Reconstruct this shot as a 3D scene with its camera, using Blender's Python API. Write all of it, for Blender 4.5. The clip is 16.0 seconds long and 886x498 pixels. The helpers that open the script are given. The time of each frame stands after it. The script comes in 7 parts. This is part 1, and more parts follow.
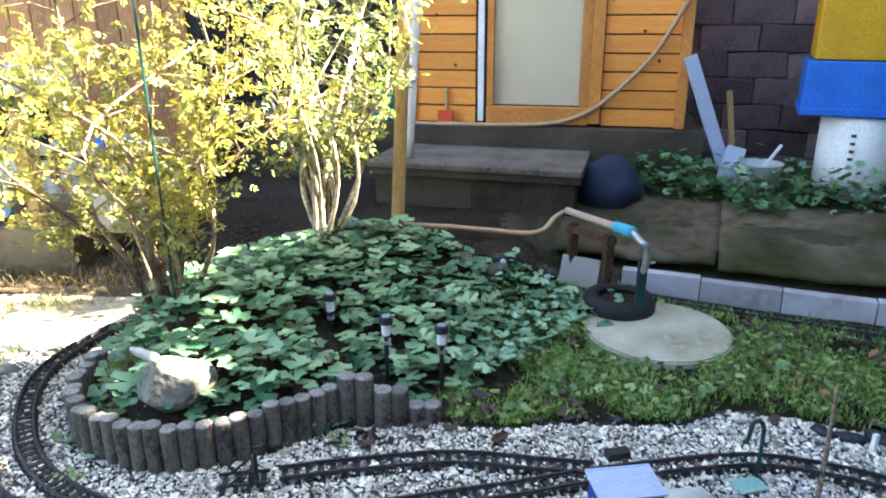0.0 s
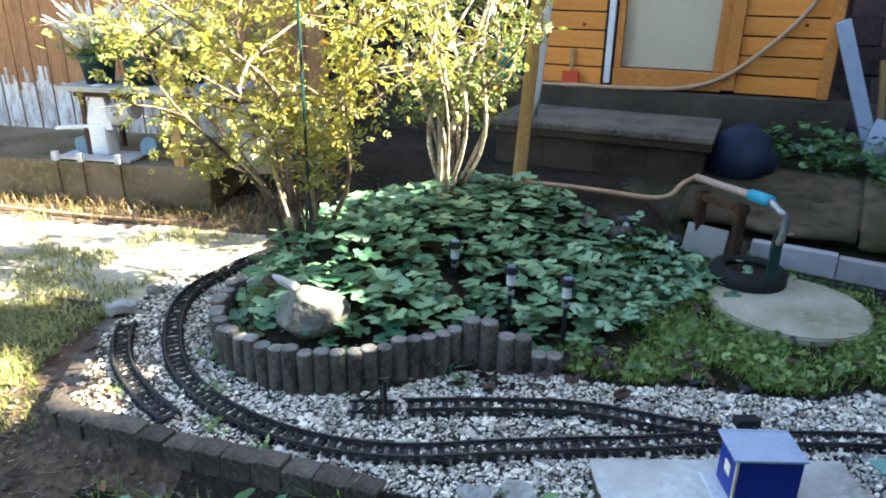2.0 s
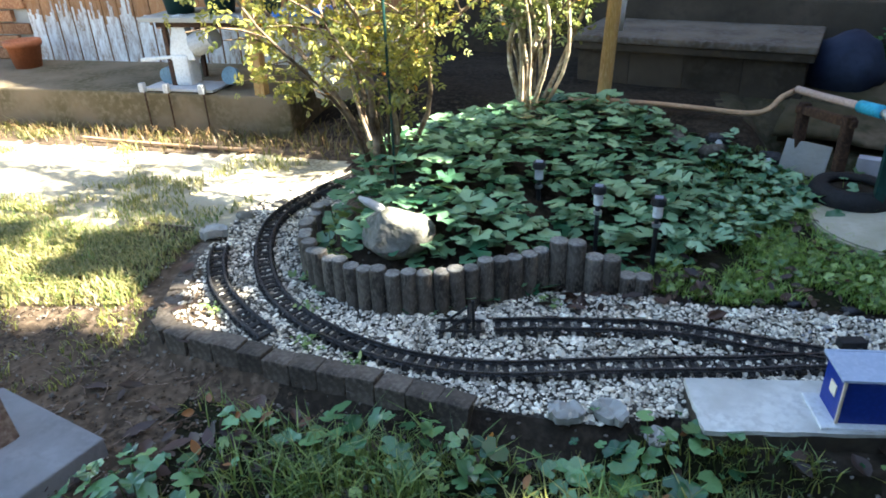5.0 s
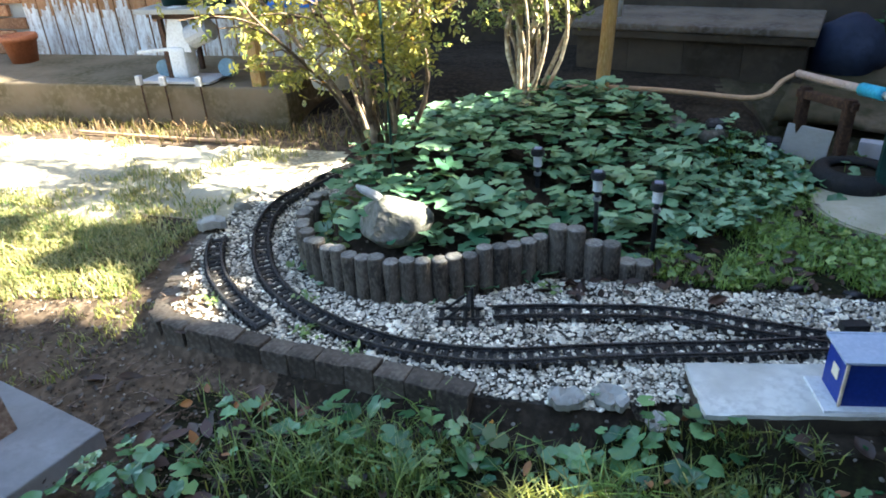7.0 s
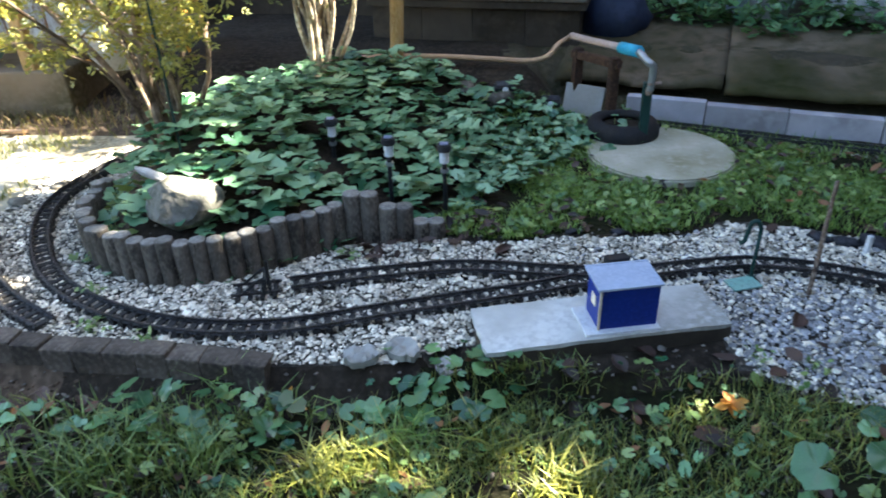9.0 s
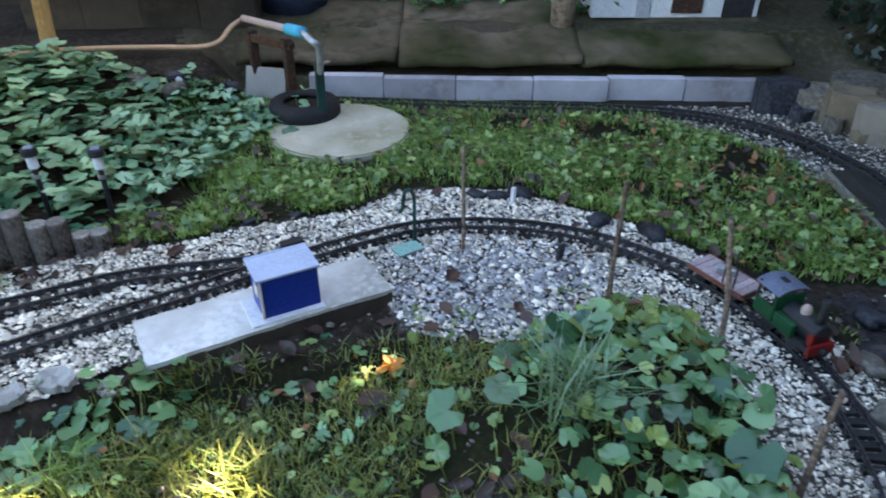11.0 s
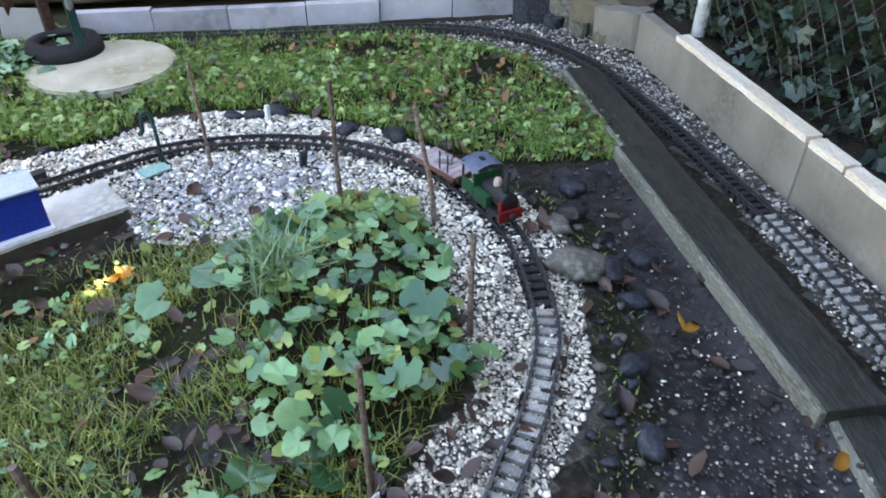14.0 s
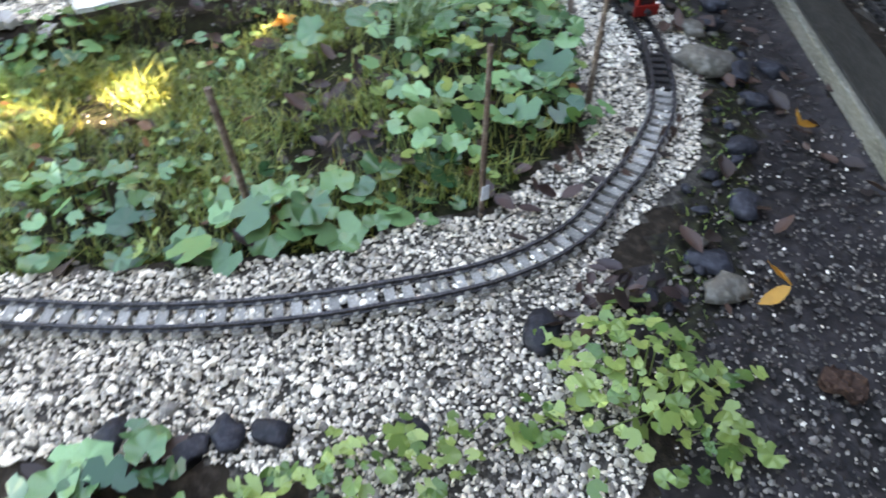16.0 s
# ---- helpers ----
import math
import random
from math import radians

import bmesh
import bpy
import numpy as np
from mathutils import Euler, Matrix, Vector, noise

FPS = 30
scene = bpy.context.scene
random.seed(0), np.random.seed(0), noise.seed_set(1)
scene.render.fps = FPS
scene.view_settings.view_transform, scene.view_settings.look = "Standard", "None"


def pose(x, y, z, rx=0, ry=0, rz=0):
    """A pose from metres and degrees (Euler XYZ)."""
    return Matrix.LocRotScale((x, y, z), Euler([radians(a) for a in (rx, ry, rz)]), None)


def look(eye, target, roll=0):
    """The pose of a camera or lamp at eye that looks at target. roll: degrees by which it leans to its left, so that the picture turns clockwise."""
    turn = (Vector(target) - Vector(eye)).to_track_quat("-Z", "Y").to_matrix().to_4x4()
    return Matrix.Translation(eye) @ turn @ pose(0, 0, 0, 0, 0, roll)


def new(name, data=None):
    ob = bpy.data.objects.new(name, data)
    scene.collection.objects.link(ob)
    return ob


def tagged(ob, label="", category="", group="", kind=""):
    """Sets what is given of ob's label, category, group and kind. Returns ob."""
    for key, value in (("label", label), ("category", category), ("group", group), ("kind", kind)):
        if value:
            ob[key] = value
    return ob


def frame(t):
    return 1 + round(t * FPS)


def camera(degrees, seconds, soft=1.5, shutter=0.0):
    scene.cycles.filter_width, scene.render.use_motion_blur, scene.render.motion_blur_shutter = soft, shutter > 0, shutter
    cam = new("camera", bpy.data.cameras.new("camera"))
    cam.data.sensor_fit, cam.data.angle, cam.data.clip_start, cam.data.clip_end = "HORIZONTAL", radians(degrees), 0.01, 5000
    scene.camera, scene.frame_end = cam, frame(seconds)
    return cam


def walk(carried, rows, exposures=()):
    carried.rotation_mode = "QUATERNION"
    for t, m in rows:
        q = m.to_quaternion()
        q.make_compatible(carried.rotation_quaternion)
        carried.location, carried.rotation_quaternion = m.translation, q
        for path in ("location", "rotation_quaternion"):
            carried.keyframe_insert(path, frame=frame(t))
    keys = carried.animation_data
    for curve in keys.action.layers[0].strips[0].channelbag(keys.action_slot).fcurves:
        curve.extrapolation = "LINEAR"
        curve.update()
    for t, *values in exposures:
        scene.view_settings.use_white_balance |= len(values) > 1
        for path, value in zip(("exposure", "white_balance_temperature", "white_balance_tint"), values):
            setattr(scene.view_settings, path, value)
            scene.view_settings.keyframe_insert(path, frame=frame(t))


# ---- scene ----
cam = camera(65.0, 16.0, soft=1.8, shutter=0.35)
PATH = [
    (0.0, (0.006, 0.385, 1.066), (-0.046, 2.279, 0.425), -0.3),
    (0.5, (0.013, 0.376, 1.059), (-0.007, 2.247, 0.351), -0.3),
    (1.0, (-0.021, 0.369, 1.037), (-0.094, 2.234, 0.320), 0.7),
    (1.5, (-0.072, 0.356, 1.025), (-0.274, 2.225, 0.343), 2.0),
    (2.0, (-0.096, 0.344, 1.011), (-0.409, 2.183, 0.290), 0.9),
    (2.5, (-0.109, 0.341, 1.001), (-0.474, 2.158, 0.248), -0.4),
    (3.0, (-0.120, 0.337, 0.996), (-0.512, 2.143, 0.231), -1.0),
    (3.5, (-0.133, 0.336, 0.992), (-0.567, 2.124, 0.209), -1.0),
    (4.0, (-0.138, 0.334, 0.979), (-0.615, 2.083, 0.133), -1.8),
    (4.5, (-0.136, 0.339, 0.979), (-0.630, 2.063, 0.095), -2.1),
    (7.0, (-0.127, 0.352, 0.958), (-0.629, 2.057, 0.041), -3.1),
    (7.5, (-0.110, 0.346, 0.957), (-0.559, 2.054, 0.018), -3.2),
    (8.0, (-0.053, 0.343, 0.947), (-0.390, 2.051, -0.037), -3.9),
    (8.2, (-0.044, 0.333, 0.944), (-0.328, 2.049, -0.044), -3.3),
    (10.3, (0.152, 0.321, 0.981), (0.528, 2.015, -0.015), -1.4),
    (10.5, (0.177, 0.307, 0.988), (0.629, 1.970, -0.026), -1.1),
    (11.0, (0.252, 0.283, 0.988), (0.820, 1.876, -0.079), 0.4),
    (11.5, (0.330, 0.240, 0.992), (0.973, 1.780, -0.111), 1.6),
    (12.0, (0.388, 0.212, 0.983), (1.102, 1.720, -0.120), -0.2),
    (12.5, (0.397, 0.156, 0.971), (1.338, 1.532, -0.135), 1.7),
    (13.0, (0.387, 0.124, 0.977), (1.360, 1.461, -0.149), 2.1),
    (13.5, (0.451, 0.053, 0.965), (1.300, 1.429, -0.212), 1.5),
    (14.0, (0.515, -0.033, 0.960), (1.342, 1.349, -0.225), 0.5),
    (14.5, (0.505, -0.099, 0.915), (1.328, 1.244, -0.317), 1.7),
    (15.0, (0.425, -0.148, 0.829), (1.163, 1.116, -0.534), 2.2),
    (15.5, (0.368, -0.226, 0.834), (1.057, 1.020, -0.570), 1.6),
    (16.0, (0.385, -0.300, 0.824), (0.842, 1.040, -0.589), 1.2),
]

LIGHT = [(0.0, 4.2, 7000, 9), (1.5, 3.8, 6700, 7), (3.5, 3.47, 6500, 5), (7.0, 3.52, 6500, 5), (8.2, 3.6, 6550, 6), (10.5, 3.95, 6900, 10), (12.0, 4.35, 7350, 12), (14.0, 4.8, 8000, 14), (16.0, 4.8, 8700, 15)]
walk(cam, [(t, look(eye, target, roll)) for t, eye, target, roll in PATH], LIGHT)

# ---- light: a clear afternoon sky and a low sun from the right-hand side ----
SUN = Vector((0.80, 0.05, 0.60)).normalized()
sky_world = bpy.data.worlds.new("sky")
scene.world = sky_world
sky_world.use_nodes = True
wn = sky_world.node_tree
sky = wn.nodes.new("ShaderNodeTexSky")
sky.sky_type = "NISHITA"
sky.sun_disc = False
sky.sun_elevation = math.asin(SUN.z)
sky.sun_rotation = math.atan2(SUN.x, SUN.y)
wn.links.new(sky.outputs[0], wn.nodes["Background"].inputs[0])
wn.nodes["Background"].inputs[1].default_value = 0.065
sun = new("sun", bpy.data.lights.new("sun", "SUN"))
sun.data.energy, sun.data.angle, sun.data.color = 5.0, radians(0.6), (1.0, 0.93, 0.8)
sun.matrix_basis = look(SUN * 20, (0, 0, 0))

# ---- materials ----
def mat(name, a, b=None, scale=12.0, rough=0.8, bump=0.3, metal=0.0, fine=90.0, c=None, rnd=0.25, spec=0.25, islands=False, detail=6.0, stretch=None):
    """A worn surface: two colours in large stains, a third in fine grain, fine relief, each object a little lighter or darker."""
    m = bpy.data.materials.new(name)
    m.use_nodes = True
    t = m.node_tree
    n, l = t.nodes, t.links
    bs = n["Principled BSDF"]
    b = b or tuple(v * 0.65 for v in a)
    c = c or tuple((u + v) * 0.5 * 0.75 for u, v in zip(a, b))
    co = n.new("ShaderNodeTexCoord")
    src = co.outputs["Object"]
    if stretch:
        mp = n.new("ShaderNodeMapping")
        mp.inputs["Scale"].default_value = stretch
        l.new(src, mp.inputs[0])
        src = mp.outputs[0]
    n1, n2 = n.new("ShaderNodeTexNoise"), n.new("ShaderNodeTexNoise")
    n1.inputs["Scale"].default_value, n1.inputs["Detail"].default_value = scale, detail
    n2.inputs["Scale"].default_value, n2.inputs["Detail"].default_value = fine, 4.0
    l.new(src, n1.inputs["Vector"])
    l.new(src, n2.inputs["Vector"])
    r1 = n.new("ShaderNodeValToRGB")
    r1.color_ramp.elements[0].position, r1.color_ramp.elements[1].position = 0.36, 0.66
    r1.color_ramp.elements[0].color, r1.color_ramp.elements[1].color = (*a, 1), (*b, 1)
    l.new(n1.outputs[0], r1.inputs[0])
    r2 = n.new("ShaderNodeValToRGB")
    r2.color_ramp.elements[0].position, r2.color_ramp.elements[1].position = 0.45, 0.7
    r2.color_ramp.elements[0].color, r2.color_ramp.elements[1].color = (0, 0, 0, 1), (1, 1, 1, 1)
    l.new(n2.outputs[0], r2.inputs[0])
    mx = n.new("ShaderNodeMix")
    mx.data_type = "RGBA"
    l.new(r2.outputs[0], mx.inputs[0])
    l.new(r1.outputs[0], mx.inputs[6])
    mx.inputs[7].default_value = (*c, 1)
    hs = n.new("ShaderNodeHueSaturation")
    l.new(mx.outputs[2], hs.inputs["Color"])
    if islands:
        rn = n.new("ShaderNodeNewGeometry").outputs["Random Per Island"]
    else:
        rn = n.new("ShaderNodeObjectInfo").outputs["Random"]
    mr = n.new("ShaderNodeMapRange")
    mr.inputs[3].default_value, mr.inputs[4].default_value = 1 - rnd, 1 + rnd
    l.new(rn, mr.inputs[0])
    l.new(mr.outputs[0], hs.inputs["Value"])
    l.new(hs.outputs[0], bs.inputs["Base Color"])
    rr = n.new("ShaderNodeMapRange")
    rr.inputs[3].default_value, rr.inputs[4].default_value = max(0.05, rough - 0.12), min(1.0, rough + 0.12)
    l.new(n1.outputs[0], rr.inputs[0])
    l.new(rr.outputs[0], bs.inputs["Roughness"])
    bs.inputs["Metallic"].default_value = metal
    bs.inputs["Specular IOR Level"].default_value = spec
    if bump:
        bp = n.new("ShaderNodeBump")
        bp.inputs["Strength"].default_value, bp.inputs["Distance"].default_value = bump, 0.006
        l.new(n2.outputs[0], bp.inputs["Height"])
        l.new(bp.outputs[0], bs.inputs["Normal"])
    return m


def leaf_mat(name, a, b, rough=0.45, see=0.35, glow=(0.4, 0.5, 0.08), single=False):
    """Leaves: each blade its own green, some light let through."""
    m = bpy.data.materials.new(name)
    m.use_nodes = True
    t = m.node_tree
    n, l = t.nodes, t.links
    bs = n["Principled BSDF"]
    g = n.new("ShaderNodeNewGeometry")
    ramp = n.new("ShaderNodeValToRGB")
    ramp.color_ramp.elements[0].color, ramp.color_ramp.elements[1].color = (*a, 1), (*b, 1)
    l.new(n.new("ShaderNodeObjectInfo").outputs["Random"] if single else g.outputs["Random Per Island"], ramp.inputs[0])
    co = n.new("ShaderNodeTexCoord")
    ns = n.new("ShaderNodeTexNoise")
    ns.inputs["Scale"].default_value = 60
    l.new(co.outputs["Object"], ns.inputs["Vector"])
    hs = n.new("ShaderNodeHueSaturation")
    mr = n.new("ShaderNodeMapRange")
    mr.inputs[3].default_value, mr.inputs[4].default_value = 0.65, 1.35
    l.new(ns.outputs[0], mr.inputs[0])
    l.new(mr.outputs[0], hs.inputs["Value"])
    l.new(ramp.outputs[0], hs.inputs["Color"])
    l.new(hs.outputs[0], bs.inputs["Base Color"])
    bs.inputs["Roughness"].default_value = rough
    bs.inputs["Specular IOR Level"].default_value = 0.6
    tr = n.new("ShaderNodeBsdfTranslucent")
    mc = n.new("ShaderNodeMix")
    mc.data_type = "RGBA"
    mc.inputs[0].default_value = 0.6
    l.new(hs.outputs[0], mc.inputs[6])
    mc.inputs[7].default_value = (*glow, 1)
    l.new(mc.outputs[2], tr.inputs[0])
    ms = n.new("ShaderNodeMixShader")
    ms.inputs[0].default_value = see
    l.new(bs.outputs[0], ms.inputs[1])
    l.new(tr.outputs[0], ms.inputs[2])
    l.new(ms.outputs[0], n["Material Output"].inputs[0])
    return m


soil = mat("soil", (0.03, 0.023, 0.016), (0.012, 0.009, 0.007), 5.0, 0.95, 0.9, fine=55, c=(0.048, 0.037, 0.027), rnd=0.0, spec=0.12)
mud_m = mat("mud", (0.032, 0.028, 0.029), (0.006, 0.0055, 0.0055), 5.0, 0.5, 1.0, fine=38, c=(0.042, 0.035, 0.034), rnd=0.0, spec=0.28)
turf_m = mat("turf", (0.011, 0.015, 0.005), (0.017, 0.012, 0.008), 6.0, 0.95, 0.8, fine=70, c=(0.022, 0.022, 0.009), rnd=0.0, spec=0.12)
bank_shade_m = mat("wet black earth and leaf shade", (0.014, 0.012, 0.009), (0.006, 0.0055, 0.005), 9.0, 0.5, 0.9, fine=60, c=(0.03, 0.032, 0.014), rnd=0.0)
earth_m = mat("trodden brown earth", (0.1, 0.069, 0.045), (0.04, 0.029, 0.02), 4.0, 0.95, 0.9, fine=45, c=(0.16, 0.115, 0.08), rnd=0.0, spec=0.15)
sunlit_dry_turf_m = mat("sunlit dry turf", (0.5, 0.45, 0.34), (0.24, 0.2, 0.13), 3.0, 0.95, 0.8, fine=60, c=(0.45, 0.4, 0.28), rnd=0.0)
grit_m = mat("grit", (0.06, 0.052, 0.042), (0.028, 0.024, 0.02), 12.0, 0.9, 1.0, fine=110, c=(0.11, 0.098, 0.082), rnd=0.0)
pebble_m = mat("pebbles", (0.8, 0.73, 0.6), (0.36, 0.3, 0.22), 14.0, 0.65, 0.3, fine=160, c=(0.8, 0.745, 0.645), rnd=0.6, islands=True)
mud_pebble_m = mat("muddy chips", (0.085, 0.074, 0.068), (0.026, 0.023, 0.021), 25.0, 0.65, 0.3, fine=160, rnd=0.45, islands=True)
crumb_m = mat("earth crumbs", (0.14, 0.095, 0.062), (0.05, 0.036, 0.025), 25.0, 0.95, 0.5, fine=120, rnd=0.5, islands=True)
slate_pebble_m = mat("grey pebbles", (0.46, 0.45, 0.455), (0.19, 0.185, 0.19), 25.0, 0.6, 0.3, fine=160, rnd=0.5, islands=True)
grit_pebble_m = mat("grey-brown grit", (0.4, 0.36, 0.305), (0.17, 0.148, 0.122), 25.0, 0.75, 0.3, fine=160, rnd=0.5, islands=True)
dark_pebble_m = mat("dark pebbles", (0.27, 0.24, 0.205), (0.085, 0.075, 0.065), 25.0, 0.7, 0.3, fine=160, rnd=0.5, islands=True)
fine_pebble_m = mat("fine pebbles", (0.74, 0.65, 0.51), (0.42, 0.35, 0.26), 14.0, 0.65, 0.3, fine=160, c=(0.78, 0.71, 0.59), rnd=0.55, islands=True)
rotten_m = mat("rotten bark", (0.06, 0.032, 0.022), (0.025, 0.015, 0.012), 40.0, 0.85, 0.8, fine=150, c=(0.1, 0.055, 0.035), rnd=0.0)
rail_m = mat("rail", (0.06, 0.06, 0.068), (0.03, 0.028, 0.028), 40.0, 0.4, 0.2, 0.6, fine=220, c=(0.12, 0.115, 0.115), rnd=0.1)
sleeper_m = mat("sleeper plastic", (0.014, 0.013, 0.013), (0.028, 0.026, 0.025), 60.0, 0.6, 0.3, fine=300, c=(0.045, 0.043, 0.042), rnd=0.3)
dusty_sleeper_m = mat("dusty sleeper", (0.33, 0.31, 0.275), (0.2, 0.19, 0.17), 60.0, 0.85, 0.4, fine=300, c=(0.42, 0.4, 0.36), rnd=0.3)
# same concrete twice: dark shaded sides, paler tops as lit from above
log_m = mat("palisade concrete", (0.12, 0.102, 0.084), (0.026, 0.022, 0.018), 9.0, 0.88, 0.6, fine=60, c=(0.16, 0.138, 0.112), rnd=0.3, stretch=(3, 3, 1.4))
lit_log_top_m = mat("palisade lit top", (0.24, 0.225, 0.2), (0.12, 0.11, 0.1), 20.0, 0.9, 0.5, fine=120, c=(0.3, 0.285, 0.26), rnd=0.3)
concrete_m = mat("concrete", (0.42, 0.41, 0.385), (0.25, 0.24, 0.21), 5.0, 0.8, 0.4, fine=70, c=(0.36, 0.35, 0.32), rnd=0.12)
slab_wall_m = mat("grey slab", (0.25, 0.218, 0.178), (0.135, 0.117, 0.093), 4.0, 0.9, 0.4, fine=60, c=(0.2, 0.175, 0.14), rnd=0.15)
block_m = mat("wall block", (0.46, 0.44, 0.47), (0.28, 0.26, 0.27), 6.0, 0.85, 0.3, fine=30, c=(0.4, 0.385, 0.4), rnd=0.22)
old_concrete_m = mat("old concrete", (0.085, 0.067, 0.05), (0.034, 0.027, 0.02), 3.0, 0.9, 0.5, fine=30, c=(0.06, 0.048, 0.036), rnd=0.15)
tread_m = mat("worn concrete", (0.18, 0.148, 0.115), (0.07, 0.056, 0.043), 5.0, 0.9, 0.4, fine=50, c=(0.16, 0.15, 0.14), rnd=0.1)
moss_stone_m = mat("mossy stone", (0.15, 0.112, 0.074), (0.022, 0.026, 0.004), 2.6, 0.88, 1.0, fine=15, c=(0.05, 0.045, 0.018), rnd=0.2, detail=9.0)
moss_ground_m = mat("mossy earth", (0.06, 0.048, 0.03), (0.028, 0.03, 0.01), 4.0, 0.95, 0.9, fine=45, c=(0.08, 0.064, 0.042), rnd=0.0)
deck_m = mat("mossy tan concrete", (0.2, 0.15, 0.1), (0.09, 0.075, 0.035), 4.0, 0.9, 0.6, fine=40, c=(0.19, 0.15, 0.1), rnd=0.0)
cover_m = mat("well cover", (0.5, 0.47, 0.38), (0.27, 0.25, 0.15), 5.0, 0.9, 0.5, fine=40, c=(0.42, 0.39, 0.3), rnd=0.0)
brick_m = mat("kerb brick", (0.12, 0.096, 0.077), (0.055, 0.044, 0.036), 12.0, 0.9, 0.7, fine=90, c=(0.15, 0.125, 0.1), rnd=0.3)
red_brick_m = mat("house brick", (0.36, 0.17, 0.08), (0.24, 0.1, 0.05), 9.0, 0.9, 0.6, fine=90, c=(0.46, 0.26, 0.14), rnd=0.3)
dark_brick_m = mat("purplish brick", (0.17, 0.13, 0.135), (0.075, 0.068, 0.085), 6.0, 0.9, 0.6, fine=60, c=(0.22, 0.12, 0.1), rnd=0.5)
shed_m = mat("varnished pine", (0.8, 0.3, 0.06), (0.68, 0.23, 0.042), 3.0, 0.45, 0.25, fine=40, c=(0.82, 0.36, 0.09), rnd=0.16, stretch=(0.5, 6, 9))
trim_m = mat("pine trim", (0.6, 0.24, 0.06), (0.48, 0.18, 0.045), 4.0, 0.5, 0.25, fine=40, rnd=0.1)
knot_m = mat("pine knot", (0.16, 0.05, 0.015), (0.1, 0.03, 0.01), 30.0, 0.5, 0.1, fine=90, rnd=0.2)
plank_m = mat("weathered plank", (0.42, 0.2, 0.085), (0.27, 0.13, 0.06), 2.0, 0.8, 0.6, fine=30, c=(0.5, 0.29, 0.16), rnd=0.2, stretch=(9, 9, 0.8))
white_plank_m = mat("flaking white paint", (0.75, 0.74, 0.72), (0.3, 0.2, 0.13), 9.0, 0.8, 0.7, fine=40, c=(0.8, 0.8, 0.8), rnd=0.12, stretch=(5, 5, 1.2))
board_m = mat("wet grey board", (0.032, 0.031, 0.027), (0.014, 0.014, 0.012), 4.0, 0.5, 0.4, fine=40, c=(0.06, 0.057, 0.047), rnd=0.1, stretch=(1, 8, 8))
pale_edge_m = mat("pale edge", (0.2, 0.19, 0.15), (0.1, 0.095, 0.07), 6.0, 0.8, 0.5, fine=60, c=(0.26, 0.25, 0.2), rnd=0.1, stretch=(1, 4, 4))
pale_wood_m = mat("pale sawn wood", (0.66, 0.54, 0.41), (0.78, 0.7, 0.59), 6.0, 0.7, 0.4, fine=60, c=(0.5, 0.37, 0.25), rnd=0.1, stretch=(1, 8, 8))
pole_m = mat("pole wood", (0.42, 0.26, 0.1), (0.3, 0.17, 0.06), 7.0, 0.7, 0.4, fine=50, c=(0.5, 0.34, 0.16), rnd=0.1, stretch=(5, 5, 0.7))
stake_m = mat("stake bark", (0.16, 0.11, 0.08), (0.09, 0.06, 0.045), 20.0, 0.9, 0.6, fine=90, c=(0.26, 0.2, 0.16), rnd=0.3)
bark_m = mat("shrub bark", (0.26, 0.185, 0.125), (0.08, 0.052, 0.036), 22.0, 0.9, 0.7, fine=70, c=(0.26, 0.2, 0.14), rnd=0.45)
pale_bark_m = mat("pale bark", (0.6, 0.52, 0.4), (0.16, 0.11, 0.07), 22.0, 0.85, 0.7, fine=70, c=(0.22, 0.16, 0.1), rnd=0.4)
rust_leaf_m = leaf_mat("rusty leaves", (0.1, 0.035, 0.015), (0.34, 0.15, 0.05), 0.6, 0.15, (0.5, 0.22, 0.06))
rust_m = mat("rust", (0.07, 0.037, 0.024), (0.035, 0.02, 0.016), 14.0, 0.9, 0.6, fine=90, c=(0.11, 0.06, 0.035), rnd=0.2)
blue_m = mat("blue paint", (0.008, 0.032, 0.25), (0.007, 0.026, 0.21), 8.0, 0.4, 0.1, fine=120, c=(0.01, 0.038, 0.28), rnd=0.0)
roof_blue_m = mat("pale blue sheet", (0.4, 0.47, 0.6), (0.32, 0.38, 0.5), 10.0, 0.3, 0.05, fine=120, c=(0.44, 0.5, 0.62), rnd=0.0)
paving_m = mat("blue-grey paving", (0.24, 0.245, 0.26), (0.15, 0.15, 0.155), 6.0, 0.85, 0.4, fine=70, c=(0.2, 0.2, 0.21), rnd=0.12)
slab_top_m = mat("pale slab concrete", (0.7, 0.69, 0.65), (0.34, 0.33, 0.29), 6.0, 0.75, 0.4, fine=60, c=(0.52, 0.51, 0.48), rnd=0.0)
white_m = mat("white plastic", (0.78, 0.79, 0.8), (0.68, 0.69, 0.7), 9.0, 0.5, 0.1, fine=100, c=(0.6, 0.6, 0.6), rnd=0.04)
grey_m = mat("grey plastic", (0.5, 0.51, 0.53), (0.42, 0.43, 0.45), 9.0, 0.5, 0.1, fine=100, rnd=0.04)
black_m = mat("black plastic", (0.02, 0.02, 0.022), (0.035, 0.035, 0.037), 20.0, 0.5, 0.1, fine=150, rnd=0.1)
tyre_m = mat("tyre rubber", (0.016, 0.016, 0.019), (0.028, 0.027, 0.027), 14.0, 0.75, 0.4, fine=120, rnd=0.0)
green_m = mat("loco green", (0.012, 0.075, 0.03), (0.008, 0.05, 0.02), 14.0, 0.4, 0.1, fine=150, rnd=0.05)
red_m = mat("buffer red", (0.28, 0.018, 0.012), (0.18, 0.012, 0.01), 14.0, 0.45, 0.1, fine=150, rnd=0.05)
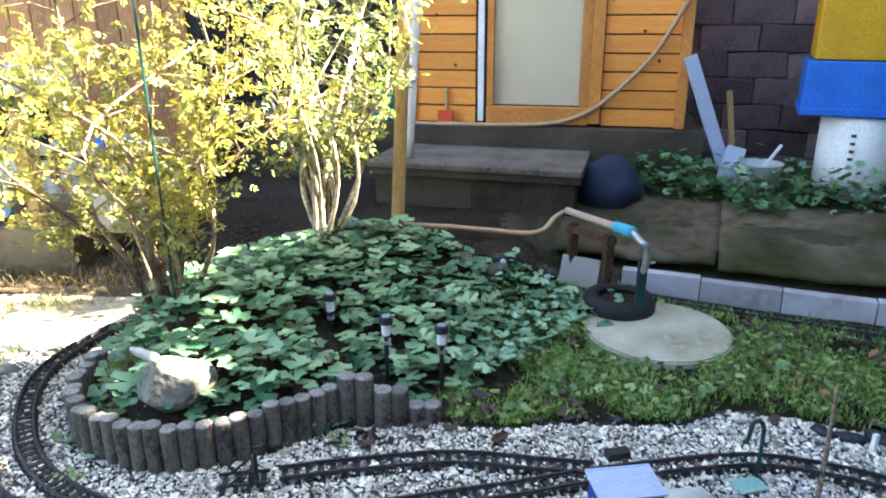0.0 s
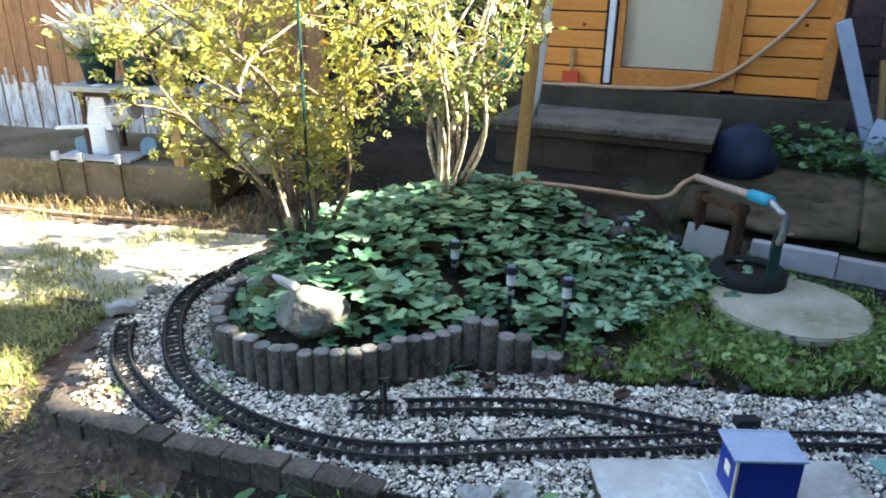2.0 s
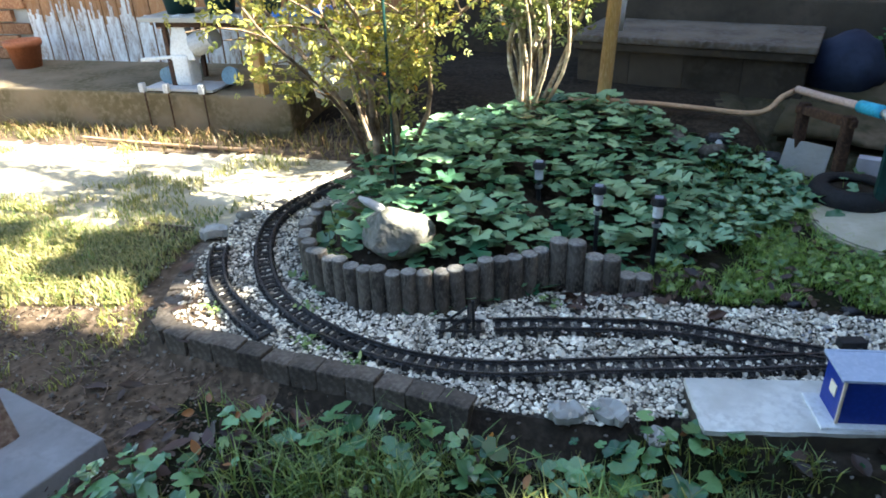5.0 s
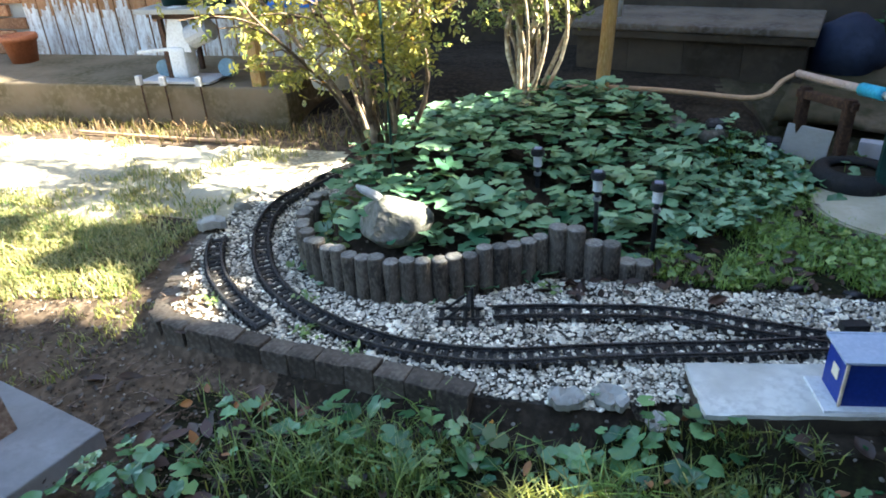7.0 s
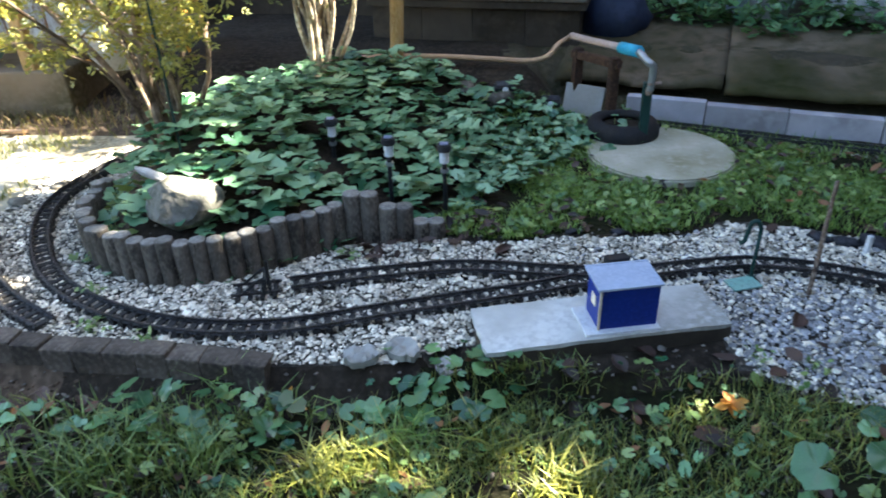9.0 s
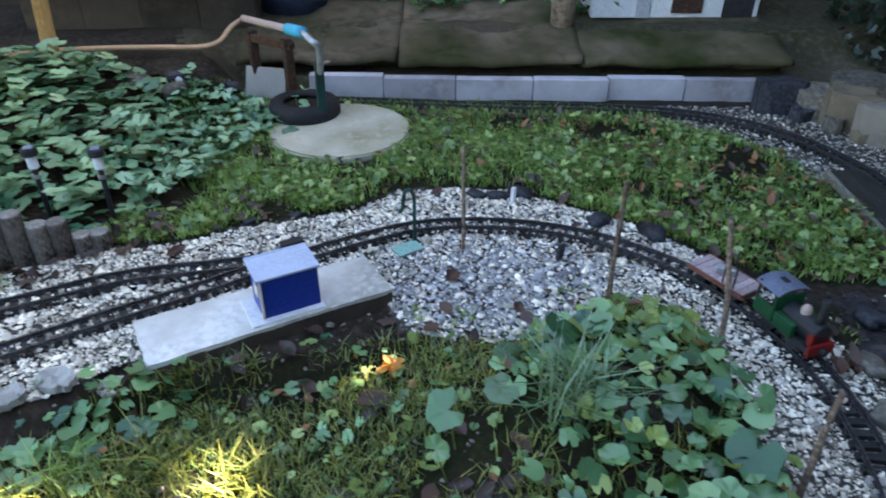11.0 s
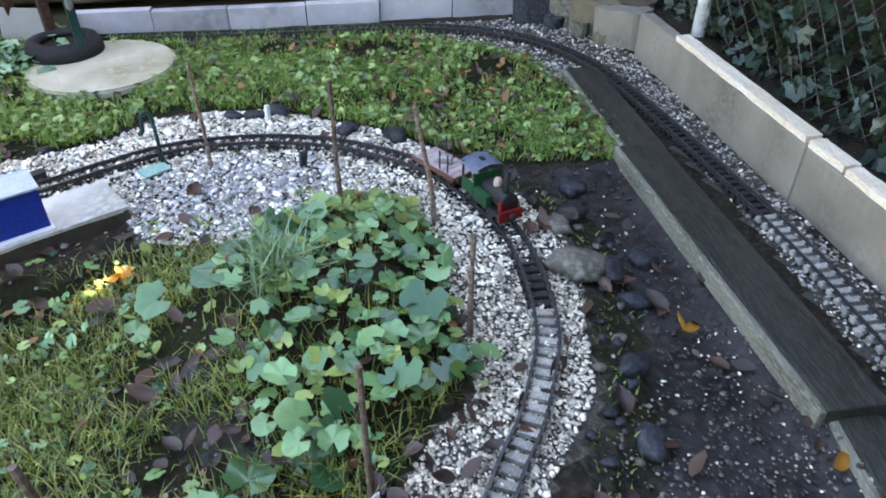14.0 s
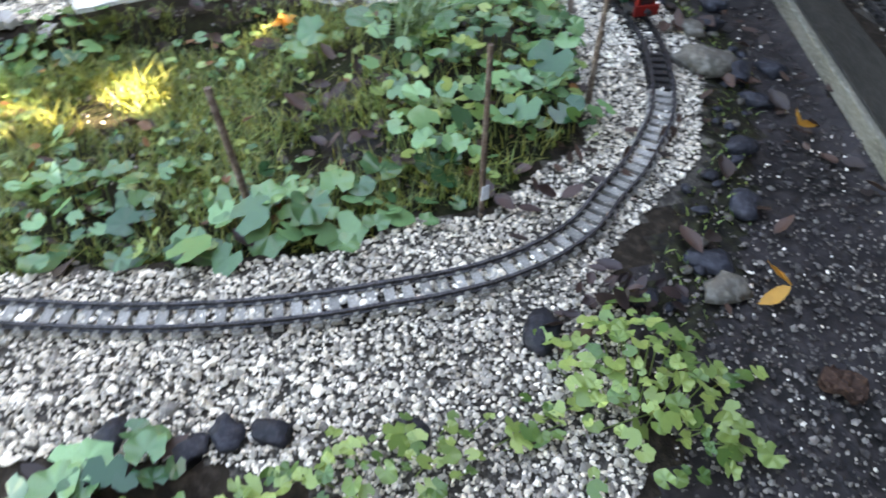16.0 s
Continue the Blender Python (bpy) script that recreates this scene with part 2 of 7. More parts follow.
crate_red_m = mat("orange-red enamel", (0.62, 0.07, 0.02), (0.5, 0.05, 0.015), 14.0, 0.5, 0.1, fine=150, rnd=0.05)
brown_m = mat("wagon brown", (0.2, 0.085, 0.06), (0.13, 0.05, 0.04), 14.0, 0.6, 0.2, fine=150, rnd=0.1)
wagon_top_m = mat("pinkish boards", (0.46, 0.36, 0.36), (0.32, 0.25, 0.25), 14.0, 0.6, 0.2, fine=150, rnd=0.15)
slate_m = mat("loco roof", (0.26, 0.31, 0.43), (0.17, 0.2, 0.28), 10.0, 0.35, 0.1, fine=150, rnd=0.05)
teal_m = mat("teal plastic", (0.01, 0.16, 0.14), (0.008, 0.11, 0.1), 9.0, 0.45, 0.1, fine=120, rnd=0.1)
disc_m = mat("dull blue enamel", (0.16, 0.26, 0.33), (0.1, 0.17, 0.22), 20.0, 0.5, 0.2, fine=120, rnd=0.2)
weed_m = leaf_mat("dry weeds", (0.06, 0.055, 0.018), (0.22, 0.12, 0.055), 0.6, 0.25)
mint_m = mat("mint sheet", (0.2, 0.4, 0.34), (0.26, 0.42, 0.37), 14.0, 0.6, 0.1, fine=120, rnd=0.1)
dkgreen_m = mat("dark green paint", (0.012, 0.05, 0.045), (0.01, 0.035, 0.03), 14.0, 0.45, 0.1, fine=120, rnd=0.05)
aqua_m = mat("aqua coupling", (0.05, 0.42, 0.6), (0.04, 0.34, 0.5), 14.0, 0.4, 0.1, fine=120, rnd=0.05)
hose_m = mat("hose", (0.5, 0.33, 0.2), (0.4, 0.25, 0.15), 14.0, 0.6, 0.1, fine=120, rnd=0.05)
pipe_m = mat("pipe", (0.5, 0.38, 0.33), (0.4, 0.28, 0.23), 20.0, 0.5, 0.15, fine=120, rnd=0.1)
steel_m = mat("galvanised steel", (0.5, 0.52, 0.53), (0.38, 0.4, 0.42), 20.0, 0.42, 0.15, 0.8, fine=120, rnd=0.1)
twig_shade_m = mat("hedge twigs and shade", (0.022, 0.016, 0.012), (0.008, 0.007, 0.006), 14.0, 0.9, 0.8, fine=60, c=(0.035, 0.022, 0.016), rnd=0.3)
post_m = mat("whitewashed post", (0.62, 0.61, 0.58), (0.26, 0.24, 0.21), 16.0, 0.85, 0.5, fine=80, c=(0.5, 0.49, 0.46), rnd=0.1)
wire_m = mat("fence wire", (0.15, 0.14, 0.14), (0.06, 0.048, 0.042), 9.0, 0.6, 0.1, 0.3, fine=120, rnd=0.1)
sand_brick_m = mat("sandy brick", (0.17, 0.135, 0.09), (0.095, 0.075, 0.05), 9.0, 0.9, 0.6, fine=60, c=(0.14, 0.115, 0.08), rnd=0.2)
stone_m = mat("field stone", (0.12, 0.105, 0.085), (0.065, 0.06, 0.045), 10.0, 0.85, 0.7, fine=60, c=(0.2, 0.185, 0.155), rnd=0.35)
dark_stone_m = mat("dark stone", (0.024, 0.025, 0.031), (0.011, 0.012, 0.015), 12.0, 0.55, 0.5, fine=80, c=(0.05, 0.05, 0.06), rnd=0.3)
rock_m = mat("bed rock", (0.19, 0.182, 0.16), (0.09, 0.09, 0.07), 26.0, 0.9, 0.8, fine=60, c=(0.22, 0.21, 0.18), rnd=0.0)
shard_m = mat("white stone", (0.6, 0.6, 0.58), (0.45, 0.45, 0.42), 9.0, 0.9, 0.6, fine=60, rnd=0.0)
yellow_m = mat("yellow paint", (0.6, 0.33, 0.02), (0.5, 0.27, 0.015), 5.0, 0.5, 0.15, fine=90, rnd=0.08)
sky_blue_m = mat("bright blue paint", (0.02, 0.16, 0.62), (0.015, 0.12, 0.5), 5.0, 0.5, 0.15, fine=90, rnd=0.08)
cream_m = mat("roller blind", (0.84, 0.72, 0.54), (0.76, 0.64, 0.48), 3.0, 0.8, 0.1, fine=60, c=(0.86, 0.75, 0.58), rnd=0.0)
dark_m = mat("dark boards and openings", (0.02, 0.02, 0.024), (0.035, 0.033, 0.035), 5.0, 0.85, 0.3, fine=60, rnd=0.2)
navy_m = mat("dark blue tarp", (0.016, 0.024, 0.05), (0.026, 0.036, 0.065), 5.0, 0.75, 0.3, fine=40, rnd=0.1)
terracotta_m = mat("terracotta", (0.42, 0.15, 0.07), (0.33, 0.11, 0.05), 9.0, 0.8, 0.3, fine=90, rnd=0.1)
bed_leaf_m = leaf_mat("bed leaves", (0.03, 0.12, 0.065), (0.31, 0.5, 0.285), 0.26, 0.1)
single_bed_leaf_m = leaf_mat("single bed leaves", (0.03, 0.12, 0.065), (0.31, 0.5, 0.285), 0.26, 0.1, single=True)
big_leaf_m = leaf_mat("mallow leaves", (0.014, 0.07, 0.032), (0.19, 0.36, 0.15), 0.24, 0.12)
single_big_leaf_m = leaf_mat("single mallow leaves", (0.014, 0.07, 0.032), (0.19, 0.36, 0.15), 0.24, 0.12, single=True)
ivy_m = leaf_mat("ivy leaves", (0.006, 0.02, 0.013), (0.024, 0.052, 0.03), 0.4, 0.1)
shrub_leaf_m = leaf_mat("shrub leaves", (0.02, 0.062, 0.02), (0.42, 0.38, 0.075), 0.5, 0.36, (0.6, 0.52, 0.1))
rose_leaf_m = leaf_mat("rose leaves", (0.02, 0.062, 0.025), (0.3, 0.33, 0.09), 0.5, 0.25, (0.4, 0.42, 0.1))
clover_m = leaf_mat("lawn weeds", (0.036, 0.12, 0.028), (0.36, 0.47, 0.15), 0.33, 0.2)
single_clover_m = leaf_mat("single lawn weeds", (0.05, 0.135, 0.03), (0.34, 0.43, 0.12), 0.33, 0.2, single=True)
grass_m = leaf_mat("grass blades", (0.04, 0.13, 0.02), (0.33, 0.48, 0.11), 0.4, 0.28, (0.42, 0.5, 0.09))
olive_grass_m = leaf_mat("olive grass", (0.03, 0.065, 0.012), (0.36, 0.35, 0.075), 0.42, 0.25, (0.45, 0.46, 0.08))
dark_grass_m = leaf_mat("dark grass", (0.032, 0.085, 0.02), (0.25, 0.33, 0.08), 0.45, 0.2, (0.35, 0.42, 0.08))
sunlit_dry_grass_m = leaf_mat("sunlit dry grass", (0.08, 0.12, 0.025), (0.52, 0.43, 0.18), 0.6, 0.3, (0.4, 0.42, 0.14))
fallen_m = leaf_mat("fallen leaves", (0.016, 0.01, 0.009), (0.085, 0.04, 0.025), 0.6, 0.06, (0.3, 0.14, 0.05))
orange_leaf_m = leaf_mat("orange leaves", (0.36, 0.12, 0.016), (0.55, 0.27, 0.035), 0.6, 0.25, (0.7, 0.35, 0.05))
purple_leaf_m = leaf_mat("dead leaves", (0.022, 0.014, 0.016), (0.065, 0.032, 0.026), 0.55, 0.05, (0.2, 0.1, 0.06))
heather_m = leaf_mat("white heather", (0.75, 0.75, 0.68), (0.85, 0.84, 0.8), 0.7, 0.35, (0.8, 0.8, 0.7))
stalk_m = leaf_mat("heather stalks", (0.08, 0.14, 0.04), (0.2, 0.26, 0.08), 0.6, 0.3)
single_stalk_m = leaf_mat("single heather stalks", (0.08, 0.14, 0.04), (0.2, 0.26, 0.08), 0.6, 0.3, single=True)
tuft_m = leaf_mat("bluish grass", (0.05, 0.11, 0.05), (0.2, 0.3, 0.17), 0.4, 0.2)
glass_m = bpy.data.materials.new("pane")
glass_m.use_nodes = True
_b = glass_m.node_tree.nodes["Principled BSDF"]
_b.inputs["Base Color"].default_value, _b.inputs["Roughness"].default_value, _b.inputs["Transmission Weight"].default_value = (1.0, 0.99, 0.97, 1), 0.04, 1.0

# ---- building helpers ----
def part(name, bm, mat, parent=None, label="", kind="", smooth=False):
    """One mesh object from a bmesh, under a thing or a part."""
    me = bpy.data.meshes.new(name)
    bm.to_mesh(me)
    bm.free()
    if smooth:
        for p in me.polygons:
            p.use_smooth = True
    me.materials.append(mat)
    ob = new(name, me)
    if parent is not None:
        ob.parent = parent
    return tagged(ob, label, kind=kind)


def thing(name, label, category, at=(0, 0, 0), rz=0.0, group="", kind=""):
    ob = new(name)
    ob.empty_display_size = 0.05
    ob.matrix_basis = pose(*at, 0, 0, rz)
    return tagged(ob, label, category, group, kind)


def mesh_ob(name, verts, faces, mat, parent=None, label="", category="", kind="", smooth=False):
    me = bpy.data.meshes.new(name)
    me.from_pydata([tuple(v) for v in verts], [], [tuple(f) for f in faces])
    me.update()
    if smooth:
        me.polygons.foreach_set("use_smooth", [True] * len(me.polygons))
    me.materials.append(mat)
    ob = new(name, me)
    if parent is not None:
        ob.parent = parent
    return tagged(ob, label, category, kind=kind)


def box(size, at=(0, 0, 0), bevel=0.0, rz=0.0, bm=None, rx=0.0, ry=0.0):
    b = bmesh.new()
    bmesh.ops.create_cube(b, size=1.0, matrix=Matrix.Diagonal((*size, 1)))
    if bevel:
        bmesh.ops.bevel(b, geom=b.edges[:], offset=bevel, segments=2, affect="EDGES", profile=0.6)
    b.transform(pose(*at, rx, ry, rz))
    return join(bm, b)


def join(bm, b):
    if bm is None:
        return b
    me = bpy.data.meshes.new("tmp")
    b.to_mesh(me)
    b.free()
    bm.from_mesh(me)
    bpy.data.meshes.remove(me)
    return bm


def cyl(r, h, at=(0, 0, 0), r2=None, seg=16, bevel=0.0, bm=None, rx=0.0, ry=0.0, rz=0.0):
    """A cylinder or cone that stands on at."""
    b = bmesh.new()
    bmesh.ops.create_cone(b, cap_ends=True, segments=seg, radius1=r, radius2=r if r2 is None else r2, depth=h, matrix=Matrix.Translation((0, 0, h / 2)))
    if bevel:
        rims = [e for e in b.edges if abs(e.verts[0].co.z - e.verts[1].co.z) < 1e-6]
        bmesh.ops.bevel(b, geom=rims, offset=bevel, segments=2, affect="EDGES")
    b.transform(pose(*at, rx, ry, rz))
    return join(bm, b)


def lathe(profile, seg=20, at=(0, 0, 0), bm=None):
    """A turned shape from (radius, height) pairs."""
    b = bmesh.new()
    rings = []
    for r, z in profile:
        rings.append([b.verts.new((r * math.cos(2 * math.pi * i / seg), r * math.sin(2 * math.pi * i / seg), z)) for i in range(seg)])
    for a, c in zip(rings, rings[1:]):
        for i in range(seg):
            j = (i + 1) % seg
            b.faces.new((a[i], a[j], c[j], c[i]))
    b.transform(pose(*at))
    return join(bm, b)


def spline(points, step):
    """Even steps along a smooth curve through the points: places and headings."""
    p = np.array(points, float)
    p = np.vstack([2 * p[0] - p[1], p, 2 * p[-1] - p[-2]])
    out = []
    for a, b, c, d in zip(p, p[1:], p[2:], p[3:]):
        for u in np.linspace(0, 1, 24, endpoint=False):
            out.append(0.5 * (2 * b + (c - a) * u + (2 * a - 5 * b + 4 * c - d) * u**2 + (3 * b - a - 3 * c + d) * u**3))
    out = np.array(out + [p[-2]])
    s = np.concatenate([[0], np.cumsum(np.linalg.norm(np.diff(out, axis=0), axis=1))])
    n = max(2, int(round(s[-1] / step)))
    at = np.linspace(0, s[-1], n + 1)
    res = np.stack([np.interp(at, s, out[:, k]) for k in range(out.shape[1])], 1)
    return res, np.gradient(res, axis=0)


def tube(points, r, seg=8, r_end=None, step=0.03, bm=None):
    """A pipe or twig along a smooth curve."""
    ps, ds = spline(points, step)
    b = bmesh.new()
    rings = []
    for i, (p, d) in enumerate(zip(ps, ds)):
        rr = r + ((r if r_end is None else r_end) - r) * i / (len(ps) - 1)
        q = Vector(d).to_track_quat("Z", "Y")
        rings.append([b.verts.new(Vector(p) + q @ Vector((rr * math.cos(2 * math.pi * k / seg), rr * math.sin(2 * math.pi * k / seg), 0))) for k in range(seg)])
    for a, c in zip(rings, rings[1:]):
        for k in range(seg):
            b.faces.new((a[k], a[(k + 1) % seg], c[(k + 1) % seg], c[k]))
    b.faces.new(rings[0][::-1])
    b.faces.new(rings[-1])
    return join(bm, b)


def strip(points, profile, step=0.03, z=0.0):
    """A section swept flat along a curve in the plan: profile of (across, up)."""
    ps, ds = spline(points, step)
    b = bmesh.new()
    rings = []
    for p, d in zip(ps, ds):
        n = np.array((-d[1], d[0])) / np.hypot(d[0], d[1])
        rings.append([b.verts.new((p[0] + n[0] * a, p[1] + n[1] * a, z + h)) for a, h in profile])
    m = len(profile)
    for a, c in zip(rings, rings[1:]):
        for k in range(m):
            b.faces.new((a[k], c[k], c[(k + 1) % m], a[(k + 1) % m]))
    b.faces.new(rings[0])
    b.faces.new(rings[-1][::-1])
    bmesh.ops.recalc_face_normals(b, faces=b.faces[:])
    return b


def inside(poly, x, y):
    """Which of the points lie in the polygon."""
    x, y = np.asarray(x, float), np.asarray(y, float)
    hit = np.zeros(x.shape, bool)
    for (x0, y0), (x1, y1) in zip(poly, poly[1:] + poly[:1]):
        cross = ((y0 > y) != (y1 > y)) & (x < (x1 - x0) * (y - y0) / (y1 - y0 + 1e-12) + x0)
        hit ^= cross
    return hit


def edge_gap(poly, x, y, closed=True):
    """Distance from the polygon's outline."""
    best = np.full(np.shape(x), 1e9)
    ends = zip(poly, poly[1:] + poly[:1]) if closed else zip(poly, poly[1:])
    for (x0, y0), (x1, y1) in ends:
        dx, dy = x1 - x0, y1 - y0
        u = np.clip(((x - x0) * dx + (y - y0) * dy) / (dx * dx + dy * dy + 1e-12), 0, 1)
        best = np.minimum(best, np.hypot(x - x0 - u * dx, y - y0 - u * dy))
    return best


def smooth(v, a, b):
    u = np.clip((v - a) / (b - a), 0, 1)
    return u * u * (3 - 2 * u)


# ---- plan: outlines on the ground, in metres ----
GRAVEL = [(-1.45, 2.32), (-1.41, 2.0), (-1.3, 1.7), (-1.22, 1.63), (-1.09, 1.61), (-0.97, 1.592), (-0.83, 1.57), (-0.57, 1.535), (-0.4, 1.49), (-0.15, 1.49), (0.0, 1.55), (0.15, 1.58), (0.57, 1.58),
          (0.6, 1.45), (0.7, 1.37), (0.85, 1.34), (0.97, 1.385), (1.08, 1.42), (1.18, 1.34), (1.21, 1.22), (1.17, 1.06), (1.12, 0.95), (1.07, 0.81), (1.01, 0.67),
          (0.9, 0.635), (0.75, 0.53), (0.63, 0.565), (0.49, 0.525), (0.26, 0.555), (0.0, 0.62), (-0.6, 0.83), (-0.6, 0.48), (-0.2, 0.31), (0.05, 0.27), (0.25, 0.2), (0.4, 0.105),
          (0.52, 0.01), (0.67, -0.05), (0.77, 0.01), (0.86, 0.225), (0.92, 0.395), (1.06, 0.48), (1.2, 0.565), (1.29, 0.7), (1.39, 0.83), (1.46, 0.985), (1.48, 1.2), (1.44, 1.4),
          (1.39, 1.57), (1.31, 1.73), (1.2, 1.865), (1.08, 2.0), (0.92, 2.08), (0.75, 2.105), (0.63, 2.04), (0.44, 2.03), (0.26, 2.04), (0.14, 2.01), (0.0, 2.02), (-0.13, 2.075),
          (-0.3, 2.02), (-0.4, 1.95), (-0.57, 1.86), (-0.7, 1.82), (-0.87, 1.86), (-0.96, 1.91), (-1.04, 2.02), (-1.08, 2.2), (-1.11, 2.42), (-1.06, 2.75), (-1.28, 2.8), (-1.4, 2.55)]
BED = [(-0.3, 2.02), (-0.4, 1.95), (-0.57, 1.86), (-0.7, 1.82), (-0.87, 1.86), (-0.96, 1.91), (-1.04, 2.02), (-1.08, 2.2), (-1.1, 2.42), (-1.03, 2.75), (-0.9, 2.98), (-0.6, 3.15),
       (-0.2, 3.2), (0.1, 3.02), (0.2, 2.75), (0.15, 2.48), (0.05, 2.25), (-0.1, 2.1)]
LAWN = [(-0.11, 2.085), (0.0, 2.04), (0.15, 2.03), (0.27, 2.05), (0.63, 2.06), (0.75, 2.125), (0.92, 2.1), (1.08, 2.02), (1.2, 1.885), (1.31, 1.75), (1.41, 1.57), (1.48, 1.4), (1.62, 1.3),
        (1.85, 1.2), (1.97, 1.45), (2.03, 1.73), (2.05, 1.95), (1.98, 2.15), (1.83, 2.33), (1.58, 2.46), (1.28, 2.6), (0.96, 2.755), (0.68, 2.89), (0.4, 2.98), (0.1, 2.97), (0.18, 2.6)]
ISLE = [(0.03, 1.5), (0.6, 1.43), (0.7, 1.35), (0.85, 1.32), (0.97, 1.365), (1.08, 1.4), (1.17, 1.33), (1.2, 1.22), (1.16, 1.06), (1.1, 0.95), (1.05, 0.81), (0.99, 0.69), (0.89, 0.645),
        (0.75, 0.55), (0.63, 0.585), (0.49, 0.545), (0.26, 0.585), (0.0, 0.64), (-0.6, 0.85), (-0.92, 0.9), (-1.02, 1.2), (-1.1, 1.47), (-0.85, 1.44), (-0.4, 1.4), (-0.15, 1.43)]
FAR_GRAVEL = [(1.83, 2.33), (1.98, 2.15), (2.05, 1.95), (2.03, 1.75), (2.17, 1.7), (2.12, 1.4), (1.93, 0.88), (1.67, 0.3), (1.44, -0.3), (1.64, -0.3), (1.95, 0.55), (2.15, 1.07), (2.44, 1.81),
              (2.44, 2.17), (2.32, 2.34), (1.78, 2.53), (1.23, 2.75), (0.8, 2.96), (0.4, 3.06), (0.36, 3.0), (0.68, 2.91), (0.96, 2.775), (1.28, 2.62), (1.58, 2.48)]
MUD = [(1.49, 1.0), (1.51, 1.3), (1.7, 1.22), (1.85, 1.2), (1.53, 0.34), (1.24, -0.33), (0.6, -0.33), (0.73, -0.05), (0.82, 0.03), (0.9, 0.31), (1.22, 0.505), (1.33, 0.69), (1.43, 0.83)]
KERB = [(-1.44, 2.14), (-1.415, 2.0), (-1.37, 1.85), (-1.315, 1.69), (-1.265, 1.625), (-1.19, 1.603), (-1.09, 1.59), (-0.97, 1.572), (-0.83, 1.55), (-0.7, 1.535), (-0.57, 1.515), (-0.45, 1.495)]
MAIN_LINE = [(-1.04, 2.9), (-1.19, 2.68), (-1.275, 2.45), (-1.29, 2.29), (-1.258, 2.155), (-1.2, 2.03), (-1.112, 1.893), (-1.005, 1.782), (-0.885, 1.7), (-0.76, 1.645), (-0.63, 1.61), (-0.49, 1.6),
             (-0.36, 1.615), (-0.18, 1.665), (0.0, 1.71), (0.15, 1.745), (0.29, 1.785), (0.45, 1.82), (0.61, 1.85), (0.75, 1.86), (0.91, 1.82), (1.05, 1.75), (1.17, 1.65),
             (1.26, 1.53), (1.33, 1.385), (1.355, 1.22), (1.35, 1.07), (1.32, 0.95), (1.265, 0.82), (1.2, 0.71), (1.13, 0.635), (1.05, 0.56), (0.97, 0.505), (0.9, 0.45),
             (0.81, 0.41), (0.71, 0.39), (0.61, 0.388), (0.53, 0.395), (0.44, 0.402), (0.3, 0.425), (0.15, 0.465), (0.0, 0.52), (-0.2, 0.6), (-0.45, 0.7)]
SIDING = [(-0.43, 1.785), (-0.33, 1.81), (-0.19, 1.835), (-0.05, 1.857), (0.06, 1.855), (0.2, 1.835), (0.33, 1.82)]
OUTER_SIDING = [(-1.365, 2.06), (-1.342, 2.0), (-1.3, 1.925), (-1.225, 1.825), (-1.115, 1.725), (-1.0, 1.645), (-0.975, 1.63)]
BARE = [[(0.55, 1.02), (0.64, 1.0), (0.62, 0.94), (0.54, 0.95)], [(0.51, 0.9), (0.58, 0.89), (0.64, 0.81), (0.62, 0.72), (0.52, 0.8)]]
HOLLOW = [(0.83, 1.04), (0.9, 1.13), (1.02, 1.12), (1.05, 1.03), (0.99, 0.96), (0.87, 0.97)]
BANK = [(1.53, 1.2), (1.52, 0.98), (1.46, 0.83), (1.31, 0.63), (1.18, 0.47), (1.09, 0.38), (0.98, 0.27)]
FAR_LINE = [(0.72, 2.91), (0.95, 2.81), (1.35, 2.63), (1.66, 2.51), (1.91, 2.38), (2.09, 2.215), (2.19, 2.0), (2.2, 1.74), (2.125, 1.4), (2.05, 1.14), (1.98, 0.92), (1.91, 0.71), (1.83, 0.5), (1.72, 0.25), (1.62, 0.0)]


# foot of the low back wall, its direction and the way behind it
WALL_AT, WALL_D, WALL_N = (0.884, 2.93), (0.94, -0.342), (0.342, 0.94)


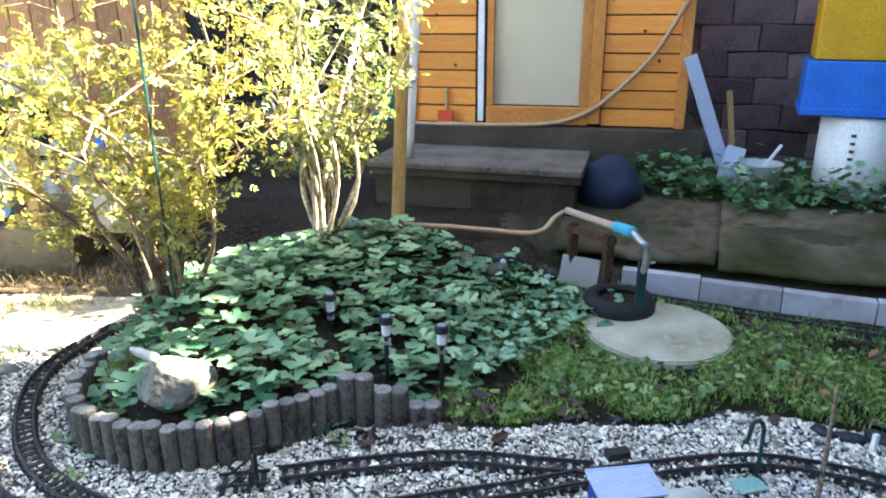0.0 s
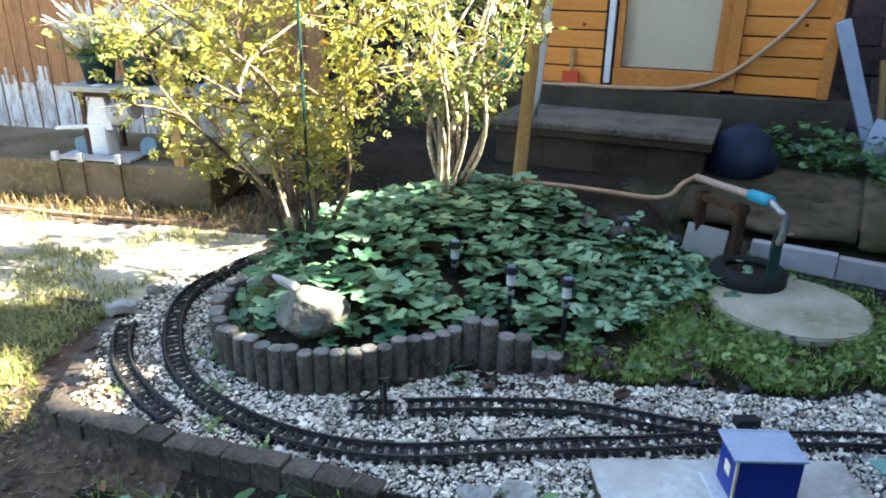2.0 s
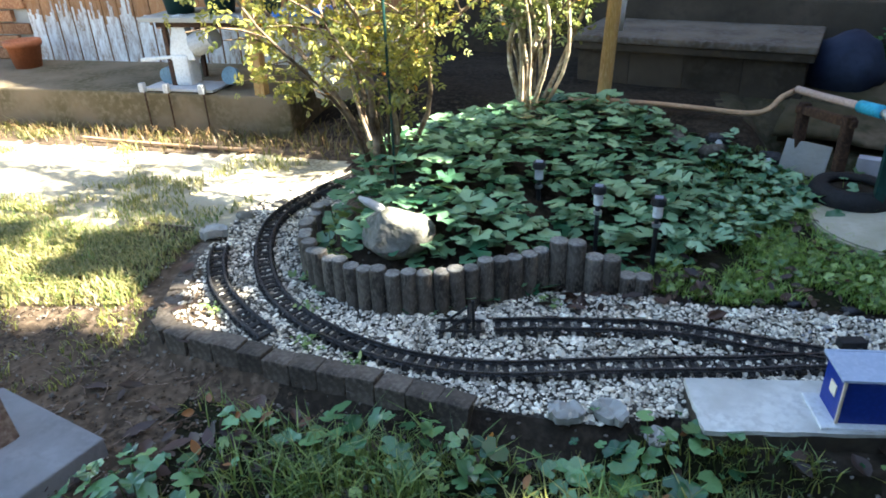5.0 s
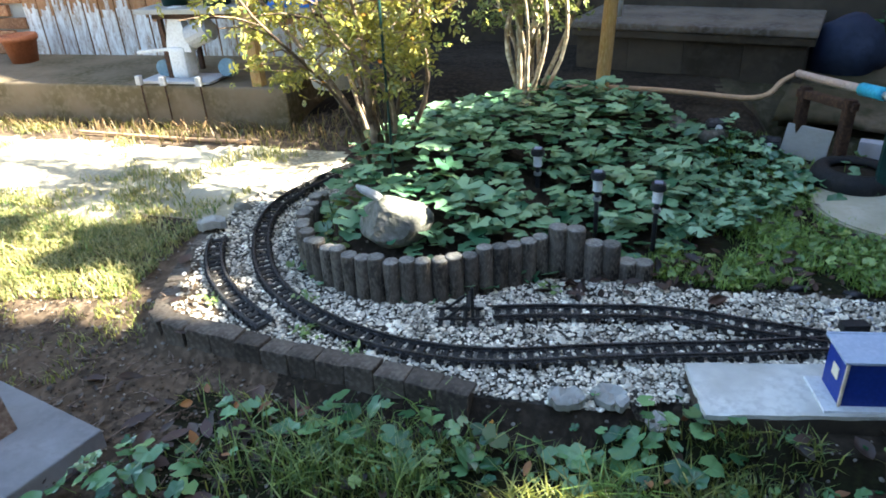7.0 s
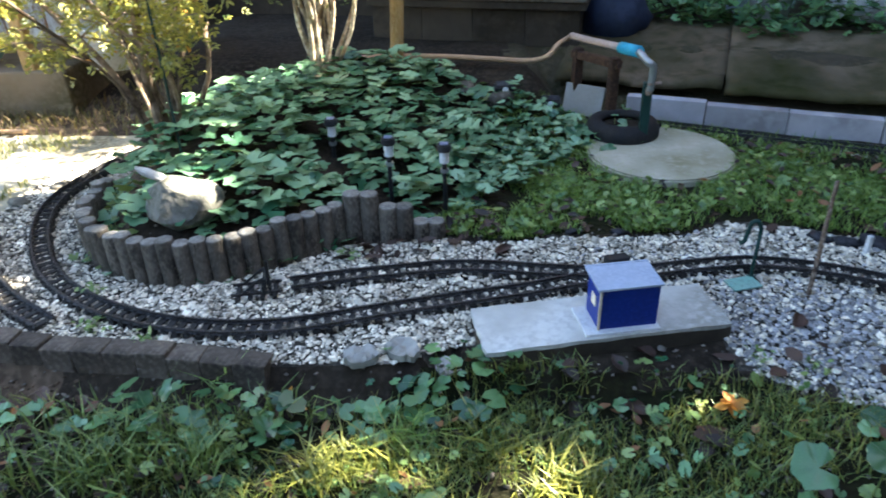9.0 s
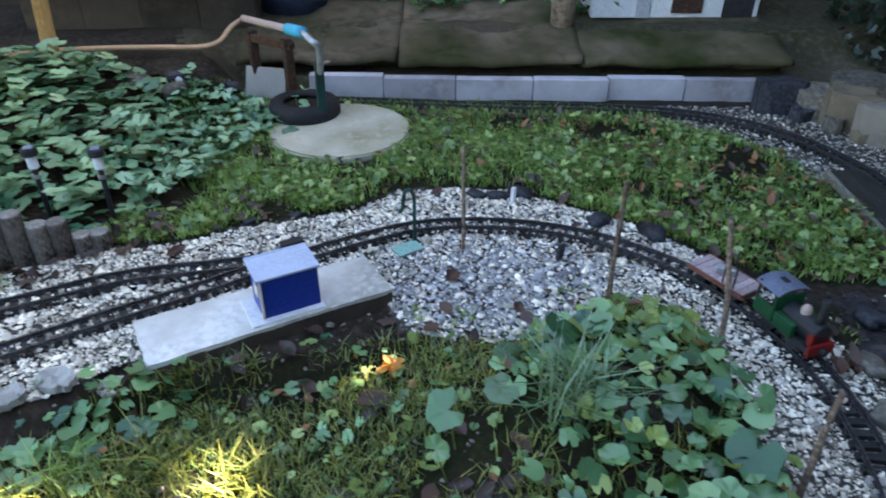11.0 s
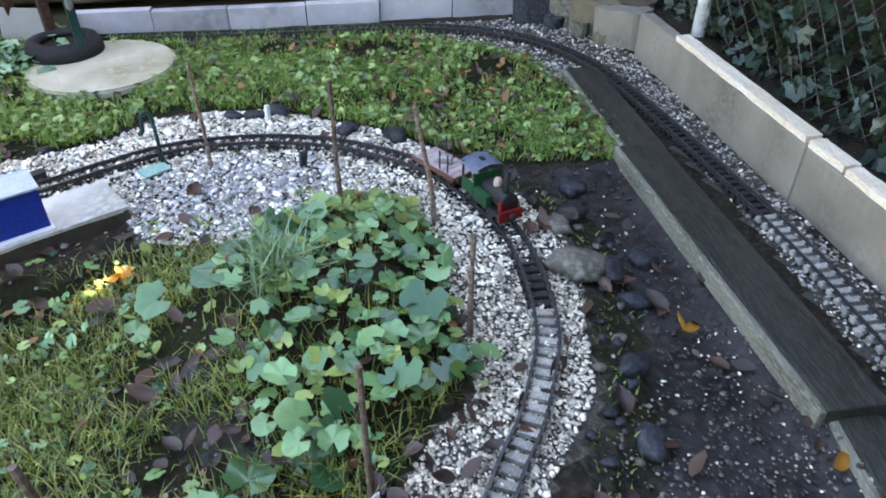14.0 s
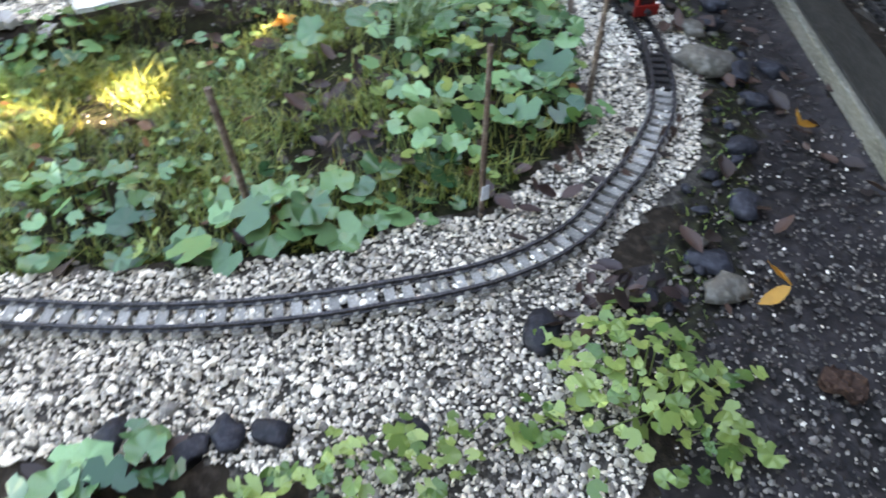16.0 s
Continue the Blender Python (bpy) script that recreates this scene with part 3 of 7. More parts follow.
def gz(x, y):
    """Height of the ground."""
    x, y = np.asarray(x, float), np.asarray(y, float)
    z = 0.0 * x
    mound = 0.2 * np.exp(-((x + 0.77) / 0.36) ** 2 - ((y - 2.33) / 0.47) ** 2) + 0.15 * np.exp(-((x + 0.45) / 0.4) ** 2 - ((y - 2.82) / 0.36) ** 2)
    z = z + mound * smooth(edge_gap(BED, x, y), 0.0, 0.1) * inside(BED, x, y)
    s = (x - WALL_AT[0]) * WALL_N[0] + (y - WALL_AT[1]) * WALL_N[1]
    back = 0.19 * smooth(y + 0.2 * x, 2.72, 3.22) * np.maximum(1 - smooth(x, 0.25, 0.45), smooth(s, 0.1, 0.4)) * smooth(x, -1.9, -1.1)
    terrace = (0.06 + 0.165 * smooth(s, 0.1, 0.9)) * smooth(s, 0.03, 0.07) * smooth(x, 0.35, 0.55)
    r = (x - 2.44) * 0.933 - (y - 1.8) * 0.36
    bank = 0.12 * smooth(r, 0.04, 0.08)
    z = z + np.maximum(np.maximum(back, terrace), bank)
    low = inside(ISLE, x, y) | ((y < 1.6) & (x < 0.0) & ~inside(GRAVEL, x, y)) | ((x < -1.3) & (y < 2.2) & ~inside(GRAVEL, x, y))
    gap = edge_gap(KERB + [(-0.1, 1.48), (0.6, 1.44)], x, y, False)
    drop = 0.07 * smooth(gap, 0.0, 0.05) * (1 - 0.75 * smooth(y, 1.5, 2.2)) * (1 - smooth(x, 0.3, 0.8)) * (1 - 0.6 * smooth(-y, -1.2, -0.8))
    z = z - drop * low
    z = z + 0.05 * np.exp(-((x - 0.85) / 0.3) ** 2 - ((y - 1.02) / 0.25) ** 2) * inside(ISLE, x, y)
    z = z - 0.025 * inside(MUD, x, y) * smooth(edge_gap(MUD, x, y), 0, 0.08)
    return z

# ---- scatter helpers ----
rng = np.random.default_rng(7)


def lobed(n=5, depth=0.22, notch=150, k=15, cup=0.12):
    """A lobed leaf blade from its stalk at the origin, tip towards +y, about 1 across."""
    th = np.radians(np.linspace(-notch, notch, k))
    r = 0.5 * (1 - depth * (0.5 - 0.5 * np.cos(th * 360 / (2 * notch) * n + math.pi * (n % 2 == 0)))) * (1 - 0.12 * np.abs(th) / math.pi)
    x, y = r * np.sin(th), r * np.cos(th) + 0.1
    z = cup * (x * x * 1.5 + (y - 0.2) ** 2) - 0.02 * np.cos(5 * th)
    v = np.vstack([[0, 0, 0], [0, 0.25, -0.04], np.stack([x, y, z], 1)])
    f = [(1, i + 2, i + 3) for i in range(k - 1)] + [(0, 1, 2), (0, k + 1, 1)]
    return v, [(a, c, b) for a, b, c in f]


def mallow():
    """A broad kidney-shaped blade with a heart notch, scalloped rim and sunken veins, about 1 across."""
    k = 25
    th = np.radians(np.linspace(-158, 158, k))
    r = 0.52 * (1 - 0.1 * (0.5 + 0.5 * np.cos(th * 360 / 316 * 5 + math.pi))) * (1 - 0.1 * np.abs(th) / math.pi) * (1 - 0.035 * np.cos(17 * th))
    rings = [np.array([(0, 0.02, 0)])]
    for u, z in ((0.45, 0.025), (1.0, 0.0)):
        fold = 0.024 * u * np.cos(th * 360 / 316 * 5 + math.pi)
        rings.append(np.stack([u * r * np.sin(th), u * (r * np.cos(th) + 0.06) + 0.02, z + 0.1 * u * u * (np.sin(th) ** 2 - 0.5 * np.cos(th)) - fold], 1))
    f = [(0, i + 2, i + 1) for i in range(k - 1)]
    for i in range(k - 1):
        a, b = 1 + i, 1 + k + i
        f += [(a, a + 1, b + 1), (a, b + 1, b)]
    return np.vstack(rings), f


def oval(cup=0.2):
    """A narrow pointed leaf of unit length."""
    v = np.array([(0, 0, 0), (0.29, 0.33, 0.06), (0.25, 0.68, 0.04), (0, 1, -0.08), (-0.25, 0.68, 0.04), (-0.29, 0.33, 0.06), (0, 0.5, -0.03)], float)
    return v, [(6, 0, 1), (6, 1, 2), (6, 2, 3), (6, 3, 4), (6, 4, 5), (6, 5, 0)]


def curled(lift=0.22):
    """A dry leaf of unit length: a pointed blade rolled up along its sides and lifted at the tip."""
    v, f = [], []
    rows = ((0.0, 0.02), (0.14, 0.17), (0.32, 0.26), (0.52, 0.27), (0.72, 0.2), (0.88, 0.1), (1.0, 0.015))
    for k, (y, w) in enumerate(rows):
        for u in (-1.0, -0.5, 0.0, 0.5, 1.0):
            v.append((u * w * (1 + 0.12 * math.sin(5 * y + 2 * u)), y, lift * (u * u * w * 1.6 + (y - 0.4) ** 2) + 0.02 * math.sin(9 * y + 3 * u)))
    for k in range(len(rows) - 1):
        for j in range(4):
            a = k * 5 + j
            f.append((a, a + 1, a + 6, a + 5))
    return np.array(v, float), f


def spray(pairs=2):
    """A compound leaf of unit length: pairs of oval leaflets along a midrib and one at the tip."""
    v0, f0 = oval()
    vs, fs = [], []
    spots = [(0.25 + 0.3 * k, sd * 58) for k in range(pairs) for sd in (-1, 1)] + [(0.6, 0)]
    for y, turn in spots:
        c, s = math.cos(math.radians(turn)), math.sin(math.radians(turn))
        q = v0 * np.array((0.3, 0.42, 0.42))
        q = np.stack([q[:, 0] * c + q[:, 1] * s, -q[:, 0] * s + q[:, 1] * c + y, q[:, 2] - 0.12 * y * y], 1)
        fs += [tuple(i + len(vs) * len(v0) for i in f) for f in f0]
        vs.append(q)
    return np.vstack(vs), fs


def turned(yaw, tilt, spin):
    """Rotation matrices: spin about z, tilt over, then yaw."""
    def rz(a):
        c, s, o, i = np.cos(a), np.sin(a), 0 * a, 0 * a + 1
        return np.stack([np.stack([c, -s, o], -1), np.stack([s, c, o], -1), np.stack([o, o, i], -1)], -2)
    c, s, o, i = np.cos(tilt), np.sin(tilt), 0 * tilt, 0 * tilt + 1
    rx = np.stack([np.stack([i, o, o], -1), np.stack([o, c, -s], -1), np.stack([o, s, c], -1)], -2)
    return rz(yaw) @ rx @ rz(spin)


def scattered(template, at, size, rot):
    """All copies of a template in one pair of vertex and face arrays."""
    v, f = template
    n = len(at)
    if n == 0:
        return np.zeros((0, 3)), []
    vs = np.einsum("nij,kj->nki", rot, v) * np.asarray(size).reshape(n, 1, 1) + np.asarray(at)[:, None, :]
    faces = (np.array(f)[None] + (np.arange(n) * len(v))[:, None, None]).reshape(-1, len(f[0]))
    return vs.reshape(-1, 3), faces


def shapes(n):
    """Uneven proportions for n leaves: width, length and how deep they cup."""
    return np.stack([rng.uniform(0.78, 1.15, n), rng.uniform(0.85, 1.18, n), rng.uniform(-0.4, 2.0, n)], 1)[:, None, :]


def leaves(name, template, at, size, material, tilt=(0.0, 0.6), lean=None, label="", category="", parent=None, kind="stuff"):
    n = len(at)
    yaw = rng.uniform(0, 2 * math.pi, n) if lean is None else lean + rng.normal(0, 0.7, n)
    rot = turned(yaw, rng.uniform(*tilt, n), rng.uniform(0, 2 * math.pi, n)) * shapes(n)
    v, f = scattered(template, at, size, rot)
    return mesh_ob(name, v, f, material, parent, label, category, kind, smooth=True)


def leaf_parts(template, at, size, material, tilt, parent, lean=None):
    """Single leaves, each an object of its own on one shared mesh."""
    kinds = []
    for k in range(4):
        me = bpy.data.meshes.new("leaf")
        bent = [Vector(p) + Vector(noise.noise_vector(Vector(p) * 3.1 + Vector((k * 5, 0, 0)))) * 0.07 * min(1.0, 2 * float(np.hypot(p[0], p[1]))) for p in template[0]]
        me.from_pydata([tuple(p) for p in bent], [], [tuple(q) for q in template[1]])
        me.polygons.foreach_set("use_smooth", [True] * len(me.polygons))
        me.materials.append(material)
        kinds.append(me)
    n = len(at)
    yaw = rng.uniform(0, 2 * math.pi, n) if lean is None else lean + rng.normal(0, 0.7, n)
    rot = turned(yaw, rng.uniform(*tilt, n), rng.uniform(0, 2 * math.pi, n)) * shapes(n)
    for k, (p, z, r) in enumerate(zip(at, size, rot)):
        o = new("leaf", kinds[k % 4])
        o.parent = parent
        o.matrix_basis = Matrix.Translation(Vector(p)) @ (Matrix([[float(v) for v in row] for row in r]) * float(z)).to_4x4()


def sprinkle(poly, count, keep=None):
    """Random points of the plan inside an outline."""
    a = np.array(poly)
    lo, hi = a.min(0), a.max(0)
    p = rng.uniform(lo, hi, (int(count * 3) + 50, 2))
    p = p[inside(poly, p[:, 0], p[:, 1])]
    if keep is not None:
        p = p[keep(p[:, 0], p[:, 1])]
    return p[:count]


def apart(p, gap):
    """Only those points of a scatter that keep their distance from the ones before."""
    kept = []
    for q in p:
        if all((q[0] - k[0]) ** 2 + (q[1] - k[1]) ** 2 > gap * gap for k in kept):
            kept.append(q)
    return np.array(kept).reshape(-1, 2)


def blades(name, at, height, width, material, label, category, bend=0.5, parent=None, kind="stuff"):
    """Grass: bent blades of two quads and a tip."""
    n = len(at)
    a = rng.uniform(0, 2 * math.pi, n)
    d = np.stack([np.cos(a), np.sin(a), 0 * a], 1)
    s = np.stack([-np.sin(a), np.cos(a), 0 * a], 1)
    h = height * rng.uniform(0.5, 1.2, n)
    b = h * bend * rng.uniform(0.2, 1.5, n)
    w = width * rng.uniform(0.6, 1.3, n)
    up = np.array((0, 0, 1.0))
    rows = []
    for u, ww in ((0, 1), (0.5, 0.8)):
        c = at + up * (h * (u - 0.25 * u * u))[:, None] + d * (b * u * u)[:, None]
        rows += [c - s * (w * ww / 2)[:, None], c + s * (w * ww / 2)[:, None]]
    rows.append(at + up * (h * 0.75)[:, None] + d * b[:, None])
    v = np.stack(rows, 1).reshape(-1, 3)
    k = np.arange(n)[:, None] * 5
    f = np.concatenate([k + np.array((0, 1, 3)), k + np.array((0, 3, 2)), k + np.array((2, 3, 4))])
    return mesh_ob(name, v, f, material, parent, label, category, kind)


def pebbles(name, pts, size, material, label, category, lift=0.002, flat=0.65):
    """Loose stones: rounded, uneven eight-sided lumps."""
    v = np.array([(1, 0, 0), (0.25, 0.9, 0.1), (-0.75, 0.6, -0.1), (-0.85, -0.45, 0.1), (0.2, -0.95, -0.05), (0.3, 0.1, 0.85), (-0.3, -0.1, 0.8), (0, 0, -0.8)], float)
    f = [(0, 1, 5), (1, 2, 6), (1, 6, 5), (2, 3, 6), (3, 4, 6), (4, 5, 6), (4, 0, 5), (1, 0, 7), (2, 1, 7), (3, 2, 7), (4, 3, 7), (0, 4, 7)]
    n = len(pts)
    rot = turned(rng.uniform(0, 6.28, n), rng.uniform(0, 0.7, n), rng.uniform(0, 6.28, n))
    sc = size * rng.lognormal(0, 0.32, n)
    rot = rot * np.array((1, 1, flat)) * rng.uniform(0.7, 1.25, (n, 1, 3))
    at = np.stack([pts[:, 0], pts[:, 1], gz(pts[:, 0], pts[:, 1]) + lift + sc * 0.15], 1)
    vs, fs = scattered((v, f), at, sc, rot)
    return mesh_ob(name, vs, fs, material, None, label, category, "stuff", smooth=False)


# ---- ground: one sheet out to the horizon ----
def ground_sheet():
    xs = np.concatenate([-np.geomspace(400, 4.4, 16), np.arange(-4.2, 3.4, 0.03), np.geomspace(3.6, 400, 16)])
    ys = np.concatenate([-np.geomspace(400, 1.2, 16), np.arange(-1.0, 5.2, 0.03), np.geomspace(5.4, 400, 16)])
    X, Y = np.meshgrid(xs, ys)
    Z = gz(X, Y)
    rough = np.array([noise.noise((x * 5, y * 5, 0)) * 0.6 + noise.noise((x * 17, y * 17, 3)) * 0.4 for x, y in zip(X.ravel(), Y.ravel())]).reshape(X.shape)
    Z = Z + 0.007 * rough * (np.abs(X) < 4) - 0.002
    n, m = X.shape
    i = np.arange(n * m).reshape(n, m)
    f = np.stack([i[:-1, :-1], i[:-1, 1:], i[1:, 1:], i[1:, :-1]], -1).reshape(-1, 4)
    ob = mesh_ob("ground", np.stack([X, Y, Z], -1).reshape(-1, 3), f, soil, None, "brown garden soil with moss and litter", "ground", "structure", True)
    for m_ in (turf_m, mud_m, grit_m, sunlit_dry_turf_m, moss_ground_m, bank_shade_m, earth_m):
        ob.data.materials.append(m_)
    cx, cy = X[:-1, :-1] + 0.015 + 0.05 * rough[:-1, :-1], Y[:-1, :-1] + 0.015 + 0.05 * np.roll(rough, 7, 1)[:-1, :-1]
    idx = np.zeros(cx.shape, int)
    idx[(cx < -0.9) & (cy < 2.3)] = 7
    idx[(cx < -1.25) & (cy > 2.9) & (cy < 3.3)] = 7
    # dry turf, paled further to carry the sun's brightness in this band
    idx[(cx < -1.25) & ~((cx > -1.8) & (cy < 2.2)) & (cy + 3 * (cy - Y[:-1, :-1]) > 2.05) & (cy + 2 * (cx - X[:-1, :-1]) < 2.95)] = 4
    idx[(cx > 0.2) & ((cx - WALL_AT[0]) * WALL_N[0] + (cy - WALL_AT[1]) * WALL_N[1] > 0.02)] = 5
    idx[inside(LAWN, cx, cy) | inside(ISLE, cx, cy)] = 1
    idx[inside(MUD, cx, cy)] = 2
    # black ground in the hollows stands for shade beneath the leaves
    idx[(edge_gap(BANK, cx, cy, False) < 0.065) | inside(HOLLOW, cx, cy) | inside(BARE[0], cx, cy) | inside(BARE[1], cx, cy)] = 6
    idx[inside(GRAVEL, cx, cy) | inside(FAR_GRAVEL, cx, cy)] = 3
    idx[inside(GRAVEL, cx, cy) & (cx < -1.1) & (cy < 1.95) & (cx + 0.95 * cy < 0.53)] = 7
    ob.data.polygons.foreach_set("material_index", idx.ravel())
    return ob


ground_sheet()

# unseen wall closing the near side, added to block low sky light
house = tagged(new("wall_sky_block"), "unseen wall added to block sky light from the near side", "wall", kind="structure")
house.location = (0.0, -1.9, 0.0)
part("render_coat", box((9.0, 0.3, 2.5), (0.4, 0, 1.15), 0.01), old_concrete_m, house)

# ---- railway ----
GAUGE = 0.044
RAIL_Z = 0.012


def sleeper_mesh():
    b = box((0.017, 0.062, 0.011), (0, 0, 0.0055), 0.0015)
    for y in (-1, 1):
        b = box((0.008, 0.012, 0.006), (0, y * GAUGE / 2, 0.013), bm=b)
    me = bpy.data.meshes.new("sleeper")
    b.to_mesh(me)
    b.free()
    me.materials.append(sleeper_m)
    return me


SLEEPER = sleeper_mesh()
DUSTY = SLEEPER.copy()
DUSTY.materials.clear()
DUSTY.materials.append(dusty_sleeper_m)
RAIL = [(-0.0042, 0.0), (0.0042, 0.0), (0.0042, 0.0018), (0.0015, 0.003), (0.0015, 0.0068), (0.0027, 0.0078), (0.0027, 0.0105), (-0.0027, 0.0105), (-0.0027, 0.0078), (-0.0015, 0.0068), (-0.0015, 0.003), (-0.0042, 0.0018)]


def track(line, label, length=0.62, every=0.0285, skip=lambda x, y: False, dz=0.0):
    """Sections of track along a line: two rails and their sleepers."""
    ps, ds = spline(line, every)
    per = int(length / every)
    for i in range(0, len(ps) - 2, per):
        j = min(len(ps) - 1, i + per)
        if len(ps) - 1 - j < 4:
            j = len(ps) - 1
        z0 = float(np.mean(gz(ps[i:j, 0], ps[i:j, 1]))) + 0.004 + dz
        sec = thing("track_section", label, "railway track", (ps[i][0], ps[i][1], z0), group="garden railway track")
        seg = ps[i:j + 1] - ps[i]
        for side in (-1, 1):
            a = side * GAUGE / 2
            part("rail", strip(seg, [(u + a, h + RAIL_Z) for u, h in RAIL], every * 1.5), rail_m, sec)
        for k in range(i, j):
            p, d = (ps[k] + ps[k + 1]) / 2 - ps[i], ps[k + 1] - ps[k]
            if skip(*(p + ps[i])):
                continue
            s = new("sleeper", DUSTY if p[1] + ps[i][1] < 0.8 else SLEEPER)
            s.parent = sec
            s.matrix_basis = pose(p[0], p[1], rng.normal(0, 0.0006), 0, 0, math.degrees(math.atan2(d[1], d[0])) + rng.normal(0, 0.6))
        if j == len(ps) - 1:
            break


track(MAIN_LINE, "dark metal rails on black plastic sleepers in pale gravel")
track(SIDING, "short dead-end siding of dark rails on black sleepers")
track(OUTER_SIDING, "curved stub of track beside the brick kerb")
track(FAR_LINE, "weathered track along the foot of the garden wall")

# ---- gravel ----
def off_track(x, y):
    g = np.minimum(edge_gap(MAIN_LINE, x, y, False), edge_gap(SIDING, x, y, False))
    return (g > 0.03) | (rng.uniform(size=np.shape(x)) < 0.75)


# bare earth shows in the corner of the kerb, outside the curved stub
earthy = lambda x, y: (x < -1.1) & (y < 1.95) & (x + 0.95 * y < 0.53) & (edge_gap(OUTER_SIDING, x, y, False) > 0.045)
pts = sprinkle(GRAVEL, 62000, lambda x, y: off_track(x, y) & (~earthy(x, y) | (rng.uniform(size=np.shape(x)) < 0.3)))
grey_zone = lambda p: 1.25 * np.exp(-((p[:, 0] - 0.84) / 0.27) ** 2 - ((p[:, 1] - 1.56) / 0.17) ** 2) + 0.75 * np.exp(-((p[:, 0] - 0.86) / 0.36) ** 2 - ((p[:, 1] - 0.2) / 0.22) ** 2)
left_zone = np.exp(-((pts[:, 0] + 1.25) / 0.28) ** 2 - ((pts[:, 1] - 1.9) / 0.5) ** 2)
is_grey = rng.uniform(size=len(pts)) < np.clip(0.1 + 0.7 * grey_zone(pts) + 0.38 * left_zone, 0, 0.8)
fine = pts[:, 1] < 0.92
pebbles("gravel", pts[~is_grey & ~fine], 0.0043, pebble_m, "pale crushed limestone gravel around the track", "gravel")
pebbles("gravel", pts[~is_grey & fine], 0.0036, fine_pebble_m, "fine pale gravel on the near side of the track", "gravel")
more = sprinkle(GRAVEL, 60000, lambda x, y: (y < 0.92) & off_track(x, y))[:20000]
pebbles("gravel", more[::5], 0.0034, fine_pebble_m, "fine pale chips filling the gravel", "gravel")
pebbles("gravel", more[1::2], 0.0033, grit_pebble_m, "fine brown grit filling the gravel", "gravel")
slaty = is_grey & (pts[:, 1] > 1.2) & (pts[:, 0] > 0.3)
pebbles("gravel", pts[slaty], 0.0052, slate_pebble_m, "blue-grey gravel inside the curve of the track", "gravel")
pebbles("gravel", pts[is_grey & ~slaty & ~fine], 0.004, dark_pebble_m, "grey damp gravel between the pale stones", "gravel")
pebbles("gravel", pts[is_grey & fine], 0.0034, grit_pebble_m, "grey-brown grit between the pale stones", "gravel")
# ballast packed between the rails of the front stretch
bl_, _ = spline([p for p in MAIN_LINE if p[1] < 0.95], 0.0021)
bl_ = bl_[:, :2] + rng.normal(0, 0.013, (len(bl_), 2))
bl_ = bl_[rng.uniform(size=len(bl_)) > 0.72 * smooth(bl_[:, 0], 0.8, 0.98)]
pebbles("ballast", bl_, 0.0042, pebble_m, "fine pale ballast packed between the sleepers", "gravel", 0.012)
for line_, far_ in ((MAIN_LINE, 0.95), (SIDING, 0.0), (OUTER_SIDING, 0.0)):
    bl_, _ = spline([p for p in line_ if p[1] >= far_][:32], 0.0012)
    bl_ = bl_[:, :2] + rng.normal(0, 0.014, (len(bl_), 2))
    pebbles("ballast", bl_[::2], 0.0046, pebble_m, "pale ballast lying between the sleepers", "gravel", 0.0085)
    pebbles("ballast", bl_[1::2], 0.0046, dark_pebble_m, "grey ballast lying between the sleepers", "gravel", 0.0085)
    over = bl_[(bl_[:, 0] > -0.45) & (rng.uniform(size=len(bl_)) < np.where(bl_[:, 0] > 0.35, 0.75, 0.3))] + rng.normal(0, 0.006, (1, 2))
    if len(over):
        pebbles("ballast", over[::2], 0.0042, pebble_m, "pale stones strewn over the sleepers", "gravel", 0.0145)
        pebbles("ballast", over[1::2], 0.0042, dark_pebble_m, "grey stones strewn over the sleepers", "gravel", 0.0145)
fp = sprinkle(FAR_GRAVEL, 17000)
pebbles("gravel", fp[::5], 0.0042, pebble_m, "thin pale gravel beside the far track", "gravel")
pebbles("gravel", fp[1::5], 0.0046, slate_pebble_m, "grey gravel beside the far track", "gravel")
pebbles("gravel", np.concatenate([fp[2::5], fp[3::5], fp[4::5]]), 0.0046, grit_pebble_m, "grey-brown grit beside the far track", "gravel")
mp = sprinkle(MUD, 1700, lambda x, y: (edge_gap(BANK, x, y, False) > 0.07) | (rng.uniform(size=np.shape(x)) < 0.2))
pebbles("gravel", mp[:130], 0.0036, pebble_m, "scattered pale chips on dark mud", "gravel")
pebbles("gravel", mp[380:1000], 0.0046, mud_pebble_m, "scattered dark chips on mud", "gravel")
op = np.stack([rng.uniform(-2.3, 0.7, 6000), rng.uniform(0.6, 2.1, 6000)], 1)
op = op[~inside(GRAVEL, op[:, 0], op[:, 1])]
pebbles("gravel", op[:2600], 0.0045, dark_pebble_m, "crumbs of earth and grit on the soil", "gravel")


# ---- edging logs of the raised bed ----
def log_piece(r, h, seg=12):
    b = bmesh.new()
    rings = []
    for rr, z in ((r, -0.03), (r, h - 0.006), (r * 0.93, h - 0.001), (r * 0.6, h), (0.0001, h + 0.0005)):
        rings.append([b.verts.new((rr * math.cos(2 * math.pi * i / seg) * (1 + 0.04 * math.sin(3 * i)), rr * math.sin(2 * math.pi * i / seg), z)) for i in range(seg)])
    for a, c in zip(rings, rings[1:]):
        for i in range(seg):
            f_ = b.faces.new((a[i], a[(i + 1) % seg], c[(i + 1) % seg], c[i]))
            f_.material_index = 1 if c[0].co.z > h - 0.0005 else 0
    return b


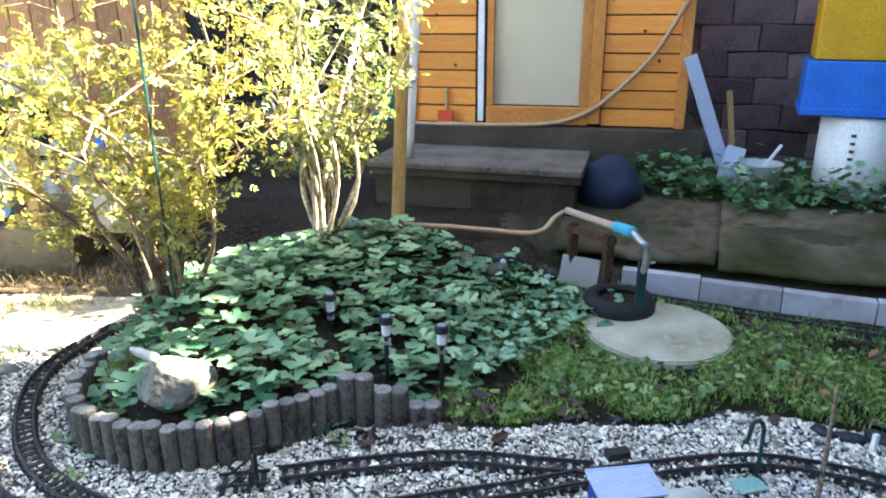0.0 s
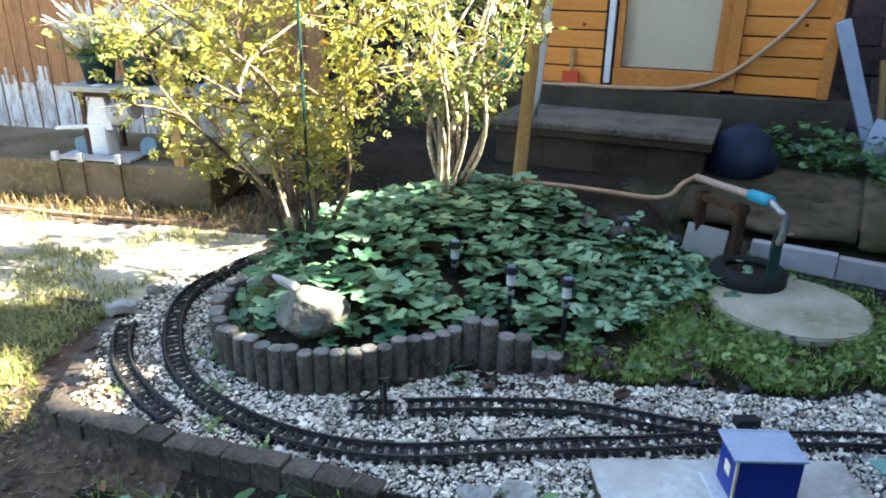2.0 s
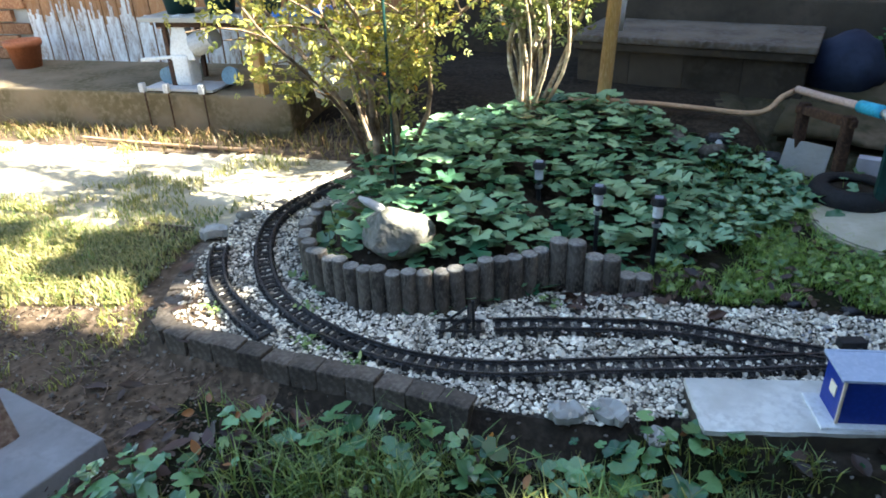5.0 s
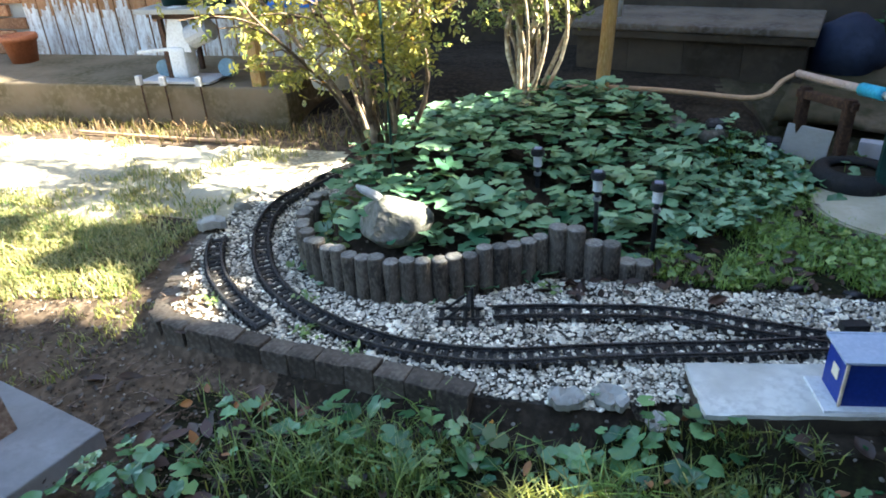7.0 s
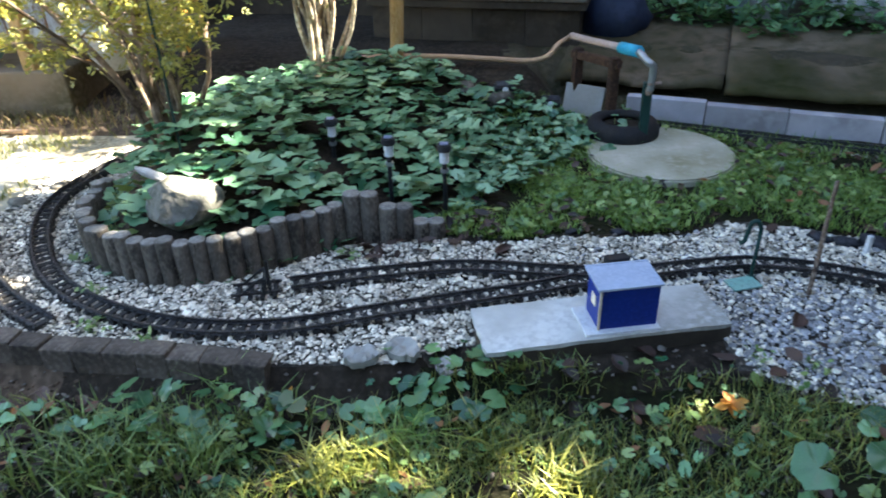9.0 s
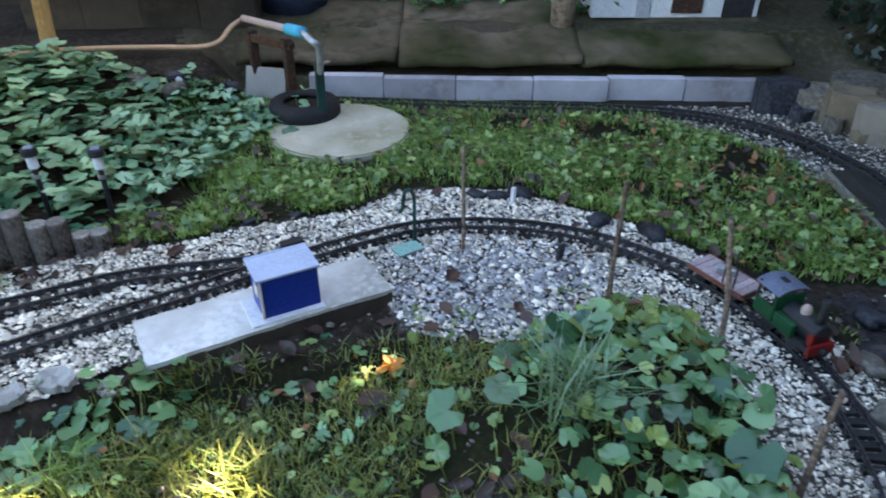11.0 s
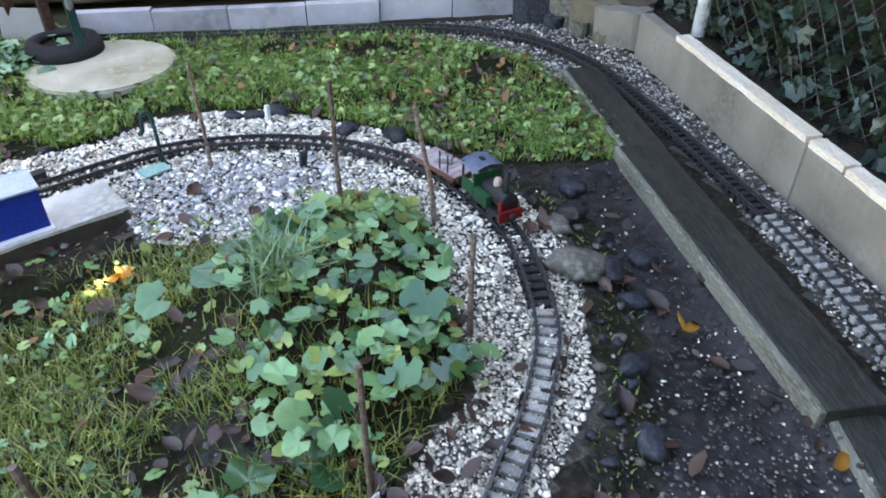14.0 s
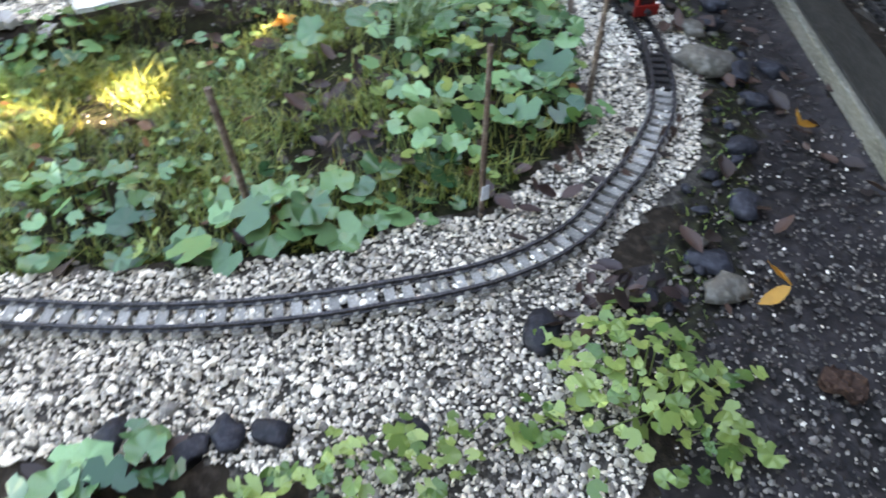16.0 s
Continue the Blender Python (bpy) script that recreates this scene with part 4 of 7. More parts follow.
edging = thing("palisade_edging", "dark round concrete palisades round the raised bed", "bed edging", (-0.67, 1.85, 0))
ring, _ = spline([(-1.07, 2.22), (-1.06, 2.09), (-1.02, 1.98), (-0.95, 1.9), (-0.86, 1.855), (-0.76, 1.825), (-0.66, 1.83), (-0.57, 1.86), (-0.49, 1.91), (-0.41, 1.965), (-0.345, 2.02)], 0.0415)
log_meshes = []
for k in range(5):
    b = log_piece(0.0225 + 0.0006 * (k % 3), 0.121 + 0.003 * (k % 4))
    me = bpy.data.meshes.new("palisade")
    b.to_mesh(me)
    b.free()
    me.polygons.foreach_set("use_smooth", [True] * len(me.polygons))
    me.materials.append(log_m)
    me.materials.append(lit_log_top_m)
    log_meshes.append(me)
for k, p in enumerate(ring):
    o = new("palisade", log_meshes[(k * 3) % 5])
    o.parent = edging
    o.matrix_basis = pose(p[0] + 0.67, p[1] - 1.85, rng.normal(0, 0.0025), rng.normal(0, 0.8), rng.normal(0, 0.8), rng.uniform(0, 360))
for x, y, h in ((-0.3, 2.035, 0.15), (-0.253, 2.035, 0.148), (-0.204, 2.035, 0.11), (-0.16, 2.04, 0.108), (-0.116, 2.05, 0.055), (-0.073, 2.055, 0.053)):
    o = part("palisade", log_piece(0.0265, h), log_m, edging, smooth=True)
    o.data.materials.append(lit_log_top_m)
    o.location = (x + 0.67, y - 1.85, 0)

# ---- brick kerb ----
kerb = thing("brick_kerb", "worn brown brick kerb holding the gravel", "kerb", (-1.0, 1.45, 0), kind="")
kb = []
for k in range(4):
    b = box((0.074, 0.055, 0.13), (0, 0, -0.063), 0.004)
    for v in b.verts:
        v.co += Vector(noise.noise_vector(v.co * 23 + Vector((k, 0, 0)))) * 0.004
    me = bpy.data.meshes.new("brick")
    b.to_mesh(me)
    b.free()
    me.materials.append(brick_m)
    kb.append(me)
kp, kd = spline(KERB, 0.0757)
for k, (p, d) in enumerate(zip(kp, kd)):
    o = new("brick", kb[k % 4])
    o.parent = kerb
    o.matrix_basis = pose(p[0] + 1.0, p[1] - 1.45, (0.014 if p[1] < 1.68 else 0.0) + rng.normal(0, 0.0025), rng.normal(0, 1.5), rng.normal(0, 1.2), math.degrees(math.atan2(d[1], d[0])) + rng.normal(0, 1.0))

def lump(size, seed, squash=(1, 1, 1), subdiv=2, amount=0.25):
    b = bmesh.new()
    bmesh.ops.create_icosphere(b, subdivisions=subdiv, radius=size)
    for v in b.verts:
        d = v.co.normalized()
        k = 1 + amount * noise.noise(d * 1.7 + Vector((seed * 3.1, seed, 0))) + 0.4 * amount * noise.noise(d * 4.5 + Vector((seed, 0, 5)))
        v.co = Vector((d.x * squash[0], d.y * squash[1], d.z * squash[2])) * size * k
    return b


# ---- walls ----
wall_back = tagged(new("wall_back"), "low garden wall of pale grey concrete blocks", "wall", kind="structure")
wall_back.location = (*WALL_AT, 0)
wall_back.rotation_euler = (0, 0, math.atan2(WALL_D[1], WALL_D[0]))
xx = -0.25
for k in range(6):
    w = (0.3, 0.29, 0.31, 0.3, 0.31, 0.3)[k]
    ob = part("block", box((w - 0.004, 0.05, 0.15), (xx + w / 2, 0.025 + rng.normal(0, 0.004), 0.011 + rng.normal(0, 0.003)), 0.004), block_m, wall_back)
    ob.rotation_euler = (rng.normal(0, 0.02), 0, 0)
    xx += w
rdir = (Vector((2.44, 1.8)) - Vector((1.97, 0.58))).normalized()
wall_right = tagged(new("wall_right"), "low wall of grey concrete slabs topped with pale planks", "wall", kind="structure")
wall_right.location = (2.44, 1.8, 0)
wall_right.rotation_euler = (0, 0, math.atan2(rdir.y, rdir.x))
for a, w in ((-1.045, 1.035), (-1.96, 0.91), (-2.96, 0.99)):
    part("slab", box((w, 0.05, 0.27), (a + w / 2, -0.025, 0.022), 0.006), slab_wall_m, wall_right)
for a, w in ((-1.03, 0.73), (-1.18, 0.13), (-1.95, 0.76), (-2.9, 0.9)):
    b = bmesh.new()
    bmesh.ops.create_grid(b, x_segments=int(w * 60), y_segments=3, size=0.5)
    bmesh.ops.solidify(b, geom=b.faces[:], thickness=-0.018)
    for v in b.verts:
        torn = 0.0022 * noise.noise(Vector((v.co.x * w * 22, a, v.co.y * 3))) * (abs(v.co.y) > 0.4)
        torn -= math.copysign(0.017, v.co.y) * max(0.0, noise.noise(Vector((v.co.x * w * 7, a * 3, v.co.y * 2))) - 0.12) * (0.5 - abs(v.co.x) < 0.22)
        v.co = Vector((v.co.x * w + 0.012 * noise.noise(Vector((v.co.y * 9, a, 2))), v.co.y * 0.046 + torn, v.co.z + 0.0015 * noise.noise(Vector((v.co.x * w * 9, v.co.y * 4, a)))))
    b.transform(pose(a + w / 2, -0.026, 0.158, 0, 0, rng.normal(0, 0.6)))
    part("plank", b, pale_wood_m, wall_right, "pale splintered plank")

# ---- shed, step and back of the garden ----
U15 = -11.5
SHED = pose(1.1, 3.94, 0.51, 0, 0, U15)


def shed():
    s = thing("garden_shed", "orange varnished timber shed on a dark concrete plinth", "shed")
    s.matrix_basis = SHED
    h, left = 1.9, -1.39
    # x runs from left (-1.39) to the corner (0); the front is y = 0
    wx0, wx1, wz0, wz1 = -0.98, -0.45, 0.1, 0.73
    z = 0.0
    n = 0
    while z < h:
        w = 0.091
        zc = z + w / 2
        for a, b in ((left, wx0 - 0.06), (wx1 + 0.06, 0.0)) if zc < wz1 + 0.06 else ((left, 0.0),):
            part("board", box((b - a - 0.004, 0.022, w - 0.007), ((a + b) / 2, 0.012, zc), 0.004), shed_m, s)
        part("board", box((0.022, 1.4, w - 0.007), (-0.012, 0.73, zc), 0.004), shed_m, s)
        part("board", box((0.022, 1.4, w - 0.007), (left + 0.012, 0.73, zc), 0.004), shed_m, s)
        z += w
    for kx, kz in ((-0.3, 0.2), (-0.2, 0.47), (-0.36, 0.62), (-0.12, 0.33), (-0.28, 0.85), (-0.2, 1.05), (-1.15, 0.3), (-1.25, 0.55), (-1.1, 0.8)):
        part("knot", cyl(0.009, 0.003, (kx, 0.0015, kz), seg=10, rx=90), knot_m, s, "dark resin knot")
    part("wall_core", box((1.34, 0.02, h), (-0.695, 0.045, h / 2)), dark_m, s)
    part("corner_post", box((0.05, 0.05, h), (0.0, 0.0, h / 2), 0.004), trim_m, s)
    part("corner_post", box((0.05, 0.05, h), (left, 0.0, h / 2), 0.004), trim_m, s)
    part("roof", box((1.6, 1.6, 0.06), (-0.695, 0.75, h + 0.05), 0.01, rx=4), dark_m, s)
    part("back_wall", box((1.38, 0.03, h), (-0.695, 1.44, h / 2)), shed_m, s)
    win = part("window", box((0.032, 0.035, 0.75), (wx0 - 0.03, -0.008, 0.39), 0.004), white_m, s, "white painted side trim")
    part("frame", box((0.06, 0.04, 0.75), (wx1 + 0.03, -0.008, 0.39), 0.005), trim_m, win)
    part("frame", box((0.53, 0.04, 0.09), ((wx0 + wx1) / 2, -0.006, 0.05), 0.005), trim_m, win)
    part("frame", box((0.53, 0.035, 0.035), ((wx0 + wx1) / 2, -0.008, 0.745), 0.004), steel_m, win, "grey metal rail over the window")
    part("frame", box((0.035, 0.03, 0.63), (wx0 + 0.018, -0.004, 0.412), 0.004), trim_m, win)
    part("frame", box((0.05, 0.03, 0.63), (wx1 - 0.025, -0.004, 0.412), 0.004), trim_m, win)
    part("blind", box((0.5, 0.004, 0.63), ((wx0 + wx1) / 2, 0.022, 0.415)), cream_m, win, "drawn cream blind")
    g = part("pane", box((0.5, 0.003, 0.63), ((wx0 + wx1) / 2, 0.012, 0.415)), glass_m, win)
    g.visible_shadow = False
    return s


shed()
plinth = tagged(part("plinth", box((2.82, 1.6, 0.42), (-1.29, 0.74, -0.215), 0.008), old_concrete_m), "dark stained concrete plinth under the shed", "plinth", kind="structure")
plinth.matrix_basis = SHED
step = thing("concrete_step", "heavy dark concrete step with a thick slab top", "step", (0.107, 3.784, 0.175), -14)
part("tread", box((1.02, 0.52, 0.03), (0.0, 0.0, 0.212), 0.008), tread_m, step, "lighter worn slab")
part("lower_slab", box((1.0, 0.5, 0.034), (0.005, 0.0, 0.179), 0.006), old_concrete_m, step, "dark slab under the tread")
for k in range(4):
    part("block", box((0.2395, 0.46, 0.164), (-0.36 + 0.24 * k, 0.01, 0.08), 0.004), old_concrete_m, step)

bin_ = tagged(part("tarpaulin", lump(0.16, 4, (0.95, 0.85, 0.95), 3, 0.22), navy_m, smooth=True), "dark blue tarpaulin bundle beside the step", "bundle")
bin_.location = (0.712, 3.659, 0.27)

pole = tagged(part("wooden_pole", tube([(-0.267, 3.212, 0.156), (-0.240, 3.237, 0.683), (-0.213, 3.262, 1.247), (-0.183, 3.288, 1.997)], 0.028, 12, 0.026, 0.1), pole_m, smooth=True), "tall yellow-brown round timber pole", "pole")
tagged(part("white_pipe", tube([(-0.232, 3.481, 0.451), (-0.183, 3.489, 1.121), (-0.125, 3.496, 1.892)], 0.02, 12, step=0.1), white_m, smooth=True), "white plastic pipe behind the pole", "pipe")

drainpipe = tagged(part("drainpipe", tube([(1.72, 4.42, 0.2), (1.72, 4.42, 1.2), (1.72, 4.42, 2.6)], 0.025, 12, step=0.3), roof_blue_m, smooth=True), "blue-grey pipe down the neighbouring wall", "pipe")
lath = tagged(part("wooden_lath", box((0.03, 0.015, 0.5), (0, 0, 0.25), 0.003), pole_m), "thin wooden lath leaning by the shed", "lath")
lath.matrix_basis = pose(1.42, 3.95, 0.2, -4, -8, 0)
leaning = tagged(part("leaning_board", box((0.065, 0.02, 0.72), (0, 0, 0.36), 0.003), roof_blue_m), "blue-grey painted board leaning on the shed corner", "board")
leaning.matrix_basis = pose(1.375, 3.86, 0.2, -2, -22, 0)

# brick wall of the neighbouring house, dark in the shade
def far_brick_wall():
    w = tagged(new("wall_neighbour"), "dark brick wall in deep shade, its unseen top raised", "wall", kind="structure")
    w.matrix_basis = pose(1.255, 4.536, 0.15, 0, 0, -21)
    # unseen upper wall raised in two heights to shade the platform
    b = box((0.7, 0.1, 4.2), (3.25, 0.09, 2.0), bm=box((2.9, 0.1, 5.35), (1.45, 0.09, 2.57)))
    part("mortar", b, dark_brick_m, w)
    me = bpy.data.meshes.new("brick")
    bb = box((0.303, 0.06, 0.139), (0, 0, 0), 0.008)
    bb.to_mesh(me)
    bb.free()
    me.materials.append(dark_brick_m)
    for r in range(10):
        for c in range(11):
            o = new("brick", me)
            o.parent = w
            o.matrix_basis = pose(0.1 + c * 0.307 + (0.15 if r % 2 else 0), rng.normal(0.02, 0.006), 0.07 + r * 0.142, 0, rng.normal(0, 1.5), 0)


far_brick_wall()

# hose down the shed front and over the ground to the tap
hose = tagged(part("garden_hose", tube([(1.142, 3.873, 1.249), (1.080, 3.900, 1.127), (0.958, 3.935, 0.891), (0.812, 3.955, 0.724), (0.661, 3.978, 0.596), (0.496, 4.01, 0.532), (0.264, 4.05, 0.514), (-0.013, 4.11, 0.51), (-0.273, 4.165, 0.512), (-0.478, 4.097, 0.602), (-0.712, 4.053, 0.748)], 0.011, 8, step=0.04), hose_m, smooth=True), "beige garden hose hanging over the shed front", "hose")
tagged(part("garden_hose", tube([(-0.720, 3.120, 0.199), (-0.390, 3.232, 0.211), (-0.108, 3.193, 0.219), (0.127, 3.136, 0.218), (0.268, 3.088, 0.220), (0.343, 3.097, 0.234), (0.390, 3.154, 0.267), (0.446, 3.182, 0.291)], 0.0105, 8, step=0.03), hose_m, smooth=True), "beige hose lying on the soil up to the pipe", "hose")


def tap_stand():
    t = thing("water_tap", "patched garden standpipe on a green post", "standpipe", (0.645, 2.700, 0))
    o = Vector((0.645, 2.700, 0))
    part("post", box((0.03, 0.03, 0.25), (0, 0, 0.115), 0.003), dkgreen_m, t, "dark green square post")
    part("pipe", tube([Vector((0.443, 3.166, 0.295)) - o, Vector((0.499, 3.027, 0.306)) - o, Vector((0.581, 2.784, 0.333)) - o], 0.014, 10), pipe_m, t, "pinkish grey pipe", smooth=True)
    part("coupling", tube([Vector((0.568, 2.822, 0.329)) - o, Vector((0.604, 2.719, 0.340)) - o], 0.021, 12), aqua_m, t, "bright blue hose coupling", smooth=True)
    part("elbow", tube([Vector((0.604, 2.719, 0.340)) - o, (-0.02, -0.03, 0.32), (0.0, -0.035, 0.3), (0.0, -0.03, 0.22)], 0.0125, 10, step=0.01), steel_m, t, smooth=True)
    part("tap", tube([(0, -0.03, 0.23), (0, -0.012, 0.21), (0, 0, 0.2)], 0.012, 10, step=0.01), pipe_m, t, smooth=True)
    part("handle", box((0.05, 0.008, 0.008), (0.012, -0.035, 0.245), 0.002, rz=25), pipe_m, t)
    for x, y in ((0.46, 3.08), (0.57, 2.92)):
        part("support", box((0.035, 0.035, 0.28), (x - o.x, y - o.y, 0.13), 0.006, rz=15), rust_m, t, "rusty upright")
    part("crossbar", box((0.24, 0.03, 0.03), (0.515 - o.x, 3.0 - o.y, 0.245), 0.004, rz=-53), rust_m, t)
    return t


tap_stand()
tyre = thing("tyre_planter", "old black tyre used as a planter", "planter", (0.595, 2.8, 0.0))
ty = [(0.085, 0.0), (0.12, 0.004), (0.133, 0.025), (0.133, 0.05), (0.12, 0.073), (0.09, 0.078), (0.078, 0.072), (0.075, 0.058), (0.1, 0.05), (0.1, 0.025)]
part("tyre", lathe(ty + ty[:1], 28), tyre_m, tyre, smooth=True)
part("earth", cyl(0.1, 0.045, (0, 0, 0.005), seg=20), soil, tyre)
cover = tagged(part("well_cover", cyl(0.25, 0.05, (0, 0, -0.027), seg=56, bevel=0.006), cover_m), "round pale concrete well cover set in the lawn", "well cover")
cover.location = (0.69, 2.61, 0.0)
leant = tagged(part("leaning_slab", box((0.155, 0.025, 0.12), (0, 0, 0.05), 0.004), concrete_m), "small grey slab tilted behind the lawn", "slab")
leant.matrix_basis = pose(0.48, 3.04, 0.02, -16, 5, -18)


def spotlight(x, y, turn, label):
    """A small solar spotlight lying in front of the bank."""
    t = thing("solar_spotlight", label, "solar light", (x, y, float(gz(x, y)) - 0.015), turn, "solar spotlights")
    part("spike", cyl(0.005, 0.06, (0, 0, -0.02), seg=8), black_m, t)
    part("head", box((0.075, 0.04, 0.028), (0, 0, 0.052), 0.008, rx=25), black_m, t)
    part("solar_panel", box((0.065, 0.03, 0.003), (0, -0.006, 0.069), 0.001, rx=25), dark_stone_m, t, "dull dark solar panel")
    part("lens", cyl(0.012, 0.006, (0.0, -0.022, 0.048), seg=12, rx=90), white_m, t, "clear whitish lens")


spotlight(0.165, 2.97, 12, "small black solar spotlight at the foot of the bank")
spotlight(0.345, 2.94, -10, "small black solar spotlight beside a leaning slab")

# ---- raised terrace behind the wall: flat mossy stones ----
def stone(x, y, size, material, label, seed, squash=(1, 1, 0.6), name="stone", category="stone", group="", lift=0.0):
    o = tagged(part(name, lump(size, seed, squash, 2, 0.55), material, smooth=True), label, category, group)
    o.matrix_basis = pose(x, y, float(gz(x, y)) + size * squash[2] * 0.45 + lift, 0, 0, seed * 47)
    return o


def flag(w, d, h, seed, wob=0.16):
    """A thick uneven flagstone."""
    b = bmesh.new()
    bmesh.ops.create_grid(b, x_segments=9, y_segments=6, size=0.5)
    bmesh.ops.solidify(b, geom=b.faces[:], thickness=-1.0)
    for v in b.verts:
        x, y = v.co.x, v.co.y
        e = 1 - wob * noise.noise(Vector((x * 3, y * 3, seed * 1.7))) - 2.2 * wob * (abs(x) * 2) ** 4 * (abs(y) * 2) ** 4
        top = v.co.z > 0.5 or v.co.z < -0.5
        v.co = Vector((x * w * e, y * d * e, v.co.z * h + 0.014 * noise.noise(Vector((x * 4, y * 3, seed)))))
    return b


def apron_slab(a0, a1, seed):
    """One length of the worn stone terrace: an uneven top rising backwards, with an undercut front lip."""
    t = tagged(new("terrace_slab"), "worn stone terrace edge with green moss and a dark undercut", "stone terrace", "terrace stones")
    b = bmesh.new()
    n, rows = max(6, int((a1 - a0) / 0.03)), []
    # (how far behind the wall, height) from the foot of the lip over its edge to the back
    profile = [(0.22, -0.02), (0.21, 0.085), (0.125, 0.098), (0.095, 0.11), (0.1, 0.132), (0.125, 0.142)] + [(0.16 + 0.05 * k, 0.146 + 0.0075 * k + 0.008 * math.sin(k * 1.1 + seed)) for k in range(13)]
    for i in range(n + 1):
        a = a0 + (a1 - a0) * i / n
        row = []
        for k, (o, z) in enumerate(profile):
            edge = 0.028 * noise.noise(Vector((a * 4.5, seed, 0))) + 0.012 * noise.noise(Vector((a * 15, seed, 4)))
            crack = 0.008 * math.exp(-(((a - a0) / (a1 - a0) - 0.5) / 0.012) ** 2) * (k > 3)
            up = (0.022 * noise.noise(Vector((a * 3.2, o * 5, seed))) + 0.009 * noise.noise(Vector((a * 12, o * 14, seed)))) * (k > 1) - crack
            pinch = 0.005 * ((i == n) - (i == 0)) * (k < 7)
            oo = o + edge * (1 - smooth(o, 0.12, 0.4))
            x, y = WALL_AT[0] + WALL_D[0] * (a - pinch) + WALL_N[0] * oo, WALL_AT[1] + WALL_D[1] * (a - pinch) + WALL_N[1] * oo
            row.append(b.verts.new((x, y, z + up)))
        rows.append(row)
    for p, q in zip(rows, rows[1:]):
        for k in range(len(profile) - 1):
            b.faces.new((p[k], q[k], q[k + 1], p[k + 1]))
    for end in (rows[0][::-1], rows[-1]):
        b.faces.new(end + [b.verts.new((end[0 if end is rows[-1] else -1].co.x, end[0 if end is rows[-1] else -1].co.y, -0.02))])
    bmesh.ops.recalc_face_normals(b, faces=b.faces[:])
    part("stone", b, moss_stone_m, t, smooth=True)
    return t


for k, (a0, a1) in enumerate(((-0.56, 0.1), (0.102, 0.86), (0.862, 1.72))):
    apron_slab(a0, a1, 3 + 7 * k)
# rough blocks in the corner of the two walls
for k, (x, y, w, d, h, m_, a) in enumerate(((2.35, 2.29, 0.19, 0.12, 0.12, dark_stone_m, -25), (2.45, 2.2, 0.17, 0.14, 0.11, stone_m, -45), (2.49, 2.07, 0.21, 0.14, 0.14, sand_brick_m, -62), (2.48, 1.91, 0.2, 0.13, 0.135, slab_wall_m, -70), (2.6, 2.16, 0.2, 0.16, 0.15, stone_m, -50), (2.37, 2.19, 0.09, 0.07, 0.05, dark_stone_m, 10), (2.41, 2.07, 0.1, 0.07, 0.05, stone_m, 30), (2.42, 1.96, 0.08, 0.06, 0.04, sand_brick_m, 60), (2.6, 1.98, 0.18, 0.18, 0.15, old_concrete_m, -60))):
    rb = tagged(part("rubble_block", flag(w, d, h, 40 + k, 0.09), m_), "rough rubble block in the wall corner", "block", "corner rubble")
    rb.matrix_basis = pose(x, y, 0.0, rng.normal(0, 3), rng.normal(0, 3), a)
# ---- boards edging the far track ----
def edging_board(length, width, height, label, m):
    t = thing("edging_board", label, "board", group="edging boards")
    t.matrix_basis = m
    part("plank", box((length, width - 0.018, height), (0, -0.009, 0), 0.005), board_m, t)
    part("worn_edge", box((length, 0.018, height + 0.004), (0, width / 2 - 0.009, -0.004), 0.005), pale_edge_m, t, "pale edge strip")


edging_board(0.98, 0.14, 0.04, "dark wet grey board edging the far track", pose(1.722, 0.75, 0.012, 0, 0, 69))
edging_board(0.62, 0.13, 0.035, "second dark board lying by the lawn", pose(2.02, 1.465, 0.008, 0, 0, 68))
edging_board(0.7, 0.1, 0.035, "board end sunk in the mud", pose(1.375, 0.0, -0.012, 0, 0, 58))

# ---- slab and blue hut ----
slab = thing("concrete_slab", "grey concrete slab with a pale top and dark sides", "slab")
def worn_box(size, at, seed, wear=0.005):
    """A cast slab with chipped, uneven edges."""
    b = bmesh.new()
    bmesh.ops.create_cube(b, size=1.0, matrix=Matrix.Diagonal((*size, 1)))
    bmesh.ops.subdivide_edges(b, edges=[e for e in b.edges if e.calc_length() > 0.1], cuts=14, use_grid_fill=True)
    for v in b.verts:
        rim = max(abs(v.co.x) / size[0], abs(v.co.y) / size[1]) * 2
        n_ = noise.noise_vector(v.co * 26 + Vector((seed, 0, 0))) + noise.noise_vector(v.co * 70) * 0.4
        v.co += Vector((n_.x, n_.y, n_.z * 0.5)) * wear * (0.25 + 0.75 * (rim > 0.97))
    b.transform(pose(*at))
    return b


part("body", worn_box((0.55, 0.165, 0.077), (0, 0, -0.004), 2), old_concrete_m, slab, "dark body")
part("top", worn_box((0.548, 0.163, 0.012), (0, 0, 0.0375), 2), slab_top_m, slab, "pale top face")
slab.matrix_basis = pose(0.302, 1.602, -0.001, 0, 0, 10)


